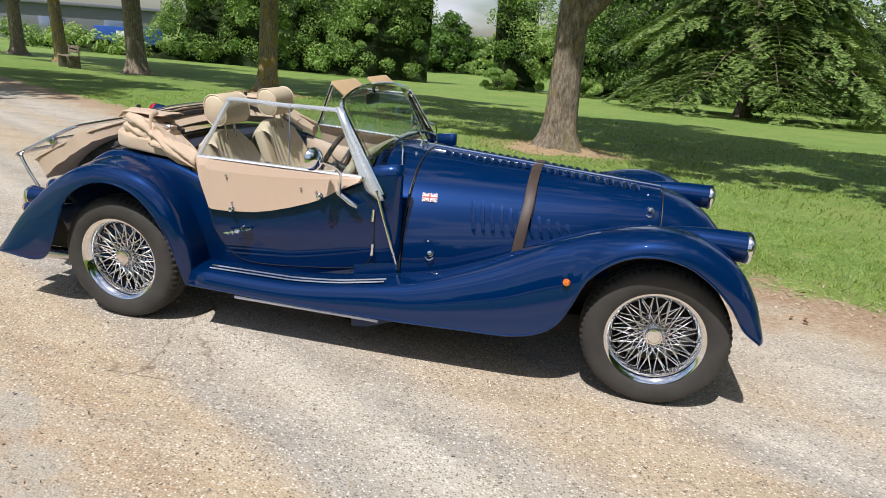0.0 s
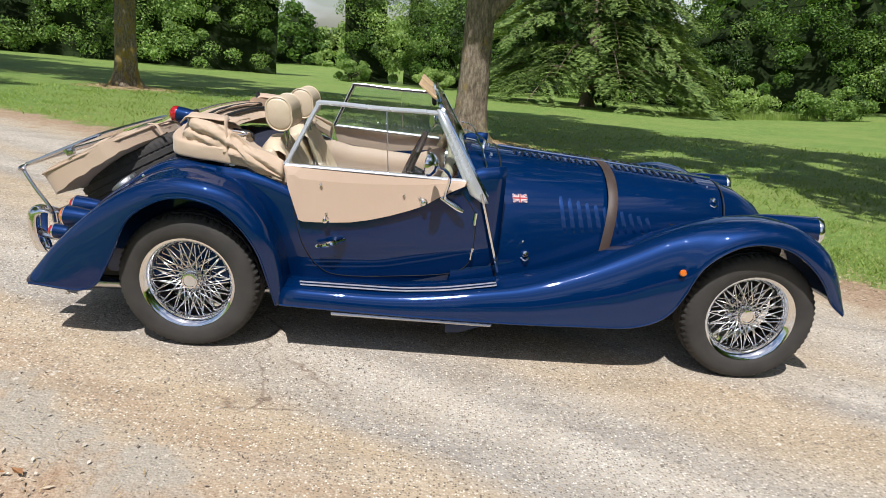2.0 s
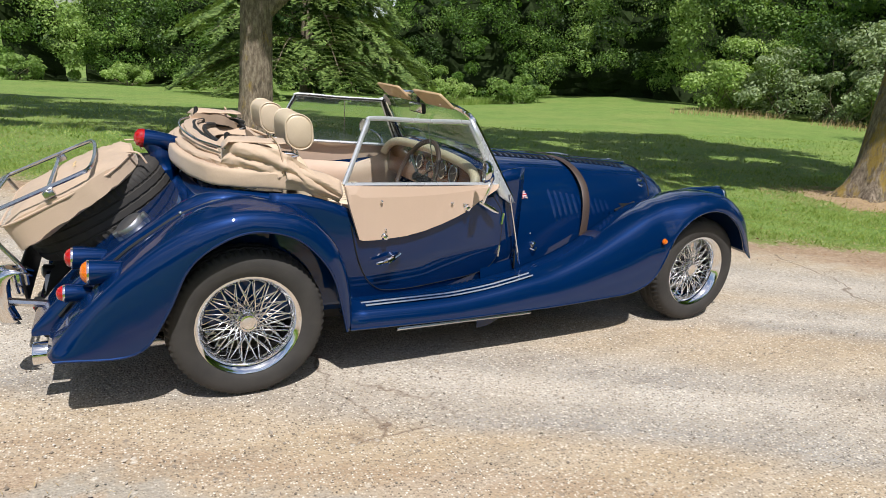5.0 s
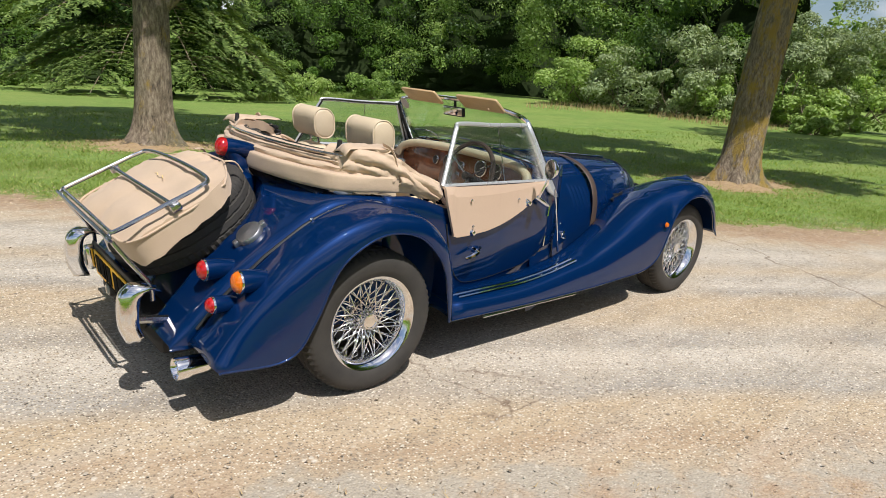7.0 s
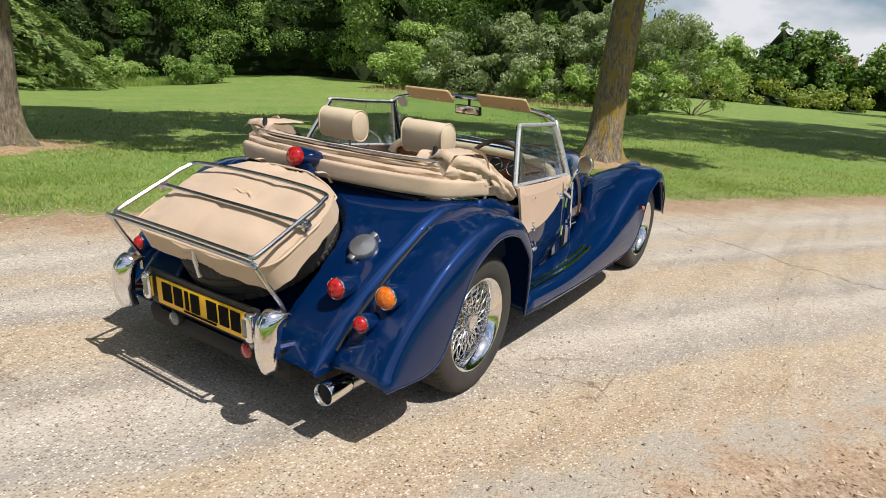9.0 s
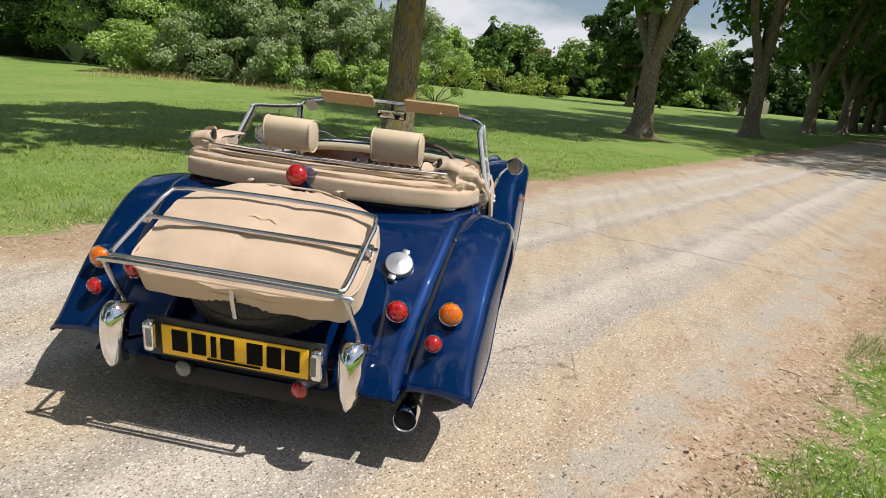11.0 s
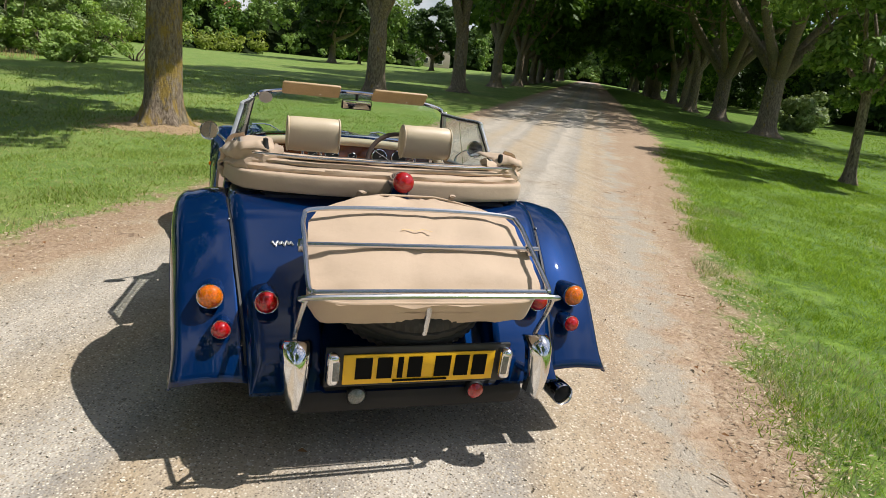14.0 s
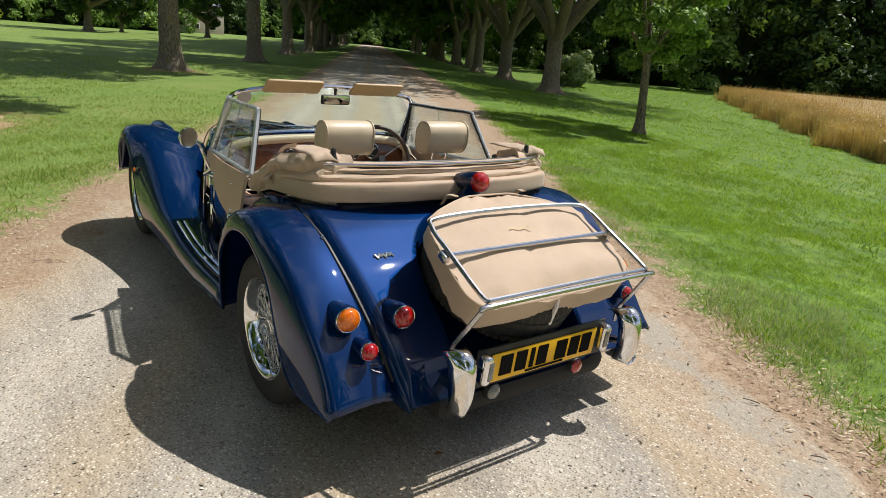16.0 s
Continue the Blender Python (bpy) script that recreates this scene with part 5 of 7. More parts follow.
# ---- windscreen, sidescreens, hood and cockpit ----
def build_screens():
    ws = thing_part("windscreen", CAR, "flat raked windscreen in a chrome frame")
    def sx(z):
        return 1.262 - 0.62 * (z - 0.74)
    half = [(0.588, 0.74), (0.578, 0.84), (0.565, 0.95), (0.553, 1.05), (0.53, 1.105), (0.45, 1.132), (0.25, 1.158)]
    top = spline([(sx(z), y, z) for y, z in half] + [(sx(1.166), 0, 1.166)] + [(sx(z), -y, z) for y, z in reversed(half)], 5)
    part("screen_frame", tube(top, 0.0115, 8), CHROME, ws)
    base = spline([(sx(0.86), 0.565, 0.86), (sx(0.885), 0.45, 0.885), (sx(0.903), 0.2, 0.903), (sx(0.905), 0.0, 0.905), (sx(0.903), -0.2, 0.903), (sx(0.885), -0.45, 0.885), (sx(0.86), -0.565, 0.86)], 4)
    part("screen_base", tube(base, 0.010, 8), CHROME, ws)
    rows = []
    for y in np.linspace(-0.555, 0.555, 13):
        zt = lin(abs(y), [(0, 1.164), (0.25, 1.156), (0.45, 1.13), (0.53, 1.10), (0.555, 1.03)])
        zb = lin(abs(y), [(0, 0.903), (0.2, 0.901), (0.45, 0.883), (0.555, 0.86)])
        rows.append([Vector((sx(z), y, z)) for z in np.linspace(zb, zt, 4)])
    g = part("screen_glass", sheet(rows), GLASS, ws)
    thicken(g, 0.004, 0)
    for sgn in (-1, 1):
        st = part("screen_stanchion", side_of(sheet([[Vector((sx(z) - 0.010 - w, -(0.604 - 0.14 * (z - 0.74)), z)), Vector((sx(z) - 0.004, -(0.602 - 0.14 * (z - 0.74)), z))] for w, z in ((0.022, 0.715), (0.060, 0.75), (0.052, 0.82), (0.036, 0.92), (0.024, 1.02), (0.016, 1.10))]), sgn), WHITE_FRAME, ws, "white windscreen side plate")
        thicken(st, 0.012, 0)
        part("pillar_seal", tube([(sx(z) - 0.020, sgn * (0.590 - 0.14 * (z - 0.74)), z) for z in (0.76, 0.9, 1.0, 1.09)], 0.008, 6), BLACK, ws)
        part("screen_stay", tube([(1.235, sgn * 0.612, 0.76), (1.345, sgn * 0.60, 0.40)], 0.0065, 8), CHROME, ws)
        # visor boards above the screen
        y0 = 0.235 if sgn > 0 else -0.255
        visor = part("sun_visor", slab(rounded(0.105, 0.31, 0.014, 3), 0.013, Matrix.Translation((0.965, y0, 1.156)) @ pose(0, 0, 0, 0, 38, 0), 0.004), VISOR_WOOD, CAR, "tan padded sun visor board above the screen")
        part("visor_clip", tube([(1.005, y0 - 0.05, 1.155), (0.985, y0 - 0.05, 1.14)], 0.006, 6), CHROME, visor)
    disc = part("permit_disc", lathe([(0.0, 0.0), (0.036, 0.0), (0.036, 0.002), (0.0, 0.002)], axis_pose((sx(1.095) - 0.012, 0.472, 1.095), (-0.85, 0, -0.53)), 28), DISC, ws, "round pale permit disc on the screen")
    # rear view mirror on a stalk
    mir = part("interior_mirror", block(0.022, 0.17, 0.052, pose(1.0, -0.02, 1.098, 0, -8, 0), 0.009, 3), BLACK, CAR, "black-backed interior mirror")
    part("mirror_glass", block(0.002, 0.155, 0.042, pose(0.988, -0.02, 1.099, 0, -8, 0), 0.0005), CHROME, mir)
    part("mirror_stalk", tube([(1.008, -0.02, 1.11), (1.0, -0.02, 1.16)], 0.008, 8), BLACK, mir)
    # wipers
    for y in (-0.36, -0.02, 0.32):
        w = part("wiper_spindle", lathe([(0, 0.035), (0.010, 0.032), (0.013, 0.01), (0.020, 0.0)], axis_pose((1.275, y, bonnet_z(1.275, y) - 0.003), (0.2, 0, 1)), 12), CHROME, CAR, "chrome wiper spindle")
        part("wiper_arm", tube(spline([(1.275, y, bonnet_z(1.275, y) + 0.03), (1.235, y + 0.12, 0.925), (1.175, y + 0.22, 0.93)], 3), 0.004, 6), CHROME, w)
    for k in range(3):
        part("washer_jet", lathe([(0, 0.016), (0.007, 0.014), (0.010, 0)], axis_pose((1.30, -0.20 + 0.2 * k, bonnet_z(1.30, -0.20 + 0.2 * k)), (0, 0, 1)), 10), CHROME, CAR)
    # sidescreens
    for sgn in (-1, 1):
        sc = thing_part("sidescreen", CAR, "white-framed sidescreen with cream lower panel and sliding perspex")

        def P(x, z, out=0.0):
            return Vector((x, sgn * (lin(x, BODY_W) + 0.004 - 0.30 * max(0.0, z - 0.80) + 0.05 * max(0.0, x - 0.9) * (z > 0.85) + out), z))
        a, b, c, d = P(0.395, 0.832), P(0.518, 1.090), P(1.022, 1.082), P(1.162, 0.808)
        up = (0, sgn, 0)
        outline = spline([a, a.lerp(b, 0.5), a.lerp(b, 0.93), b + Vector((0.02, 0, 0.003)), b.lerp(c, 0.5), c + Vector((-0.012, 0, 0.002)), c + Vector((0.008, 0, -0.015)), c.lerp(d, 0.5), d], 4)
        part("screen_rail", tube(outline, 0.0105, 8), WHITE_FRAME, sc)
        part("rail_seal", tube([p - Vector((0, sgn * 0.010, 0)) for p in outline], 0.0055, 6), BLACK, sc)
        part("sill_rail", tube([a, a.lerp(d, 0.5), d], 0.012, 8, flat=0.8), WHITE_FRAME, sc)
        rows = [[a.lerp(d, q), b.lerp(c, q)] for q in np.linspace(0.01, 0.99, 8)]
        pane = part("perspex_pane", sheet(rows), PERSPEX, sc)
        thicken(pane, 0.003, 0)
        part("pane_divider", tube([a.lerp(d, 0.56), b.lerp(c, 0.56)], 0.0025, 5), STEEL, sc)
        low = [(0.392, 0.826), (0.412, 0.74), (0.436, 0.67), (0.458, 0.606), (0.475, 0.600), (0.53, 0.600), (0.60, 0.603), (0.675, 0.608), (0.76, 0.624), (0.85, 0.648), (0.93, 0.674), (0.985, 0.695), (1.05, 0.735), (1.12, 0.770), (1.158, 0.788), (1.168, 0.803)]
        bm = bmesh.new()
        rows = []
        for x, z in low:
            zt = 0.830 + (0.805 - 0.830) * (x - 0.39) / 0.775
            rows.append([bm.verts.new(P(x, z + (zt - z) * q, 0.018 - 0.010 * q)) for q in np.linspace(0, 1, 6)])
        for r0, r1 in zip(rows, rows[1:]):
            for k in range(5):
                bm.faces.new((r0[k], r0[k + 1], r1[k + 1], r1[k]))
        bmesh.ops.recalc_face_normals(bm, faces=bm.faces)
        pan = part("lower_panel", bm, TRIM_CREAM, sc, "cream vinyl lower panel", smooth=False)
        thicken(pan, 0.012, 0)
        for x, z, r in ((0.572, 0.612, 0.013), (0.985, 0.712, 0.014), (0.55, 0.765, 0.005), (0.90, 0.74, 0.005), (0.575, 0.642, 0.005), (0.968, 0.73, 0.005)):
            q = P(x, z, 0.024)
            part("panel_screw" if r < 0.01 else "panel_knob", lathe([(0, r * 1.3), (r * 0.8, r * 1.1), (r, r * 0.4), (r * 1.3, 0)], axis_pose(q, (0, sgn, 0)), 12), CHROME, sc)
        # wing mirror on a cranked arm
        wm = thing_part("wing_mirror", CAR, "round chrome wing mirror on a cranked arm")
        y = sgn * 0.63
        part("mirror_base", tube([(1.06, y, 0.735), (1.13, y + sgn * 0.012, 0.695), (1.16, y + sgn * 0.012, 0.68)], [0.012, 0.014, 0.008], 10), CHROME, wm)
        part("mirror_arm", tube(spline([(1.075, y + sgn * 0.01, 0.73), (1.08, y + sgn * 0.025, 0.77), (1.09, y + sgn * 0.045, 0.83), (1.07, y + sgn * 0.08, 0.868), (1.035, y + sgn * 0.115, 0.888)], 4), 0.0075, 8), CHROME, wm)
        hp = axis_pose((1.0, y + sgn * 0.128, 0.898), (-0.93, sgn * -0.34, 0.0))
        head = part("mirror_head", lathe([(0, -0.036), (0.026, -0.031), (0.045, -0.016), (0.051, 0.0), (0.049, 0.005), (0.045, 0.003)], hp, 24), CHROME, wm)
        part("mirror_glass", lathe([(0.044, 0.003), (0, 0.003)], hp, 24), MIRROR, head)
        # hood stud and press fasteners
        for x in (0.05, -0.02 - 0.2):
            part("fastener", lathe([(0, 0.007), (0.006, 0.005), (0.008, 0)], axis_pose((x, sgn * (lin(x, BODY_W) + 0.001), lin(x, TOP_Z) - 0.025), (0, sgn, 0.3)), 8), CHROME, CAR)


def cloth_strip(path, half_h, lift, seed, amp, thick=0.02, segs=14, box=0.8):
    """A soft roll of cloth along a path, with creases."""
    pts = [Vector(p) for p in path]
    rows = []
    m = len(pts)
    for i, p in enumerate(pts):
        t = (pts[min(i + 1, m - 1)] - pts[max(i - 1, 0)]).normalized()
        side = t.cross(Vector((0, 0, 1))).normalized()
        row = []
        for k in range(segs + 1):
            a = 2 * math.pi * k / segs
            c, s = math.cos(a), math.sin(a)
            hh = half_h[i] if hasattr(half_h, "__len__") else half_h
            th = thick[i] if hasattr(thick, "__len__") else thick
            n0 = noise.noise(Vector((p.x * 9 + seed, p.y * 9, s * 1.8 + c))) * amp + noise.noise(Vector((p.x * 23, p.y * 23 + seed, s * 3 + c))) * amp * 0.5
            row.append(p + side * (math.copysign(abs(c) ** box, c) * (th + n0)) + Vector((0, 0, math.copysign(abs(s) ** box, s) * (hh + n0 * 0.8) + lift)))
        rows.append(row)
    shape = sheet(rows)
    v, f = shape
    k = segs + 1
    f.append(tuple(range(k - 1)))
    f.append(tuple((m - 1) * k + q for q in reversed(range(k - 1))))
    return v, f


def hood_path(scale_x=0.0, w=0.0, front=0.36, z0=0.0):
    right = [(front, -0.630 + w, 0.80 + z0), (0.22, -0.640 + w, 0.838 + z0), (0.07, -0.622 + w, 0.848 + z0), (-0.03, -0.590 + w, 0.852 + z0), (-0.100 + scale_x, -0.53 + w * 0.8, 0.855 + z0), (-0.160 + scale_x, -0.32, 0.858 + z0), (-0.185 + scale_x, 0.0, 0.86 + z0)]
    left = [(p[0], -p[1], p[2]) for p in reversed(right[:-1])]
    return spline(right + left, 6)


def ridges(p, k, seed):
    """Sharp-crested folds."""
    return 1 - 2 * abs(noise.noise(Vector((p.x * k + seed, p.y * k, p.z * k))))


def build_hood():
    hood = thing_part("folded_hood", CAR, "folded cream canvas hood bundled behind the seats")
    path = hood_path()
    m = len(path)
    ends = [min(1.0, 0.45 + 0.55 * min(i, m - 1 - i) / 5) for i in range(m)]
    hh = [(0.032 + 0.006 * math.sin(math.pi * i / (m - 1))) * e for i, e in enumerate(ends)]
    part("hood_skirt", cloth_strip(path, hh, 0.003, 1.0, 0.002, [0.024 * e for e in ends], 24, 0.42), CANVAS, hood)
    path = hood_path(0.04, 0.035, 0.30, 0.05)
    part("hood_fold", cloth_strip(path, 0.016, -0.002, 5.0, 0.006, 0.034, 18, 0.6), CANVAS, hood)
    path = hood_path(0.07, 0.05, 0.16, 0.085)
    part("hood_fold", cloth_strip(path, 0.010, -0.012, 9.0, 0.006, 0.034, 18, 0.6), CANVAS, hood)
    path = hood_path(0.085, 0.06, 0.14, 0.092)
    part("hood_fold", cloth_strip(path, 0.007, 0.002, 13.0, 0.006, 0.030, 18, 0.6), CANVAS, hood)
    # header rail and bows, lying on the bundle
    rail = hood_path(0.035, 0.03, 0.0, 0.102)
    part("header_rail", tube(rail, 0.0048, 8), STEEL, hood)
    bow = hood_path(0.10, 0.085, 0.10, 0.092)
    part("hood_bow", tube(bow, 0.013, 8), BLACK, hood)
    part("hood_bow", tube(hood_path(0.15, 0.12, 0.14, 0.075), 0.011, 8), BLACK, hood)
    lining = []
    for a, b in zip(hood_path(0.09, 0.07, 0.12, 0.088), hood_path(0.20, 0.16, 0.16, 0.03)):
        lining.append([a, a.lerp(b, 0.5) + Vector((0, 0, 0.01)), b])
    part("hood_lining", sheet(lining), CANVAS, hood)
    for sgn in (-1, 1):
        part("bow_bracket", tube([(0.08, sgn * 0.52, 0.95), (0.20, sgn * 0.55, 0.88), (0.32, sgn * 0.58, 0.79)], 0.010, 8), BLACK, hood)
        part("bow_catch", lathe([(0, 0.05), (0.010, 0.045), (0.012, 0.02), (0.02, 0)], axis_pose((-0.03, sgn * 0.50, 0.965), (0, 0, 1)), 10), BLACK, hood)
        # folded canvas pack at the quarter: flat top, creased side running down to the door pillar
        rows = []
        steps = 44
        for i in range(steps + 1):
            q = i / steps
            x = -0.060 + 0.44 * q
            zt = lin(q, [(0, 0.965), (0.05, 0.990), (0.16, 0.988), (0.42, 0.970), (0.55, 0.940), (0.75, 0.885), (1, 0.815)])
            zb = lin(q, [(0, 0.885), (0.25, 0.870), (0.5, 0.850), (0.75, 0.79), (1, 0.765)])
            yo = lin(q, [(0, 0.545), (0.08, 0.585), (0.4, 0.632), (0.7, 0.655), (1, 0.648)])
            yi = lin(q, [(0, 0.43), (0.4, 0.46), (0.7, 0.55), (1, 0.60)])
            row = []
            for f in np.linspace(0, 1, 24):
                fan = f * (1.35 + 0.6 * q) + 0.95 * q + 0.75 * noise.noise(Vector((q * 2.6, f * 1.6, sgn * 4)))
                fold = (abs(math.sin(math.pi * fan)) ** 0.75 - 0.62) * 0.034 * min(1, 4 * f, 5 * (1 - f) + 0.2) * (1 - 0.45 * q)
                fold += 0.013 * ridges(Vector((q * 5 + f * 2, f * 2 - q * 2, sgn)), 1.0, 2.0) + 0.005 * ridges(Vector((q * 13, f * 5 + q * 6, sgn)), 1.0, 6.0)
                notch = 0.012 * max(0, 1 - abs(q - 0.46 - 0.05 * f) / 0.02)
                row.append(Vector((x + 0.03 * (f - 0.5) * (1 - q), sgn * (yo + fold + notch + 0.012 * math.sin(math.pi * f)), zb + (zt - zb) * f)))
            for f in np.linspace(0, 1, 9)[1:]:
                y = yo + (yi - yo) * f
                dip = 0.020 * math.sin(math.pi * f) * math.sin(3.1 * q + 1) + 0.010 * ridges(Vector((q * 5, f * 2.5, sgn * 2)), 1.0, 7.0)
                row.append(Vector((x, sgn * y, zt + 0.006 - dip - 0.02 * f * q)))
            row.append(Vector((x, sgn * (yi + 0.01), zt - 0.05)))
            rows.append(row)
        shape = sheet(rows)
        k = len(rows[0])
        shape[1].append(tuple(range(k)))
        shape[1].append(tuple((len(rows) - 1) * k + j for j in reversed(range(k))))
        part("hood_quarter", shape, CANVAS, hood, "folded canvas pack at the hood quarter", angle=50)
        strap = spline([(0.155, sgn * 0.655, 0.875), (0.150, sgn * 0.652, 0.93), (0.138, sgn * 0.632, 0.985), (0.13, sgn * 0.58, 1.002)], 5)
        part("hood_strap", tube(strap, 0.011, 6, flat=0.35), CANVAS, hood)
        # stiff corner flap
        rows = []
        for q in np.linspace(0, 1, 11):
            row = []
            for f in np.linspace(0, 1, 9):
                x = -0.065 + 0.24 * q + 0.02 * f
                y = sgn * (0.598 - 0.13 * f)
                z = 0.980 + 0.024 * math.sin(math.pi * (0.15 + 0.75 * f)) * (1 - 0.6 * q) - 0.030 * max(0, 0.12 - q) / 0.12 + 0.008 * noise.noise(Vector((q * 5, f * 4, sgn * 3)))
                row.append(Vector((x, y, z)))
            rows.append(row)
        fl = part("hood_flap", sheet(rows), CANVAS, hood)
        thicken(fl, 0.004, 0)
        # tail of cloth hanging to the door pillar
        rows = []
        for q in np.linspace(0, 1, 16):
            row = []
            for f in np.linspace(0, 1, 14):
                x = 0.16 + 0.225 * q
                z = 0.90 - 0.055 * q * q - f * (0.07 + 0.012 * q + 0.03 * max(0, q - 0.6))
                y = sgn * (0.645 + 0.030 * math.sin(math.pi * min(1, f * 1.15)) + 0.008 * math.sin(q * 7 - f * 9) + 0.012 * f * (1 - abs(2 * q - 1)))
                row.append(Vector((x, y, z)))
            rows.append(row)
        fl = part("hood_tail", sheet(rows), CANVAS, hood)
        thicken(fl, 0.010, 0)


def build_cockpit():
    part("cockpit_floor", block(1.15, 1.1, 0.02, pose(0.72, 0, 0.285), 0.004), CARPET, CAR)
    part("rear_bulkhead", block(0.03, 1.16, 0.46, pose(0.145, 0, 0.54, 0, -8, 0), 0.01), CARPET, CAR)
    part("luggage_shelf", block(0.30, 1.0, 0.02, pose(0.02, 0, 0.80), 0.004), CARPET, CAR)
    part("transmission_tunnel", block(0.95, 0.17, 0.20, pose(0.75, 0, 0.37), 0.05, 3), CARPET, CAR)
    for sgn in (-1, 1):
        rows = [[Vector((x, sgn * (lin(x, BODY_W) - 0.045), z)) for z in np.linspace(0.32, lin(x, [(0.35, 0.76), (0.5, 0.72), (0.9, 0.70), (1.15, 0.80)]), 5)] for x in np.linspace(0.33, 1.17, 10)]
        dc = part("door_card", sheet(rows), TRIM_CREAM, CAR, "cream inner door trim")
        thicken(dc, 0.008, 0)
        # bucket seat
        y0 = sgn * 0.27 - 0.0
        seat = thing_part("seat", CAR, "cream leather bucket seat with vertical flutes and headrest")
        back = []
        for i, q in enumerate(np.linspace(0, 1, 13)):
            x, z = 0.46 - 0.17 * q, 0.47 + 0.405 * q
            w = 0.215 * (1 - 0.28 * q ** 4)
            row = []
            for k in range(33):
                f = k / 32 * 2 - 1
                bol = 0.055 * abs(f) ** 3
                flute = 0.012 * abs(math.sin(f * 4 * math.pi)) * (1 if abs(f) < 0.8 else 0)
                row.append(Vector((x + bol + flute, y0 + f * w, z - 0.05 * abs(f) ** 4 * q)))
            back.append(row)
        # close over the top to the shell behind
        for off, drop in ((0.0, 0.02), (-0.05, 0.015), (-0.085, -0.03), (-0.085, -0.20)):
            back.append([Vector((0.29 + off + 0.02 * abs(f), y0 + f * 0.155, 0.875 + drop - 0.05 * abs(f) ** 4)) for f in np.linspace(-1, 1, 33)])
        part("backrest", sheet(back), LEATHER, seat, angle=70)
        part("seat_shell", block(0.06, 0.34, 0.38, pose(0.325, y0, 0.67, 0, -20, 0), 0.02, 3), LEATHER, seat)
        cush = []
        for q in np.linspace(0, 1, 9):
            row = []
            for k in range(29):
                f = k / 28 * 2 - 1
                row.append(Vector((0.42 + 0.47 * q, y0 + f * 0.225, 0.44 + 0.05 * q + 0.03 * abs(f) ** 4 + 0.006 * abs(math.sin(f * 4 * math.pi)) - 0.09 * max(0, q - 0.9) * 10 * 0.6)))
            cush.append(row)
        ob = part("cushion", sheet(cush), LEATHER, seat, angle=70)
        thicken(ob, 0.10, -1)
        # barrel headrest with piped ends
        prof = []
        hw, cx, cz = 0.118, 0.292, 1.0
        outl = rounded(0.118, 0.152, 0.056, 7)
        secs = [(-hw, 0.0), (-hw, 0.80), (-hw + 0.006, 0.955), (-hw + 0.016, 1.0), (-hw * 0.4, 1.015), (hw * 0.4, 1.015), (hw - 0.016, 1.0), (hw - 0.006, 0.955), (hw, 0.80), (hw, 0.0)]
        hy = 0.285 if sgn > 0 else -0.24
        lean = -0.10
        rows = [[Vector((cx + p[0] * k + lean * p[1] * k, hy + o, cz + p[1] * k)) for p in outl + [outl[0]]] for o, k in secs]
        head = part("headrest", sheet(rows), LEATHER, seat, "rounded cream leather headrest", angle=50)
        for o in (-hw + 0.006, hw - 0.006):
            part("headrest_piping", tube([Vector((cx + p[0] * 0.99 + lean * p[1], hy + o, cz + p[1] * 0.99)) for p in outl], 0.0042, 6, True), LEATHER, head)
        for o in (-0.04, 0.04):
            part("headrest_post", tube([(cx + 0.005, hy + o, cz - 0.06), (cx + 0.02, hy + o, cz - 0.16)], 0.006, 8), CHROME, head)
    # dashboard
    dash = part("dashboard", block(0.03, 1.08, 0.20, pose(1.105, 0, 0.765, 0, 8, 0), 0.012), WOOD, CAR, "varnished walnut dashboard with round dials")
    part("dash_roll", tube(spline([(1.06, 0.56, 0.77), (1.085, 0.53, 0.825), (1.10, 0.40, 0.862), (1.11, 0.0, 0.875), (1.10, -0.40, 0.862), (1.085, -0.53, 0.825), (1.06, -0.56, 0.77)], 5), 0.024, 12), LEATHER, dash, "padded cream dash roll")
    for y, z, r in ((0.20, 0.81, 0.026), (0.09, 0.815, 0.04), (-0.03, 0.81, 0.026), (-0.19, 0.82, 0.046), (-0.31, 0.82, 0.046), (0.0, 0.75, 0.02)):
        mp = axis_pose((1.089, y, z - 0.02), (-1, 0, 0.12))
        g = part("dial", lathe([(0.0, 0.004), (r * 0.9, 0.004)], mp, 20), DIAL, dash)
        part("dial_bezel", lathe([(r * 0.88, 0.002), (r * 0.92, 0.010), (r * 1.02, 0.008), (r * 1.05, 0.0)], mp, 20), CHROME, g)
        part("dial_needle", tube([mp @ Vector((0, 0, 0.006)), mp @ Vector((r * 0.6, r * 0.35, 0.006))], 0.0015, 4), CLOTH_WHITE, g)
    sw = thing_part("steering_wheel", CAR, "three-spoke steering wheel with leather rim")
    wp = axis_pose((0.90, -0.27, 0.785), (-1, 0, 0.42))
    ring = [wp @ Vector((0.185 * math.cos(a), 0.185 * math.sin(a), 0)) for a in np.linspace(0, 2 * math.pi, 41)[:-1]]
    part("wheel_rim", tube(ring, 0.0125, 8, True), BROWN_STRAP, sw)
    for a in (0, 120, 240):
        part("wheel_spoke", tube([wp @ Vector((0, 0, -0.02)), wp @ Vector((0.185 * math.cos(radians(a + 30)), 0.185 * math.sin(radians(a + 30)), 0))], 0.008, 6, flat=0.4), STEEL, sw)
    part("steering_column", tube([wp @ Vector((0, 0, 0.01)), wp @ Vector((0, 0, -0.28))], 0.022, 10), BLACK, sw)
    part("gear_lever", tube(spline([(0.80, 0.0, 0.46), (0.82, 0.0, 0.58), (0.80, 0.0, 0.64)], 4), [0.010] * 8 + [0.02], 8), CHROME, CAR)


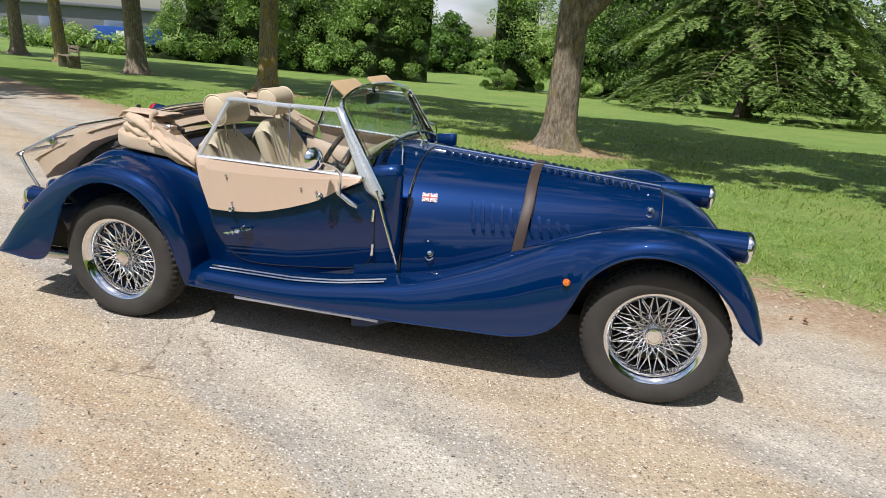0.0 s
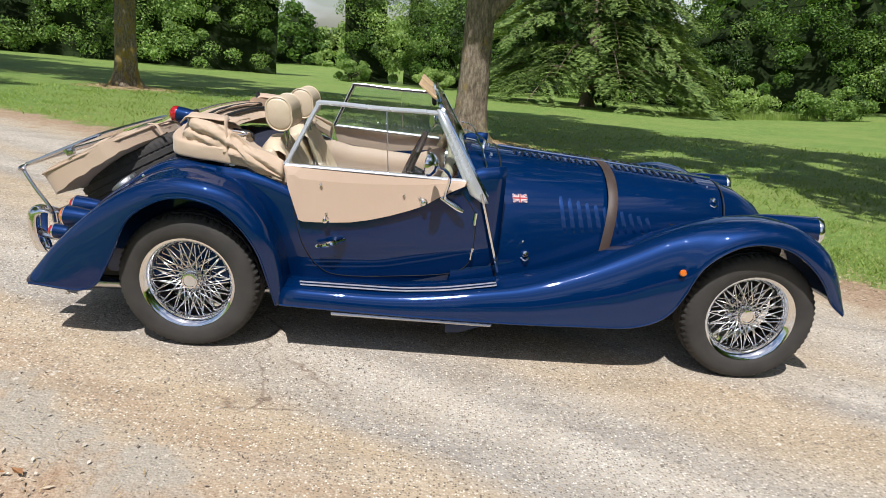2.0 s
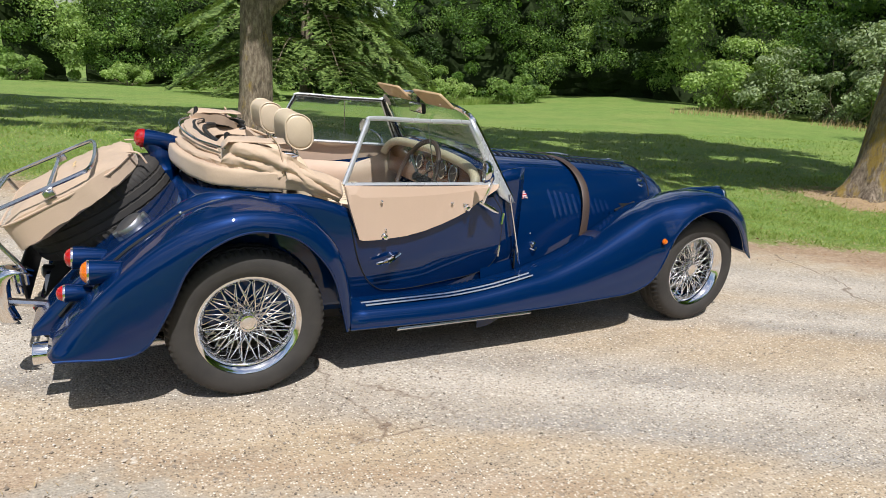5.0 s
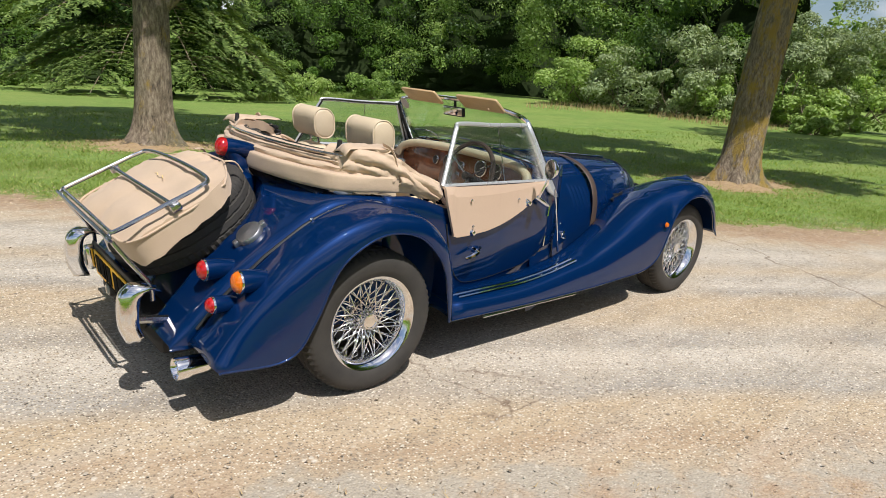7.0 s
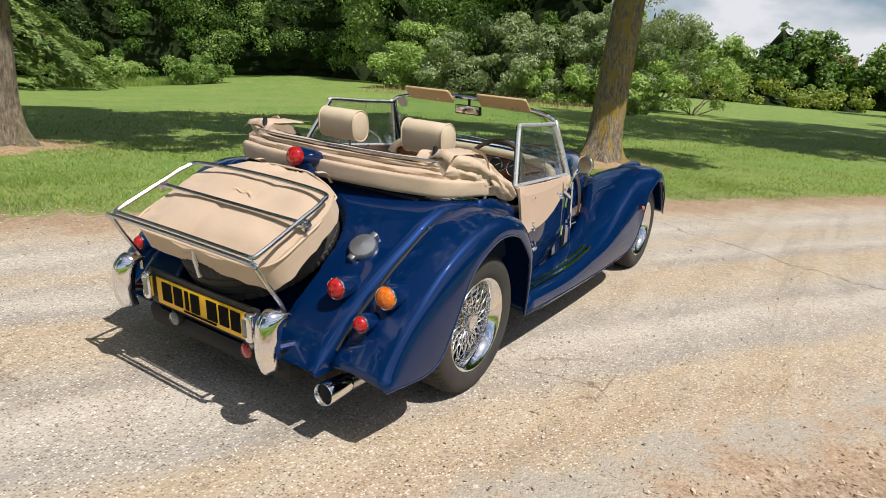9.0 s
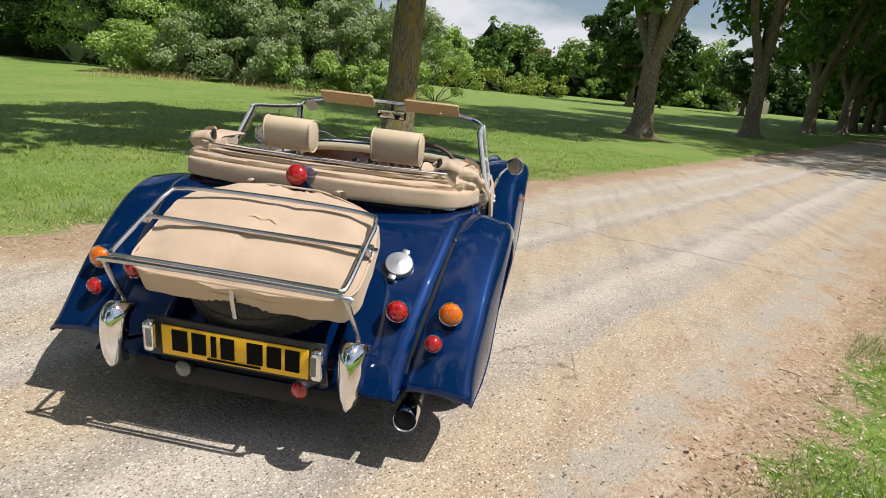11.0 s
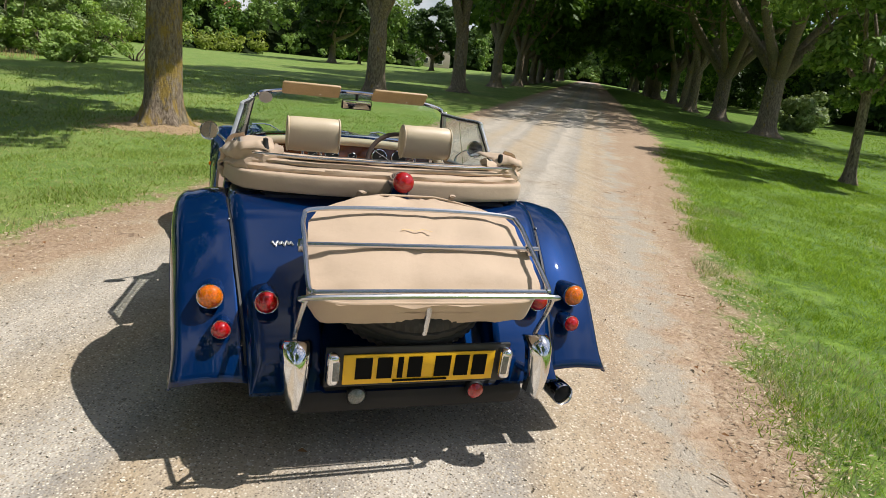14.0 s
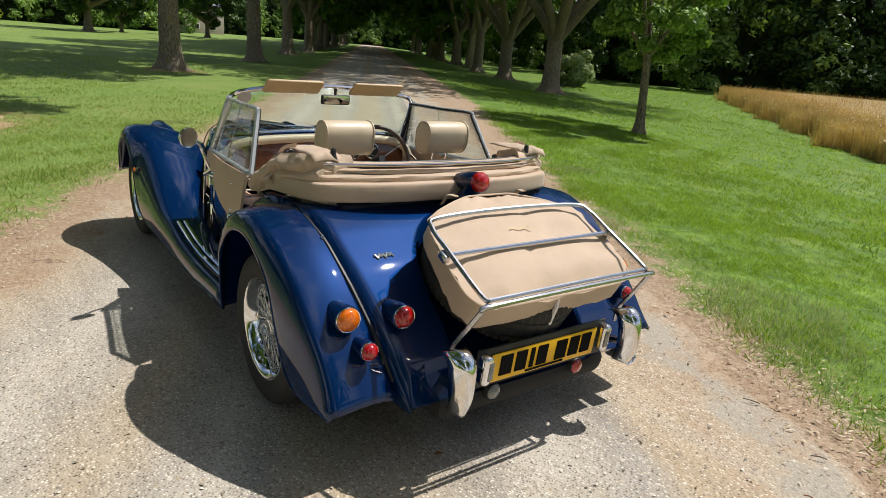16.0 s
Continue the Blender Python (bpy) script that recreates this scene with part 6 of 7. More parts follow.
build_tail()
for side in (-1, 1):
    tub_side(side)
    door_panel(side)
build_front()
build_wings()
build_wheels()
build_rear_fittings()
build_bag()
build_screens()
build_hood()
build_cockpit()


# ---- trees, woods and distance ----
def leaves(rng, pos, nor, size, aspect=1.5):
    """One four-cornered leaf at each place, facing roughly along nor."""
    n = len(pos)
    nor = nor + rng.normal(0, 0.55, (n, 3))
    nor /= np.linalg.norm(nor, axis=1)[:, None] + 1e-9
    a = np.cross(nor, rng.normal(0, 1, (n, 3)))
    a /= np.linalg.norm(a, axis=1)[:, None] + 1e-9
    b = np.cross(nor, a)
    s = (size * rng.uniform(0.6, 1.35, n))[:, None]
    a, b = a * s * aspect, b * s
    p = np.empty((n, 4, 3))
    p[:, 0], p[:, 1], p[:, 2], p[:, 3] = pos - a, pos - b * 0.75 - a * 0.1, pos + a, pos + b * 0.75 - a * 0.1
    return p.reshape(-1, 3)


def clump_leaves(rng, centres, radii, per, size, flat=0.75):
    """Leaves scattered over the shells of many clumps."""
    c = np.repeat(centres, per, 0)
    r = np.repeat(radii, per)
    d = rng.normal(0, 1, (len(c), 3))
    d /= np.linalg.norm(d, axis=1)[:, None]
    d[:, 2] = np.where((d[:, 2] < -0.35) & (rng.uniform(0, 1, len(c)) < 0.6), -d[:, 2], d[:, 2])
    rad = rng.uniform(0.35, 1.05, len(c)) ** 0.6
    pos = c + d * (r * rad)[:, None] * np.array([1, 1, flat])
    return leaves(rng, pos, d + np.array([0, 0, 0.35]), size)


def crown_centres(rng, n, centre, radii, lumps=0.25):
    """Clump centres through the outer part of an uneven crown."""
    d = rng.normal(0, 1, (n, 3))
    d /= np.linalg.norm(d, axis=1)[:, None]
    k = 1 + lumps * np.sin(d[:, 0] * 4.3 + 1) * np.sin(d[:, 1] * 3.7 + d[:, 2] * 5)
    return np.array(centre) + d * (np.array(radii) * (rng.uniform(0.45, 1.0, n) ** 0.5 * k)[:, None])


def leaf_object(name, pts, material, parent=None, label=""):
    me = tri_object(name, pts, material, "", "", 4)
    ob = new(name, me)
    if parent:
        ob.parent = parent
    if label:
        tagged(ob, label)
    return ob


def limb(rng, start, end, r0, r1, bend=0.12, n=9):
    start, end = Vector(start), Vector(end)
    ln = (end - start).length
    o = Vector(rng.normal(0, bend * ln, 3))
    mid = (start + end) / 2 + Vector((o.x, o.y, abs(o.z) * 0.6 - 0.11 * ln))
    pts = spline([start, mid, end], n // 2)
    rr = [r0 + (r1 - r0) * i / (len(pts) - 1) for i in range(len(pts))]
    return tube(pts, rr, 9)


def join(shapes):
    V, F = [], []
    for v, f in shapes:
        o = len(V)
        V += list(v)
        F += [tuple(i + o for i in q) for q in f]
    return V, F


def trunk_shape(rng, r, height, lean=(0.0, 0.0), flare=1.7, n=26, segs=24):
    """A tapered bole with buttressed root flare."""
    verts, faces = [], []
    ph = rng.uniform(0, 6, 3)
    for i in range(n):
        q = i / (n - 1)
        z = height * q ** 1.6 - 0.15
        rr = r * (1 - 0.22 * q) * (1 + (flare - 1) * math.exp(-max(z, 0) / 0.2))
        for k in range(segs):
            a = 2 * math.pi * k / segs
            butt = 1 + 0.24 * math.sin(5 * a + ph[0] + 0.6 * math.sin(2 * a)) * math.exp(-max(z, 0) / 0.3) + 0.035 * math.sin(3 * a + ph[1] + z * 0.8) + 0.03 * math.sin(7 * a + ph[2] - z)
            verts.append(Vector((lean[0] * z + rr * butt * math.cos(a), lean[1] * z + rr * butt * math.sin(a), z)))
    for i in range(n - 1):
        for k in range(segs):
            l = (k + 1) % segs
            faces.append((i * segs + k, i * segs + l, (i + 1) * segs + l, (i + 1) * segs + k))
    return verts, faces


def broadleaf(seed, name, label, r, fork, height, spread, clumps, per, size, mat, lean=(0, 0), crown_low=4.0, limbs=6, bark=None, forks=()):
    """A broadleaved tree: bole, forking limbs and an uneven leafy crown."""
    rng = np.random.default_rng(seed)
    t = thing(name, label, "tree")
    top = Vector((lean[0] * fork, lean[1] * fork, fork))
    shapes = [trunk_shape(rng, r, fork + 0.3, lean)]
    ends = []
    for k in range(limbs):
        a = 2 * math.pi * (k + rng.uniform(-0.25, 0.25)) / limbs
        rad = spread * rng.uniform(0.35, 0.75)
        e = Vector((top.x + rad * math.cos(a), top.y + rad * math.sin(a), crown_low + (height - crown_low) * rng.uniform(0.35, 0.85)))
        shapes.append(limb(rng, top - Vector((0, 0, 0.35)), e, r * rng.uniform(0.46, 0.68), r * 0.10, 0.09))
        ends.append(e)
        for _ in range(3):
            st = (top - Vector((0, 0, 0.35))).lerp(e, rng.uniform(0.35, 0.8))
            e2 = st + Vector((rng.normal(0, spread * 0.35), rng.normal(0, spread * 0.35), rng.uniform(-0.6, 2.0)))
            shapes.append(limb(rng, st, e2, r * 0.16, r * 0.04, 0.12))
            ends.append(e2)
    for dx, dy, dz in forks:
        shapes.append(limb(rng, top - Vector((0, 0, 0.45)), top + Vector((dx, dy, dz)), r * 0.50, r * 0.2, 0.03))
        ends.append(top + Vector((dx, dy, dz)))
    part("trunk", join(shapes), bark or BARK, t, angle=60)
    cz = (crown_low + height) / 2
    cc = crown_centres(rng, clumps, (top.x, top.y, cz), (spread, spread, (height - crown_low) / 2))
    cc = np.concatenate([cc, np.array([tuple(e) for e in ends])])
    rad = rng.uniform(0.5, 1.15, len(cc)) * spread * 0.2
    leaf_object("crown", clump_leaves(rng, cc, rad, per, size), mat, t)
    return t


def set_tree(t, x, y, turn=0, k=1.0):
    t.matrix_basis = pose(x, y, float(ground_z(x, y)), 0, 0, turn) @ Matrix.Scale(k, 4)
    return t


def put_copy(t, x, y, turn, k=1.0):
    c = copy_thing(t, pose(x, y, float(ground_z(x, y)), 0, 0, turn))
    c.scale = (k, k, k)
    return c


AVENUE = "mature lime tree of the avenue with lichen-stained bark"


def build_avenue():
    a = broadleaf(11, "avenue_tree", AVENUE, 0.285, 2.35, 16.0, 5.6, 130, 120, 0.145, LEAF_LIME, (0.012, 0.0), 4.6, 3, None, ((1.9, -1.3, 2.3), (-1.0, 0.5, 3.0)))
    set_tree(a, 1.62, 7.36, 20)
    tagged(a, group="trees along the drive")
    b = broadleaf(12, "avenue_tree", "mature lime tree with grey bark and bright yellow lichen", 0.30, 4.4, 14.0, 4.7, 95, 170, 0.12, LEAF_LIME, (0.045, -0.02), 5.2, 6, BARK_LICHEN)
    set_tree(b, 8.8, 1.85, 0)
    tagged(b, group="trees along the drive")
    c = broadleaf(13, "avenue_tree", "mature lime tree forking above a clean bole", 0.37, 2.9, 17.0, 6.4, 150, 115, 0.13, LEAF_LIME, (0.01, 0.02), 5.4, 6)
    set_tree(c, 21.0, -4.0, 60)
    tagged(c, group="trees along the drive")
    # the row beside the lawn, behind and ahead
    for src, x, y, turn, k in ((b, -7.0, 13.8, 70, 0.95), (c, -14.5, 18.0, 130, 1.0), (b, -21.5, 22.0, 200, 0.95), (c, -29, 27.0, 260, 1.0)):
        put_copy(src, x, y, turn, k)
    far = broadleaf(14, "avenue_tree", "mature lime tree forking above a clean bole", 0.45, 2.8, 18.0, 7.0, 120, 55, 0.34, LEAF_LIME, (0.0, 0.02), 3.2, 5)
    set_tree(far, *at(66, 6.2), 20)
    tagged(far, group="trees along the drive")
    for i, s in enumerate((31.2, 46.5, 56.5, 76, 86, 98, 112, 128, 146)):
        x, y = at(s, 6.0 + 0.3 * math.sin(i * 2.3))
        put_copy(c if s < 60 else far, x, y, 47 * i, 1.06 + 0.06 * math.sin(i * 1.7))
    # the row on the far side of the drive
    wide = broadleaf(15, "avenue_tree", "great spreading lime tree shading the drive", 0.50, 3.0, 19.0, 11.0, 330, 118, 0.122, LEAF_LIME, (0.0, 0.0), 6.2, 8)
    set_tree(wide, *at(31.4, -9.3), 20)
    tagged(wide, group="trees along the drive")
    for i, s in enumerate((43.2, 53, 62, 72, 83, 95, 109, 125, 143)):
        x, y = at(s, -9.2 + 0.4 * math.sin(i * 1.9))
        put_copy(wide if i == 0 else c if i < 3 else far, x, y, 81 * i + 30, 1.0 if i == 0 else 1.2 + 0.07 * math.sin(i * 2.9))
    x, y = at(-14.5, -6.6)
    put_copy(c, x, y, 10, 1.0)
    # pale worn soil round the boles
    rng = np.random.default_rng(5)
    for x, y, r in ((1.62, 7.36, 1.2), (8.8, 1.85, 1.25), (21.0, -4.0, 1.1), (-7.0, 13.8, 1.2)):
        bm = bmesh.new()
        vs = []
        for k in range(40):
            w = 2 * math.pi * k / 40
            rr = r * (1 + 0.20 * math.sin(3 * w + x) + 0.12 * math.sin(7 * w + y) + rng.uniform(-0.08, 0.08))
            px, py = x + rr * math.cos(w), y + 0.8 * rr * math.sin(w)
            vs.append(bm.verts.new((px, py, float(ground_z(px, py)) - 0.035)))
        c0 = bm.verts.new((x, y, float(ground_z(x, y)) + 0.11))
        for k in range(40):
            bm.faces.new((vs[k], vs[(k + 1) % 40], c0))
        tagged(part("bare_soil", bm, SOIL, None, angle=0), "bare dry soil and needles round a tree bole", "soil", kind="structure")
    rings = []
    for x, y, r in ((1.62, 7.36, 1.25), (8.8, 1.85, 1.35), (21.0, -4.0, 1.2), (-7.0, 13.8, 1.2)):
        rr, w = r * np.sqrt(rng.uniform(0.05, 1.25, 2600)), rng.uniform(0, 2 * np.pi, 2600)
        px, py = x + rr * np.cos(w), y + 0.85 * rr * np.sin(w)
        b = blades(rng, px, py, 0.018, 0.007, 4.0)
        b[:, 2] += np.repeat(0.11 * np.maximum(0, 1 - rr / r), 3) + 0.006
        rings.append(b)
    tri_object("straw_litter", np.concatenate(rings), STRAW, "dry straw and needles fallen round the tree boles", "litter")
    # sapling on the verge
    sp = broadleaf(21, "young_tree", "slim young tree with a light leafy crown on the verge", 0.12, 2.3, 5.8, 2.3, 60, 300, 0.052, LEAF_WOOD, (0.05, 0.03), 2.0, 7)
    set_tree(sp, 8.4, -12.6, 0)


SOIL = plain("bare_soil", (0.50, 0.36, 0.21), 0.9, 0.0, (0.30, 0.20, 0.11), 9, 0.8, 45, grain=0.6)


def wood_edge(name, label, pts, height, depth, mats, seed, density=26, size=0.16, base=0.0, bump=2.6, split=7.5):
    """A belt of woodland along a line on the ground: a ragged wall of leafy clumps."""
    rng = np.random.default_rng(seed)
    t = thing(name, label, "woodland", "stuff")
    seg = [(Vector((*a, 0)), Vector((*b, 0))) for a, b in zip(pts, pts[1:])]
    lens = [(b - a).length for a, b in seg]
    total = sum(lens)
    n = int(total * height * 0.75)
    acc = np.cumsum([0] + lens)
    q = rng.uniform(0, total, n)
    idx = np.clip(np.searchsorted(acc, q) - 1, 0, len(seg) - 1)
    f = (q - acc[idx]) / np.array(lens)[idx]
    ax = np.array([(a.x, a.y) for a, b in seg])[idx]
    bx = np.array([(b.x, b.y) for a, b in seg])[idx]
    xy = ax + (bx - ax) * f[:, None]
    tang = bx - ax
    tang /= np.linalg.norm(tang, axis=1)[:, None]
    back = np.stack([-tang[:, 1], tang[:, 0]], 1)
    back *= np.sign((back * xy).sum(1))[:, None]
    h = rng.uniform(0, 1, n) ** 0.85
    ht = height * (0.82 + 0.18 * np.sin(q * 0.35 + seed) + 0.10 * np.sin(q * 0.9 + 2 * seed))
    # lower clumps stand forward, the upper ones lean back
    off = depth * (h ** 1.1) * rng.uniform(0.6, 1.3, n) + bump * np.sin(q * 0.45 + seed) * np.sin(h * 3 + q * 0.21)
    xy = xy + back * off[:, None]
    z = ground_z(xy[:, 0], xy[:, 1]) + base + 0.3 + h * ht
    cc = np.stack([xy[:, 0], xy[:, 1], z], 1)
    rad = rng.uniform(0.6, 1.5, n) * (0.75 + 0.45 * h)
    kind = (np.sin(q * 0.55 + seed * 3) + np.sin(q * 0.23 + 1.7 * seed) * 1.2 + rng.normal(0, 0.5, n) + 1.6) / 3.2 * len(mats)
    kind = np.clip(kind.astype(int), 0, len(mats) - 1)
    for k, mt in enumerate(mats):
        sel = kind == k
        if sel.any():
            low = sel & (h * ht < split)
            high = sel & ~low
            pts = [clump_leaves(rng, cc[g], rad[g], max(6, int(d)), z, 0.85) for g, d, z in ((low, density * 1.7, size * 0.62), (high, density * 0.30, size * 1.5)) if g.any()]
            leaf_object("foliage", np.concatenate(pts), mt, t)
    # dark sheet behind the clumps, standing in for the shade inside the wood
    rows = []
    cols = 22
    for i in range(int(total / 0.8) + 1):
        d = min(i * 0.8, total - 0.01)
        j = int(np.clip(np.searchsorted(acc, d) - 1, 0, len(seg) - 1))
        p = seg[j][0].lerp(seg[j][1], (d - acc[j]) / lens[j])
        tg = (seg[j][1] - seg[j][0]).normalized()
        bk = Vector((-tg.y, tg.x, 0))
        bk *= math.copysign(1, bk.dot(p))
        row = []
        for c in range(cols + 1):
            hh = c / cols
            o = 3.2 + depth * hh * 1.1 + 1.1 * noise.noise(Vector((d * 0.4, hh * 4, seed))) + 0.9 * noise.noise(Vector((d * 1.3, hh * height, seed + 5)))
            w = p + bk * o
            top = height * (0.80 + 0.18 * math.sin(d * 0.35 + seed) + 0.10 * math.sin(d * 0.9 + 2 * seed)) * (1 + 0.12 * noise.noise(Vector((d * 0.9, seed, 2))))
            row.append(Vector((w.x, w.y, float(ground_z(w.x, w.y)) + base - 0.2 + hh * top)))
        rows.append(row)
    part("inner_shade", sheet(rows), WOOD_SHADE, t, smooth=False)
    return t


def cedar(x, y, height, reach, seed):
    """A broad conifer: tiers of long boughs carrying flat sprays that droop at their tips, dark within."""
    rng = np.random.default_rng(seed)
    t = thing("cedar", "broad dark green conifer with long drooping boughs", "tree")
    shapes, boughs, leaf = [trunk_shape(rng, 0.38, height * 0.98, (0, 0), 1.5, 14, 12)], [], []
    tiers = 9
    for i in range(tiers):
        q = i / (tiers - 1)
        z0 = 1.75 + (height - 2.4) * q ** 1.05
        n = 9 if q < 0.5 else 7
        for k in range(n):
            a = 2 * math.pi * (k + rng.uniform(-0.3, 0.3)) / n + i * 1.9
            r = reach * (1 - q) ** 0.7 * rng.uniform(0.75, 1.12) + 0.5
            d = Vector((math.cos(a), math.sin(a), 0))
            p0 = Vector((0, 0, z0 + rng.uniform(-0.15, 0.15)))
            p1 = p0 + d * r * 0.55 + Vector((0, 0, 0.07 * r))
            p2 = p0 + d * r + Vector((0, 0, -0.18 * r))
            p2.z = max(p2.z, 0.25)
            pts = spline([p0, p1, p2], 9)
            boughs.append(tube(pts, [0.06 * (1 - j / (len(pts) - 1)) + 0.012 for j in range(len(pts))], 5))
            side, along = np.array((-d.y, d.x, 0.0)), np.array((d.x, d.y, 0.0))
            fine = q < 0.55
            for f in np.linspace(0.45, 1.0, int(5 + 2.2 * r)):
                base = np.array(tuple(pts[min(len(pts) - 1, int(f * (len(pts) - 1) + 0.5))]))
                for sg in (-1, 1):
                    # a flat fan of needles whose edge hangs down
                    ln = (0.14 + 0.26 * (1.1 - f)) * r * rng.uniform(0.7, 1.15) + 0.15
                    way = side * sg * rng.uniform(0.7, 1.1) + along * rng.uniform(0.45, 0.9)
                    m = int((24 if fine else 9) * ln) + 8
                    g = rng.uniform(0, 1, m) ** 0.7
                    pos = base + way * (g * ln)[:, None]
                    pos[:, 2] -= g ** 2.5 * (0.30 * ln + 0.14)
                    pos += rng.normal(0, 1, (m, 3)) * np.array((0.06, 0.06, 0.015))
                    tilt = (way / np.linalg.norm(way))[None, :] * (g ** 2 * 1.6)[:, None]
                    leaf.append(leaves(rng, pos, (np.array((0, 0, 2.4)) + tilt) * 1.3, 0.058 if fine else 0.10, 2.4))
    part("trunk", join(shapes), BARK, t, angle=60)
    for shape in boughs:
        part("bough", shape, BARK, t, angle=60)
    leaf_object("foliage", np.concatenate(leaf), LEAF_CEDAR, t)
    # dark clumps in the core put the crown's inner shade into the leaf colour
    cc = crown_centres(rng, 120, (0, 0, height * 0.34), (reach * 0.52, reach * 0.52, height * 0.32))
    leaf_object("inner_shade_foliage", clump_leaves(rng, cc, rng.uniform(0.5, 0.9, len(cc)), 60, 0.12), LEAF_DARK, t)
    return set_tree(t, x, y)


def shrub(seed, name, label, x, y, rx, rz, mat, per=230, clumps=26, size=0.055, cat="shrub"):
    rng = np.random.default_rng(seed)
    t = thing(name, label, cat)
    cc = crown_centres(rng, clumps, (0, 0, rz * 0.9), (rx, rx, rz))
    cc[:, 2] = np.maximum(cc[:, 2], 0.15)
    leaf_object("foliage", clump_leaves(rng, cc, rng.uniform(0.18, 0.36, len(cc)) * rx, per, size), mat, t)
    stems = [limb(rng, (rng.normal(0, 0.08), rng.normal(0, 0.08), -0.05), tuple(c), 0.035, 0.008) for c in cc[:7]]
    part("stem", join(stems), BARK, t, angle=60)
    return set_tree(t, x, y)


def tall_grass(name, label, x, y, rx, ry, n, h, mat, seed):
    rng = np.random.default_rng(seed)
    r, a = np.sqrt(rng.uniform(0, 1, n)), rng.uniform(0, 2 * np.pi, n)
    px, py = x + rx * r * np.cos(a), y + ry * r * np.sin(a)
    tri_object(name, blades(rng, px, py, h, 0.012, 0.5), mat, label, "grass")


def build_background():
    mixed = [LEAF_LIME, LEAF_WOOD, LEAF_LIME, LEAF_DARK, LEAF_WOOD, LEAF_BRIGHT]
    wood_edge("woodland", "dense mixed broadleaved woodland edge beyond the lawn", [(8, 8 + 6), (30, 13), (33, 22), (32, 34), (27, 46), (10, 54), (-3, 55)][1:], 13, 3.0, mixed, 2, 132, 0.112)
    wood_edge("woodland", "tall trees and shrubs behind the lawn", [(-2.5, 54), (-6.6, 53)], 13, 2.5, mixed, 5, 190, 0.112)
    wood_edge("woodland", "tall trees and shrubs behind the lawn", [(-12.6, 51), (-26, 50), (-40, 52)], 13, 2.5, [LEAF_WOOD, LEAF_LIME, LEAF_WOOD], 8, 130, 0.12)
    cedar(10.5, 37.0, 15, 7.4, 4)
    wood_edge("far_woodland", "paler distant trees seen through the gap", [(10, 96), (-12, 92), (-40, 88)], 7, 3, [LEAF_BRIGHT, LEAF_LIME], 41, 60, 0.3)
    # low growth along the foot of the wood
    for k, (x, y, r, z, mt) in enumerate(((24, 34, 1.7, 1.0, LEAF_WOOD), (21, 37.5, 1.6, 0.9, LEAF_BRIGHT), (19, 41, 1.4, 0.8, LEAF_WOOD), (28.5, 21.5, 1.9, 1.3, LEAF_BRIGHT), (29.5, 18.0, 2.1, 1.6, LEAF_WILLOW), (29.5, 14.8, 1.9, 1.5, LEAF_WILLOW),
                                          (30.0, 12.0, 1.8, 1.2, LEAF_BRIGHT), (31.5, 9.0, 1.6, 1.0, LEAF_BRIGHT), (-6, 50.5, 1.5, 0.9, LEAF_WOOD), (1, 52, 1.6, 0.8, LEAF_BRIGHT), (5.5, 50, 1.5, 0.8, LEAF_WOOD), (27, 7.2, 0.8, 0.55, LEAF_BRIGHT), (29.5, 20.5, 2.3, 2.0, LEAF_BRIGHT), (30.5, 16.3, 2.6, 2.4, LEAF_WILLOW), (31, 13.0, 2.2, 2.0, LEAF_WILLOW), (33.5, 5.8, 2.2, 1.7, LEAF_BRIGHT))):
        shrub(40 + k, "shrub", "leafy green shrub at the edge of the lawn", x, y, r, z, mt)
    # silver willows
    for k, (x, y, r, z) in enumerate(((32, 10.5, 2.0, 2.6), (34.5, 8.2, 2.4, 3.0))):
        t = shrub(60 + k, "willow", "silver-grey leafed willow tree", x, y, r, z, LEAF_WILLOW, 420, 46, 0.05, "tree")
    tall_grass("dry_grass", "tuft of tall dry reddish grass at the lawn edge", 26.0, 18.5, 2.8, 2.4, 420, 0.36, STRAW, 1)
    tall_grass("dry_grass", "tuft of tall dry reddish grass at the lawn edge", 27.0, 11.5, 2.2, 3.2, 420, 0.34, STRAW, 2)
    tall_grass("rough_grass", "rough uncut grass along the wood", 20, 36, 4.5, 2.0, 2500, 0.5, BLADE, 3)
    # far trees and a clipped hedge across the park
    wood_edge("far_woodland", "distant tree belt across the park", [(123, -33), (118, 0), (112, 24), (70, 34), (45, 24)], 11.5, 4, [LEAF_LIME, LEAF_WOOD, LEAF_WOOD, LEAF_BRIGHT], 12, 34, 0.36, split=30)
    wood_edge("far_hedge", "distant yellow-green clipped hedge", [(86, -2), (82, 18)], 2.6, 1.0, [LEAF_YELLOW, LEAF_YELLOW], 15, 60, 0.22, -0.2, 0.3)
    far = broadleaf(31, "park_tree", "spreading dark tree standing in the park", 0.32, 2.2, 9.5, 4.6, 70, 150, 0.17, LEAF_DARK, (0, 0), 1.9, 6)
    set_tree(far, 78, -9.5, 0, 1.35)
    put_copy(far, 88, -14.5, 120, 0.7)
    put_copy(far, 92, -26, 200, 1.0)
    # woods behind the avenue on the far side and beyond the corn, shade put into dark leaf colour
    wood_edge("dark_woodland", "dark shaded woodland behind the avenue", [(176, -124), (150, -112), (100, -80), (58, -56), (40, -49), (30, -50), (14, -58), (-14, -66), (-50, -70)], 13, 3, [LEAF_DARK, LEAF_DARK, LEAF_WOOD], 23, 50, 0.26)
    shrub(77, "shrub", "pale leafy bush under the avenue trees", 33, -36, 1.9, 1.2, LEAF_WILLOW, 200, 30, 0.09)
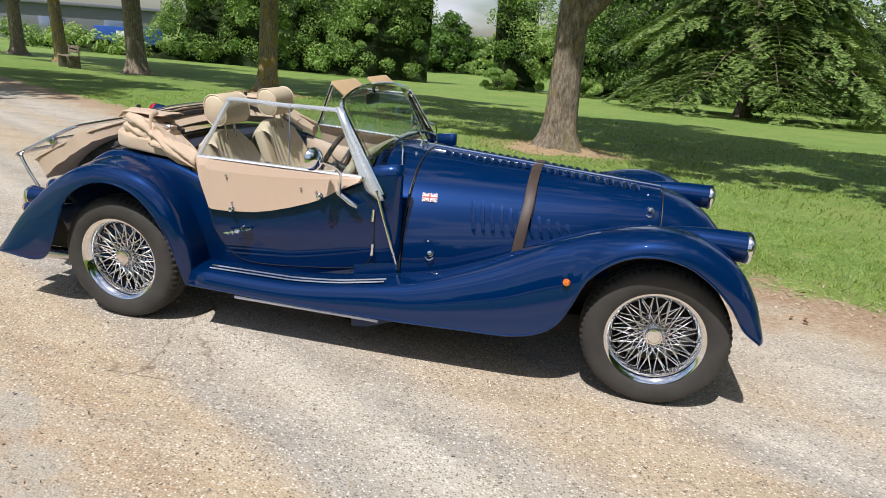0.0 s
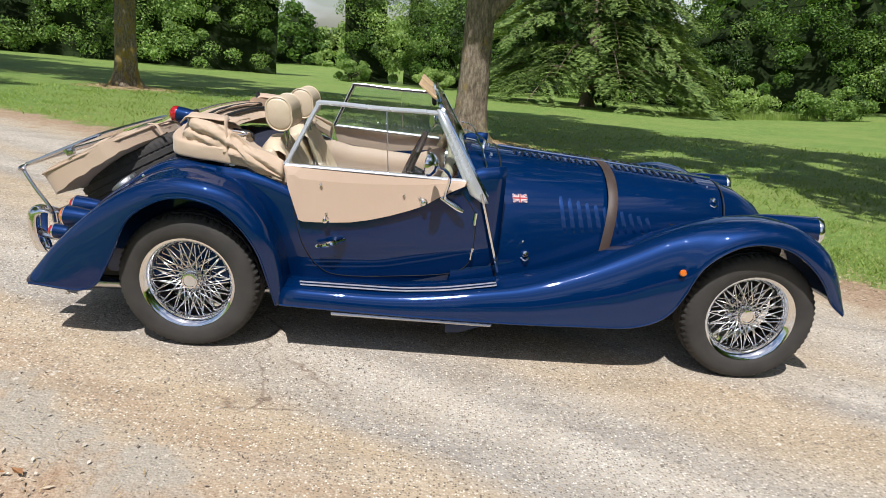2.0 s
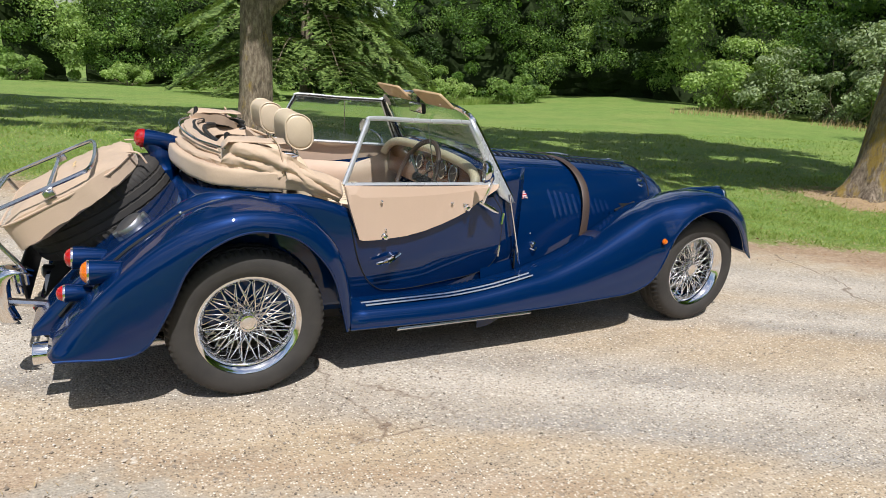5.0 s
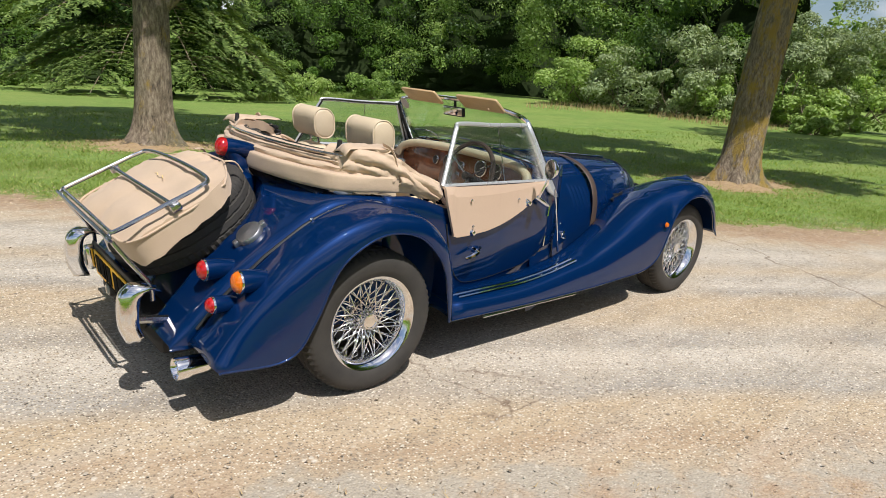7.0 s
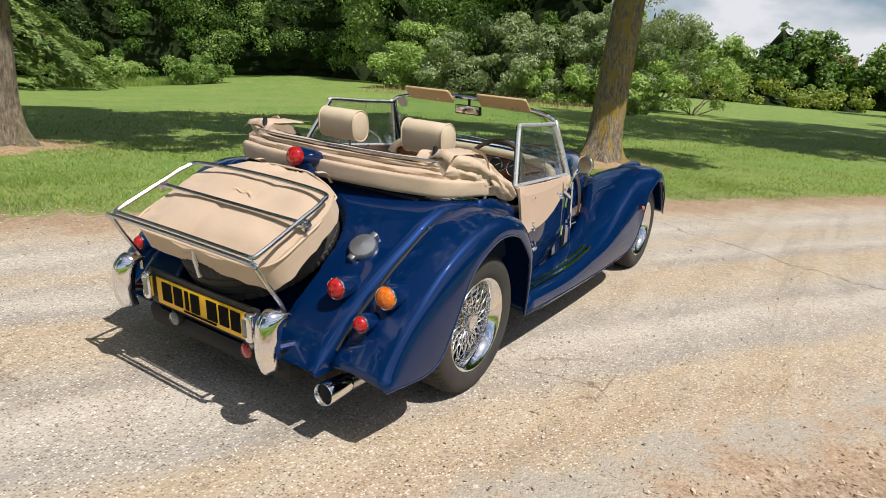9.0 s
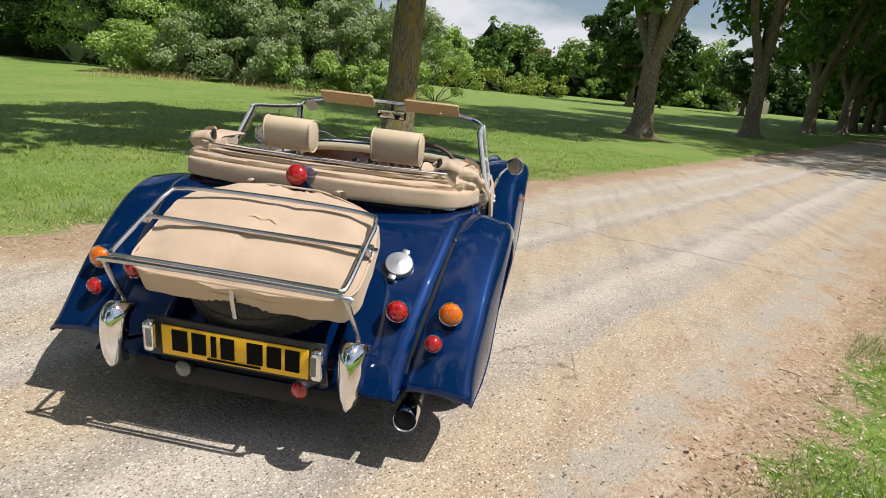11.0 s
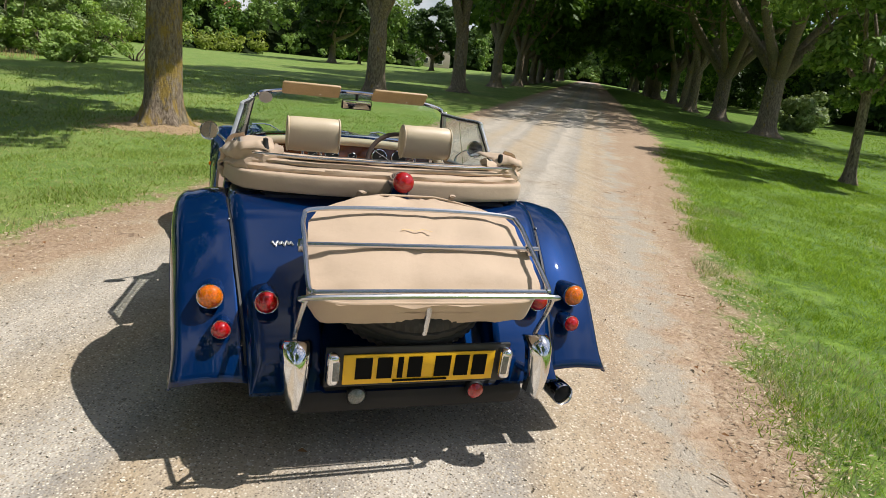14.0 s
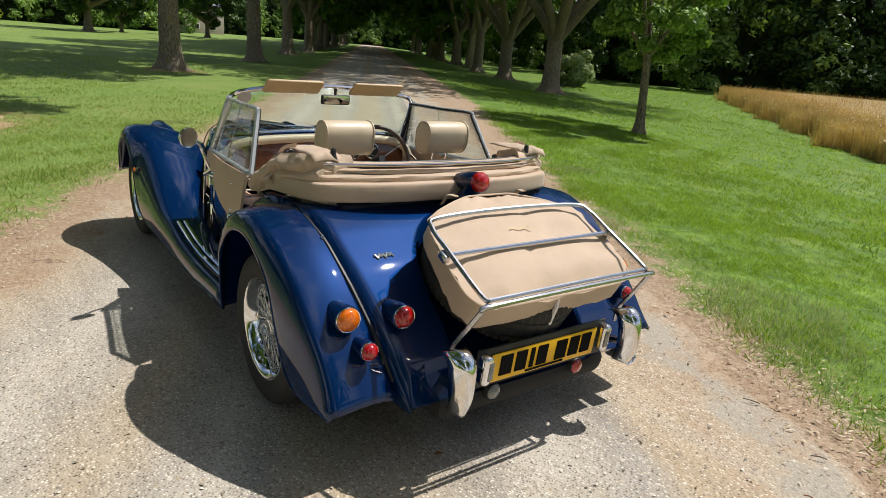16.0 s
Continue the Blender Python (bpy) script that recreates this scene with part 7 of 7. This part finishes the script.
    # end of the avenue, its deep shade likewise carried by the dark leaves
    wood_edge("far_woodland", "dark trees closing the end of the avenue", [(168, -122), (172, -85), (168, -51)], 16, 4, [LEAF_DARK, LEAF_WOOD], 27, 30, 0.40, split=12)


def build_wheat():
    rng = np.random.default_rng(9)
    A, B, C, D = np.array((5.0, -19.2)), np.array((25.0, -43.5)), np.array((27.0, -50.0)), np.array((-34.0, -68.0))
    parts = []
    n = 34000
    f = rng.uniform(0, 1, n) ** 1.7
    ragged = 0.35 * np.sin(f * 41) + 0.3 * np.sin(f * 97 + 1) + 0.2 * np.sin(f * 230) + rng.normal(0, 0.16, n)
    e = A + (B - A) * f[:, None] + (rng.uniform(0, 1, n) ** 1.4 * 2.6 + ragged)[:, None] * np.array((-0.77, -0.64))
    parts.append(blades(rng, e[:, 0], e[:, 1], 0.70 * (0.8 + 0.25 * np.sin(f * 61) ** 2), 0.010, 0.55))
    n = 40000
    u, w = rng.uniform(0, 1, n), rng.uniform(0, 1, n) ** 2.4
    e = (A + (B - A) * u[:, None]) * (1 - w[:, None]) + (D + (C - D) * u[:, None]) * w[:, None]
    parts.append(blades(rng, e[:, 0], e[:, 1], 0.82, 0.02, 0.2))
    field = tri_object("wheat", np.concatenate(parts), WHEAT, "field of ripe golden wheat", "wheat")
    # nodding ears over the near edge
    n = 26000
    f = rng.uniform(0, 1, n) ** 1.7
    e = A + (B - A) * f[:, None] + (rng.uniform(0, 1, n) ** 1.2 * 3.4 + 0.4 * np.sin(f * 41) + rng.normal(0, 0.2, n))[:, None] * np.array((-0.77, -0.64))
    z = ground_z(e[:, 0], e[:, 1]) + rng.normal(0.66, 0.09, n) * (0.85 + 0.2 * np.sin(f * 61) ** 2)
    leaf_object("ears", leaves(rng, np.column_stack([e, z]), rng.normal(0, 1, (n, 3)), 0.022, 2.6), WHEAT, field)
    rows = []
    for u in np.linspace(0, 1, 24):
        row = []
        for w in np.linspace(0, 1, 24):
            p = (A + (B - A) * u) * (1 - w) + (D + (C - D) * u) * w + np.array((-1.7, -1.4)) * (w == 0)
            if w == 0:
                row.append(Vector((p[0] + 0.25, p[1] + 0.2, float(ground_z(p[0], p[1])) - 0.05)))
            row.append(Vector((p[0], p[1], float(ground_z(p[0], p[1])) + 0.60 + 0.05 * noise.noise(Vector((p[0], p[1], 0))))))
        rows.append(row)
    under = part("wheat_mass", sheet(rows), WHEAT, field, angle=0)


def build_far_buildings():
    # warehouse and parked trailer beyond the trees behind the car
    x, y = -66, 72
    z = float(ground_z(x, y))
    b = thing("warehouse", "long low grey clad warehouse with pale roof", "building")
    m = Matrix.Translation((x - 14, y + 6, z)) @ pose(0, 0, 0, 0, 0, 40)
    part("wall", block(36, 14, 5.0, m @ pose(0, 0, 2.5), 0.05), CLAD_GREY, b)
    part("roof", slab([(-18.6, -7.6), (18.6, -7.6), (18.6, 7.6), (-18.6, 7.6)], 0.5, m @ pose(0, 0, 5.0), 0.1), CLAD_GREY, b)
    for k in range(4):
        part("loading_door", block(3.0, 0.15, 3.4, m @ pose(-12 + 8 * k, -7.05, 1.7), 0.02), STEEL, b)
    t = thing("lorry_trailer", "blue lorry trailer with a white panel, parked by the warehouse", "lorry")
    m2 = Matrix.Translation((x + 8, y + 0.5, z)) @ pose(0, 0, 0, 0, 0, 40) @ Matrix.Scale(0.72, 4)
    part("box_body", block(11, 2.5, 2.8, m2 @ pose(0, 0, 2.5), 0.06), LORRY_BLUE, t)
    part("side_panel", block(2.2, 0.06, 1.2, m2 @ pose(-1.0, -1.27, 2.6), 0.02), CLOTH_WHITE, t, "plain white panel")
    for k in range(4):
        part("wheel", tube([m2 @ Vector((-4 + 2.2 * k, -1.25, 0.5)), m2 @ Vector((-4 + 2.2 * k, 1.25, 0.5))], 0.5, 14), TYRE, t)
    wood_edge("far_hedge", "distant clipped green hedge", [(-34, 52), (-46, 50), (-62, 56)], 1.9, 0.8, [LEAF_WOOD, LEAF_BRIGHT], 33, 60, 0.2, 0, 0.2)
    # traffic cone and bench far along the verge
    cx, cy = -37.0, 33.0
    cone = thing("traffic_cone", "red and white traffic cone on the verge", "cone")
    cz = float(ground_z(cx, cy))
    part("cone_body", lathe([(0.16, 0.03), (0.11, 0.28), (0.03, 0.72), (0.0, 0.72)], pose(cx, cy, cz), 14), CLOTH_RED, cone)
    part("cone_band", lathe([(0.115, 0.27), (0.074, 0.48)], pose(cx, cy, cz), 14), CLOTH_WHITE, cone)
    part("cone_base", block(0.4, 0.4, 0.04, pose(cx, cy, cz + 0.02), 0.01), BLACK, cone)
    bx, by = -17.5, 18.0
    bz = float(ground_z(bx, by))
    bench = thing("bench", "small dark wooden bench on the grass", "bench")
    bp = Matrix.Translation((bx, by, bz)) @ pose(0, 0, 0, 0, 0, -30)
    for k in range(3):
        part("seat_slat", block(1.2, 0.11, 0.03, bp @ pose(0, -0.13 + 0.13 * k, 0.44), 0.005), BARK, bench)
    for k in range(2):
        part("back_slat", block(1.2, 0.03, 0.11, bp @ pose(0, 0.24, 0.60 + 0.16 * k), 0.005), BARK, bench)
    for sx in (-0.5, 0.5):
        part("leg", block(0.07, 0.40, 0.44, bp @ pose(sx, 0, 0.21), 0.01), BARK, bench)
        part("post", block(0.07, 0.05, 0.85, bp @ pose(sx, 0.22, 0.42), 0.01), BARK, bench)
    # houses across the park
    for hx, hy, w, d, h, turn, lab, mt in ((150, -38, 14, 9, 5.2, 20, "pale stone house with a grey roof across the park", CLAD_GREY), (140, 8, 12, 8, 5.5, 0, "brick house with a red tiled roof across the park", ROOF_RED)):
        hz = float(ground_z(hx, hy))
        ho = thing("house", lab, "house")
        hm = Matrix.Translation((hx, hy, hz)) @ pose(0, 0, 0, 0, 0, turn)
        part("wall", block(d, w, h, hm @ pose(0, 0, h / 2), 0.03), BRICK_WALL, ho)
        rows = [[hm @ Vector((sx, sy, zz)) for sx, zz in ((-d / 2 - 0.4, h - 0.2), (0, h + 3.2), (d / 2 + 0.4, h - 0.2))] for sy in (-w / 2 - 0.4, w / 2 + 0.4)]
        rf = part("roof", sheet(rows), mt, ho, smooth=False)
        thicken(rf, 0.2, 0)
        part("chimney", block(0.9, 0.9, 2.2, hm @ pose(0, w * 0.3, h + 3.4), 0.05), BRICK_WALL, rf)
        for sy in (-0.3, 0, 0.3):
            for zz in (1.4, 3.9):
                wi = part("window", block(0.1, 1.3, 1.3, hm @ pose(-d / 2 - 0.03, sy * w, zz), 0.02), CLOTH_WHITE, ho)
                part("pane", block(0.06, 1.05, 1.05, hm @ pose(-d / 2 - 0.07, sy * w, zz), 0.01), DIAL, wi)


def build_litter():
    """Leaves and twigs lying on the drive."""
    rng = np.random.default_rng(17)
    leaf = mesh_from("leaf", [(-0.03, 0, 0.002), (-0.01, -0.016, 0.008), (0.03, 0, 0.004), (-0.01, 0.016, 0.012), (0.0, 0.0, 0.0)], [(0, 1, 4), (1, 2, 4), (2, 3, 4), (3, 0, 4)], False)
    leaf.materials.append(DEAD_LEAF)
    for k in range(84):
        s, d = rng.uniform(-3, 8), rng.choice([rng.uniform(-2.3, -1.45), rng.uniform(1.9, 5.2), rng.uniform(-1.2, 2.2)], p=[0.42, 0.57, 0.01])
        x, y = at(s, d)
        ob = part("fallen_leaf", leaf, None, None, angle=0)
        ob.matrix_basis = pose(x, y, float(ground_z(x, y)) + 0.012, rng.uniform(-12, 12), rng.uniform(-12, 12), rng.uniform(0, 360)) @ Matrix.Scale(rng.uniform(0.35, 0.85), 4)
        tagged(ob, "dry brown fallen leaf beside the drive", "leaf", "leaves on the drive")
    # chips along both edges and loose chippings over the drive
    n = 16000
    s = rng.uniform(-4, 9, n)
    side = rng.uniform(0, 1, n) < 0.6
    d = np.where(side, right_edge(s) + rng.normal(-0.10, 0.16, n), left_edge(s) + rng.normal(0.05, 0.22, n))
    x, y = at(s, d)
    pos = np.stack([x, y, ground_z(x, y) + 0.005], 1)
    tri_object("wood_chips", leaves(rng, pos, np.tile(np.array([0, 0, 4.0]), (n, 1)), 0.0038 * rng.uniform(0.5, 1.8, n), 2.4), CHIP, "tan wood chips and crumbs along the drive edges", "litter", 4)
    n = 14000
    s, d = rng.uniform(-4, 8, n), rng.uniform(-1.7, 2.6, n)
    x, y = at(s, d)
    pos = np.stack([x, y, ground_z(x, y) + 0.007], 1)
    tri_object("loose_chippings", leaves(rng, pos, np.tile(np.array([0, 0, 1.3]), (n, 1)), 0.0042 * rng.uniform(0.5, 1.6, n), 1.2), GRIT, "loose pale chippings lying on the drive", "gravel", 4)
    for k in range(26):
        s, d = rng.uniform(-3, 7), rng.uniform(-2.1, -1.2)
        x, y = at(s, d)
        ln = rng.uniform(0.015, 0.06)
        pts = [Vector((-ln, 0, 0.004)), Vector((0, rng.normal(0, 0.01), 0.006)), Vector((ln, 0, 0.004))]
        ob = part("twig", tube(spline(pts, 3), 0.0026, 5), DEAD_LEAF if k % 3 else BARK, None)
        ob.matrix_basis = pose(x, y, float(ground_z(x, y)) + 0.006, 0, 0, rng.uniform(0, 360))
        tagged(ob, "small dry twig on the drive edge", "twig", "twigs on the drive")


build_avenue()
build_background()
build_wheat()
build_far_buildings()
build_litter()
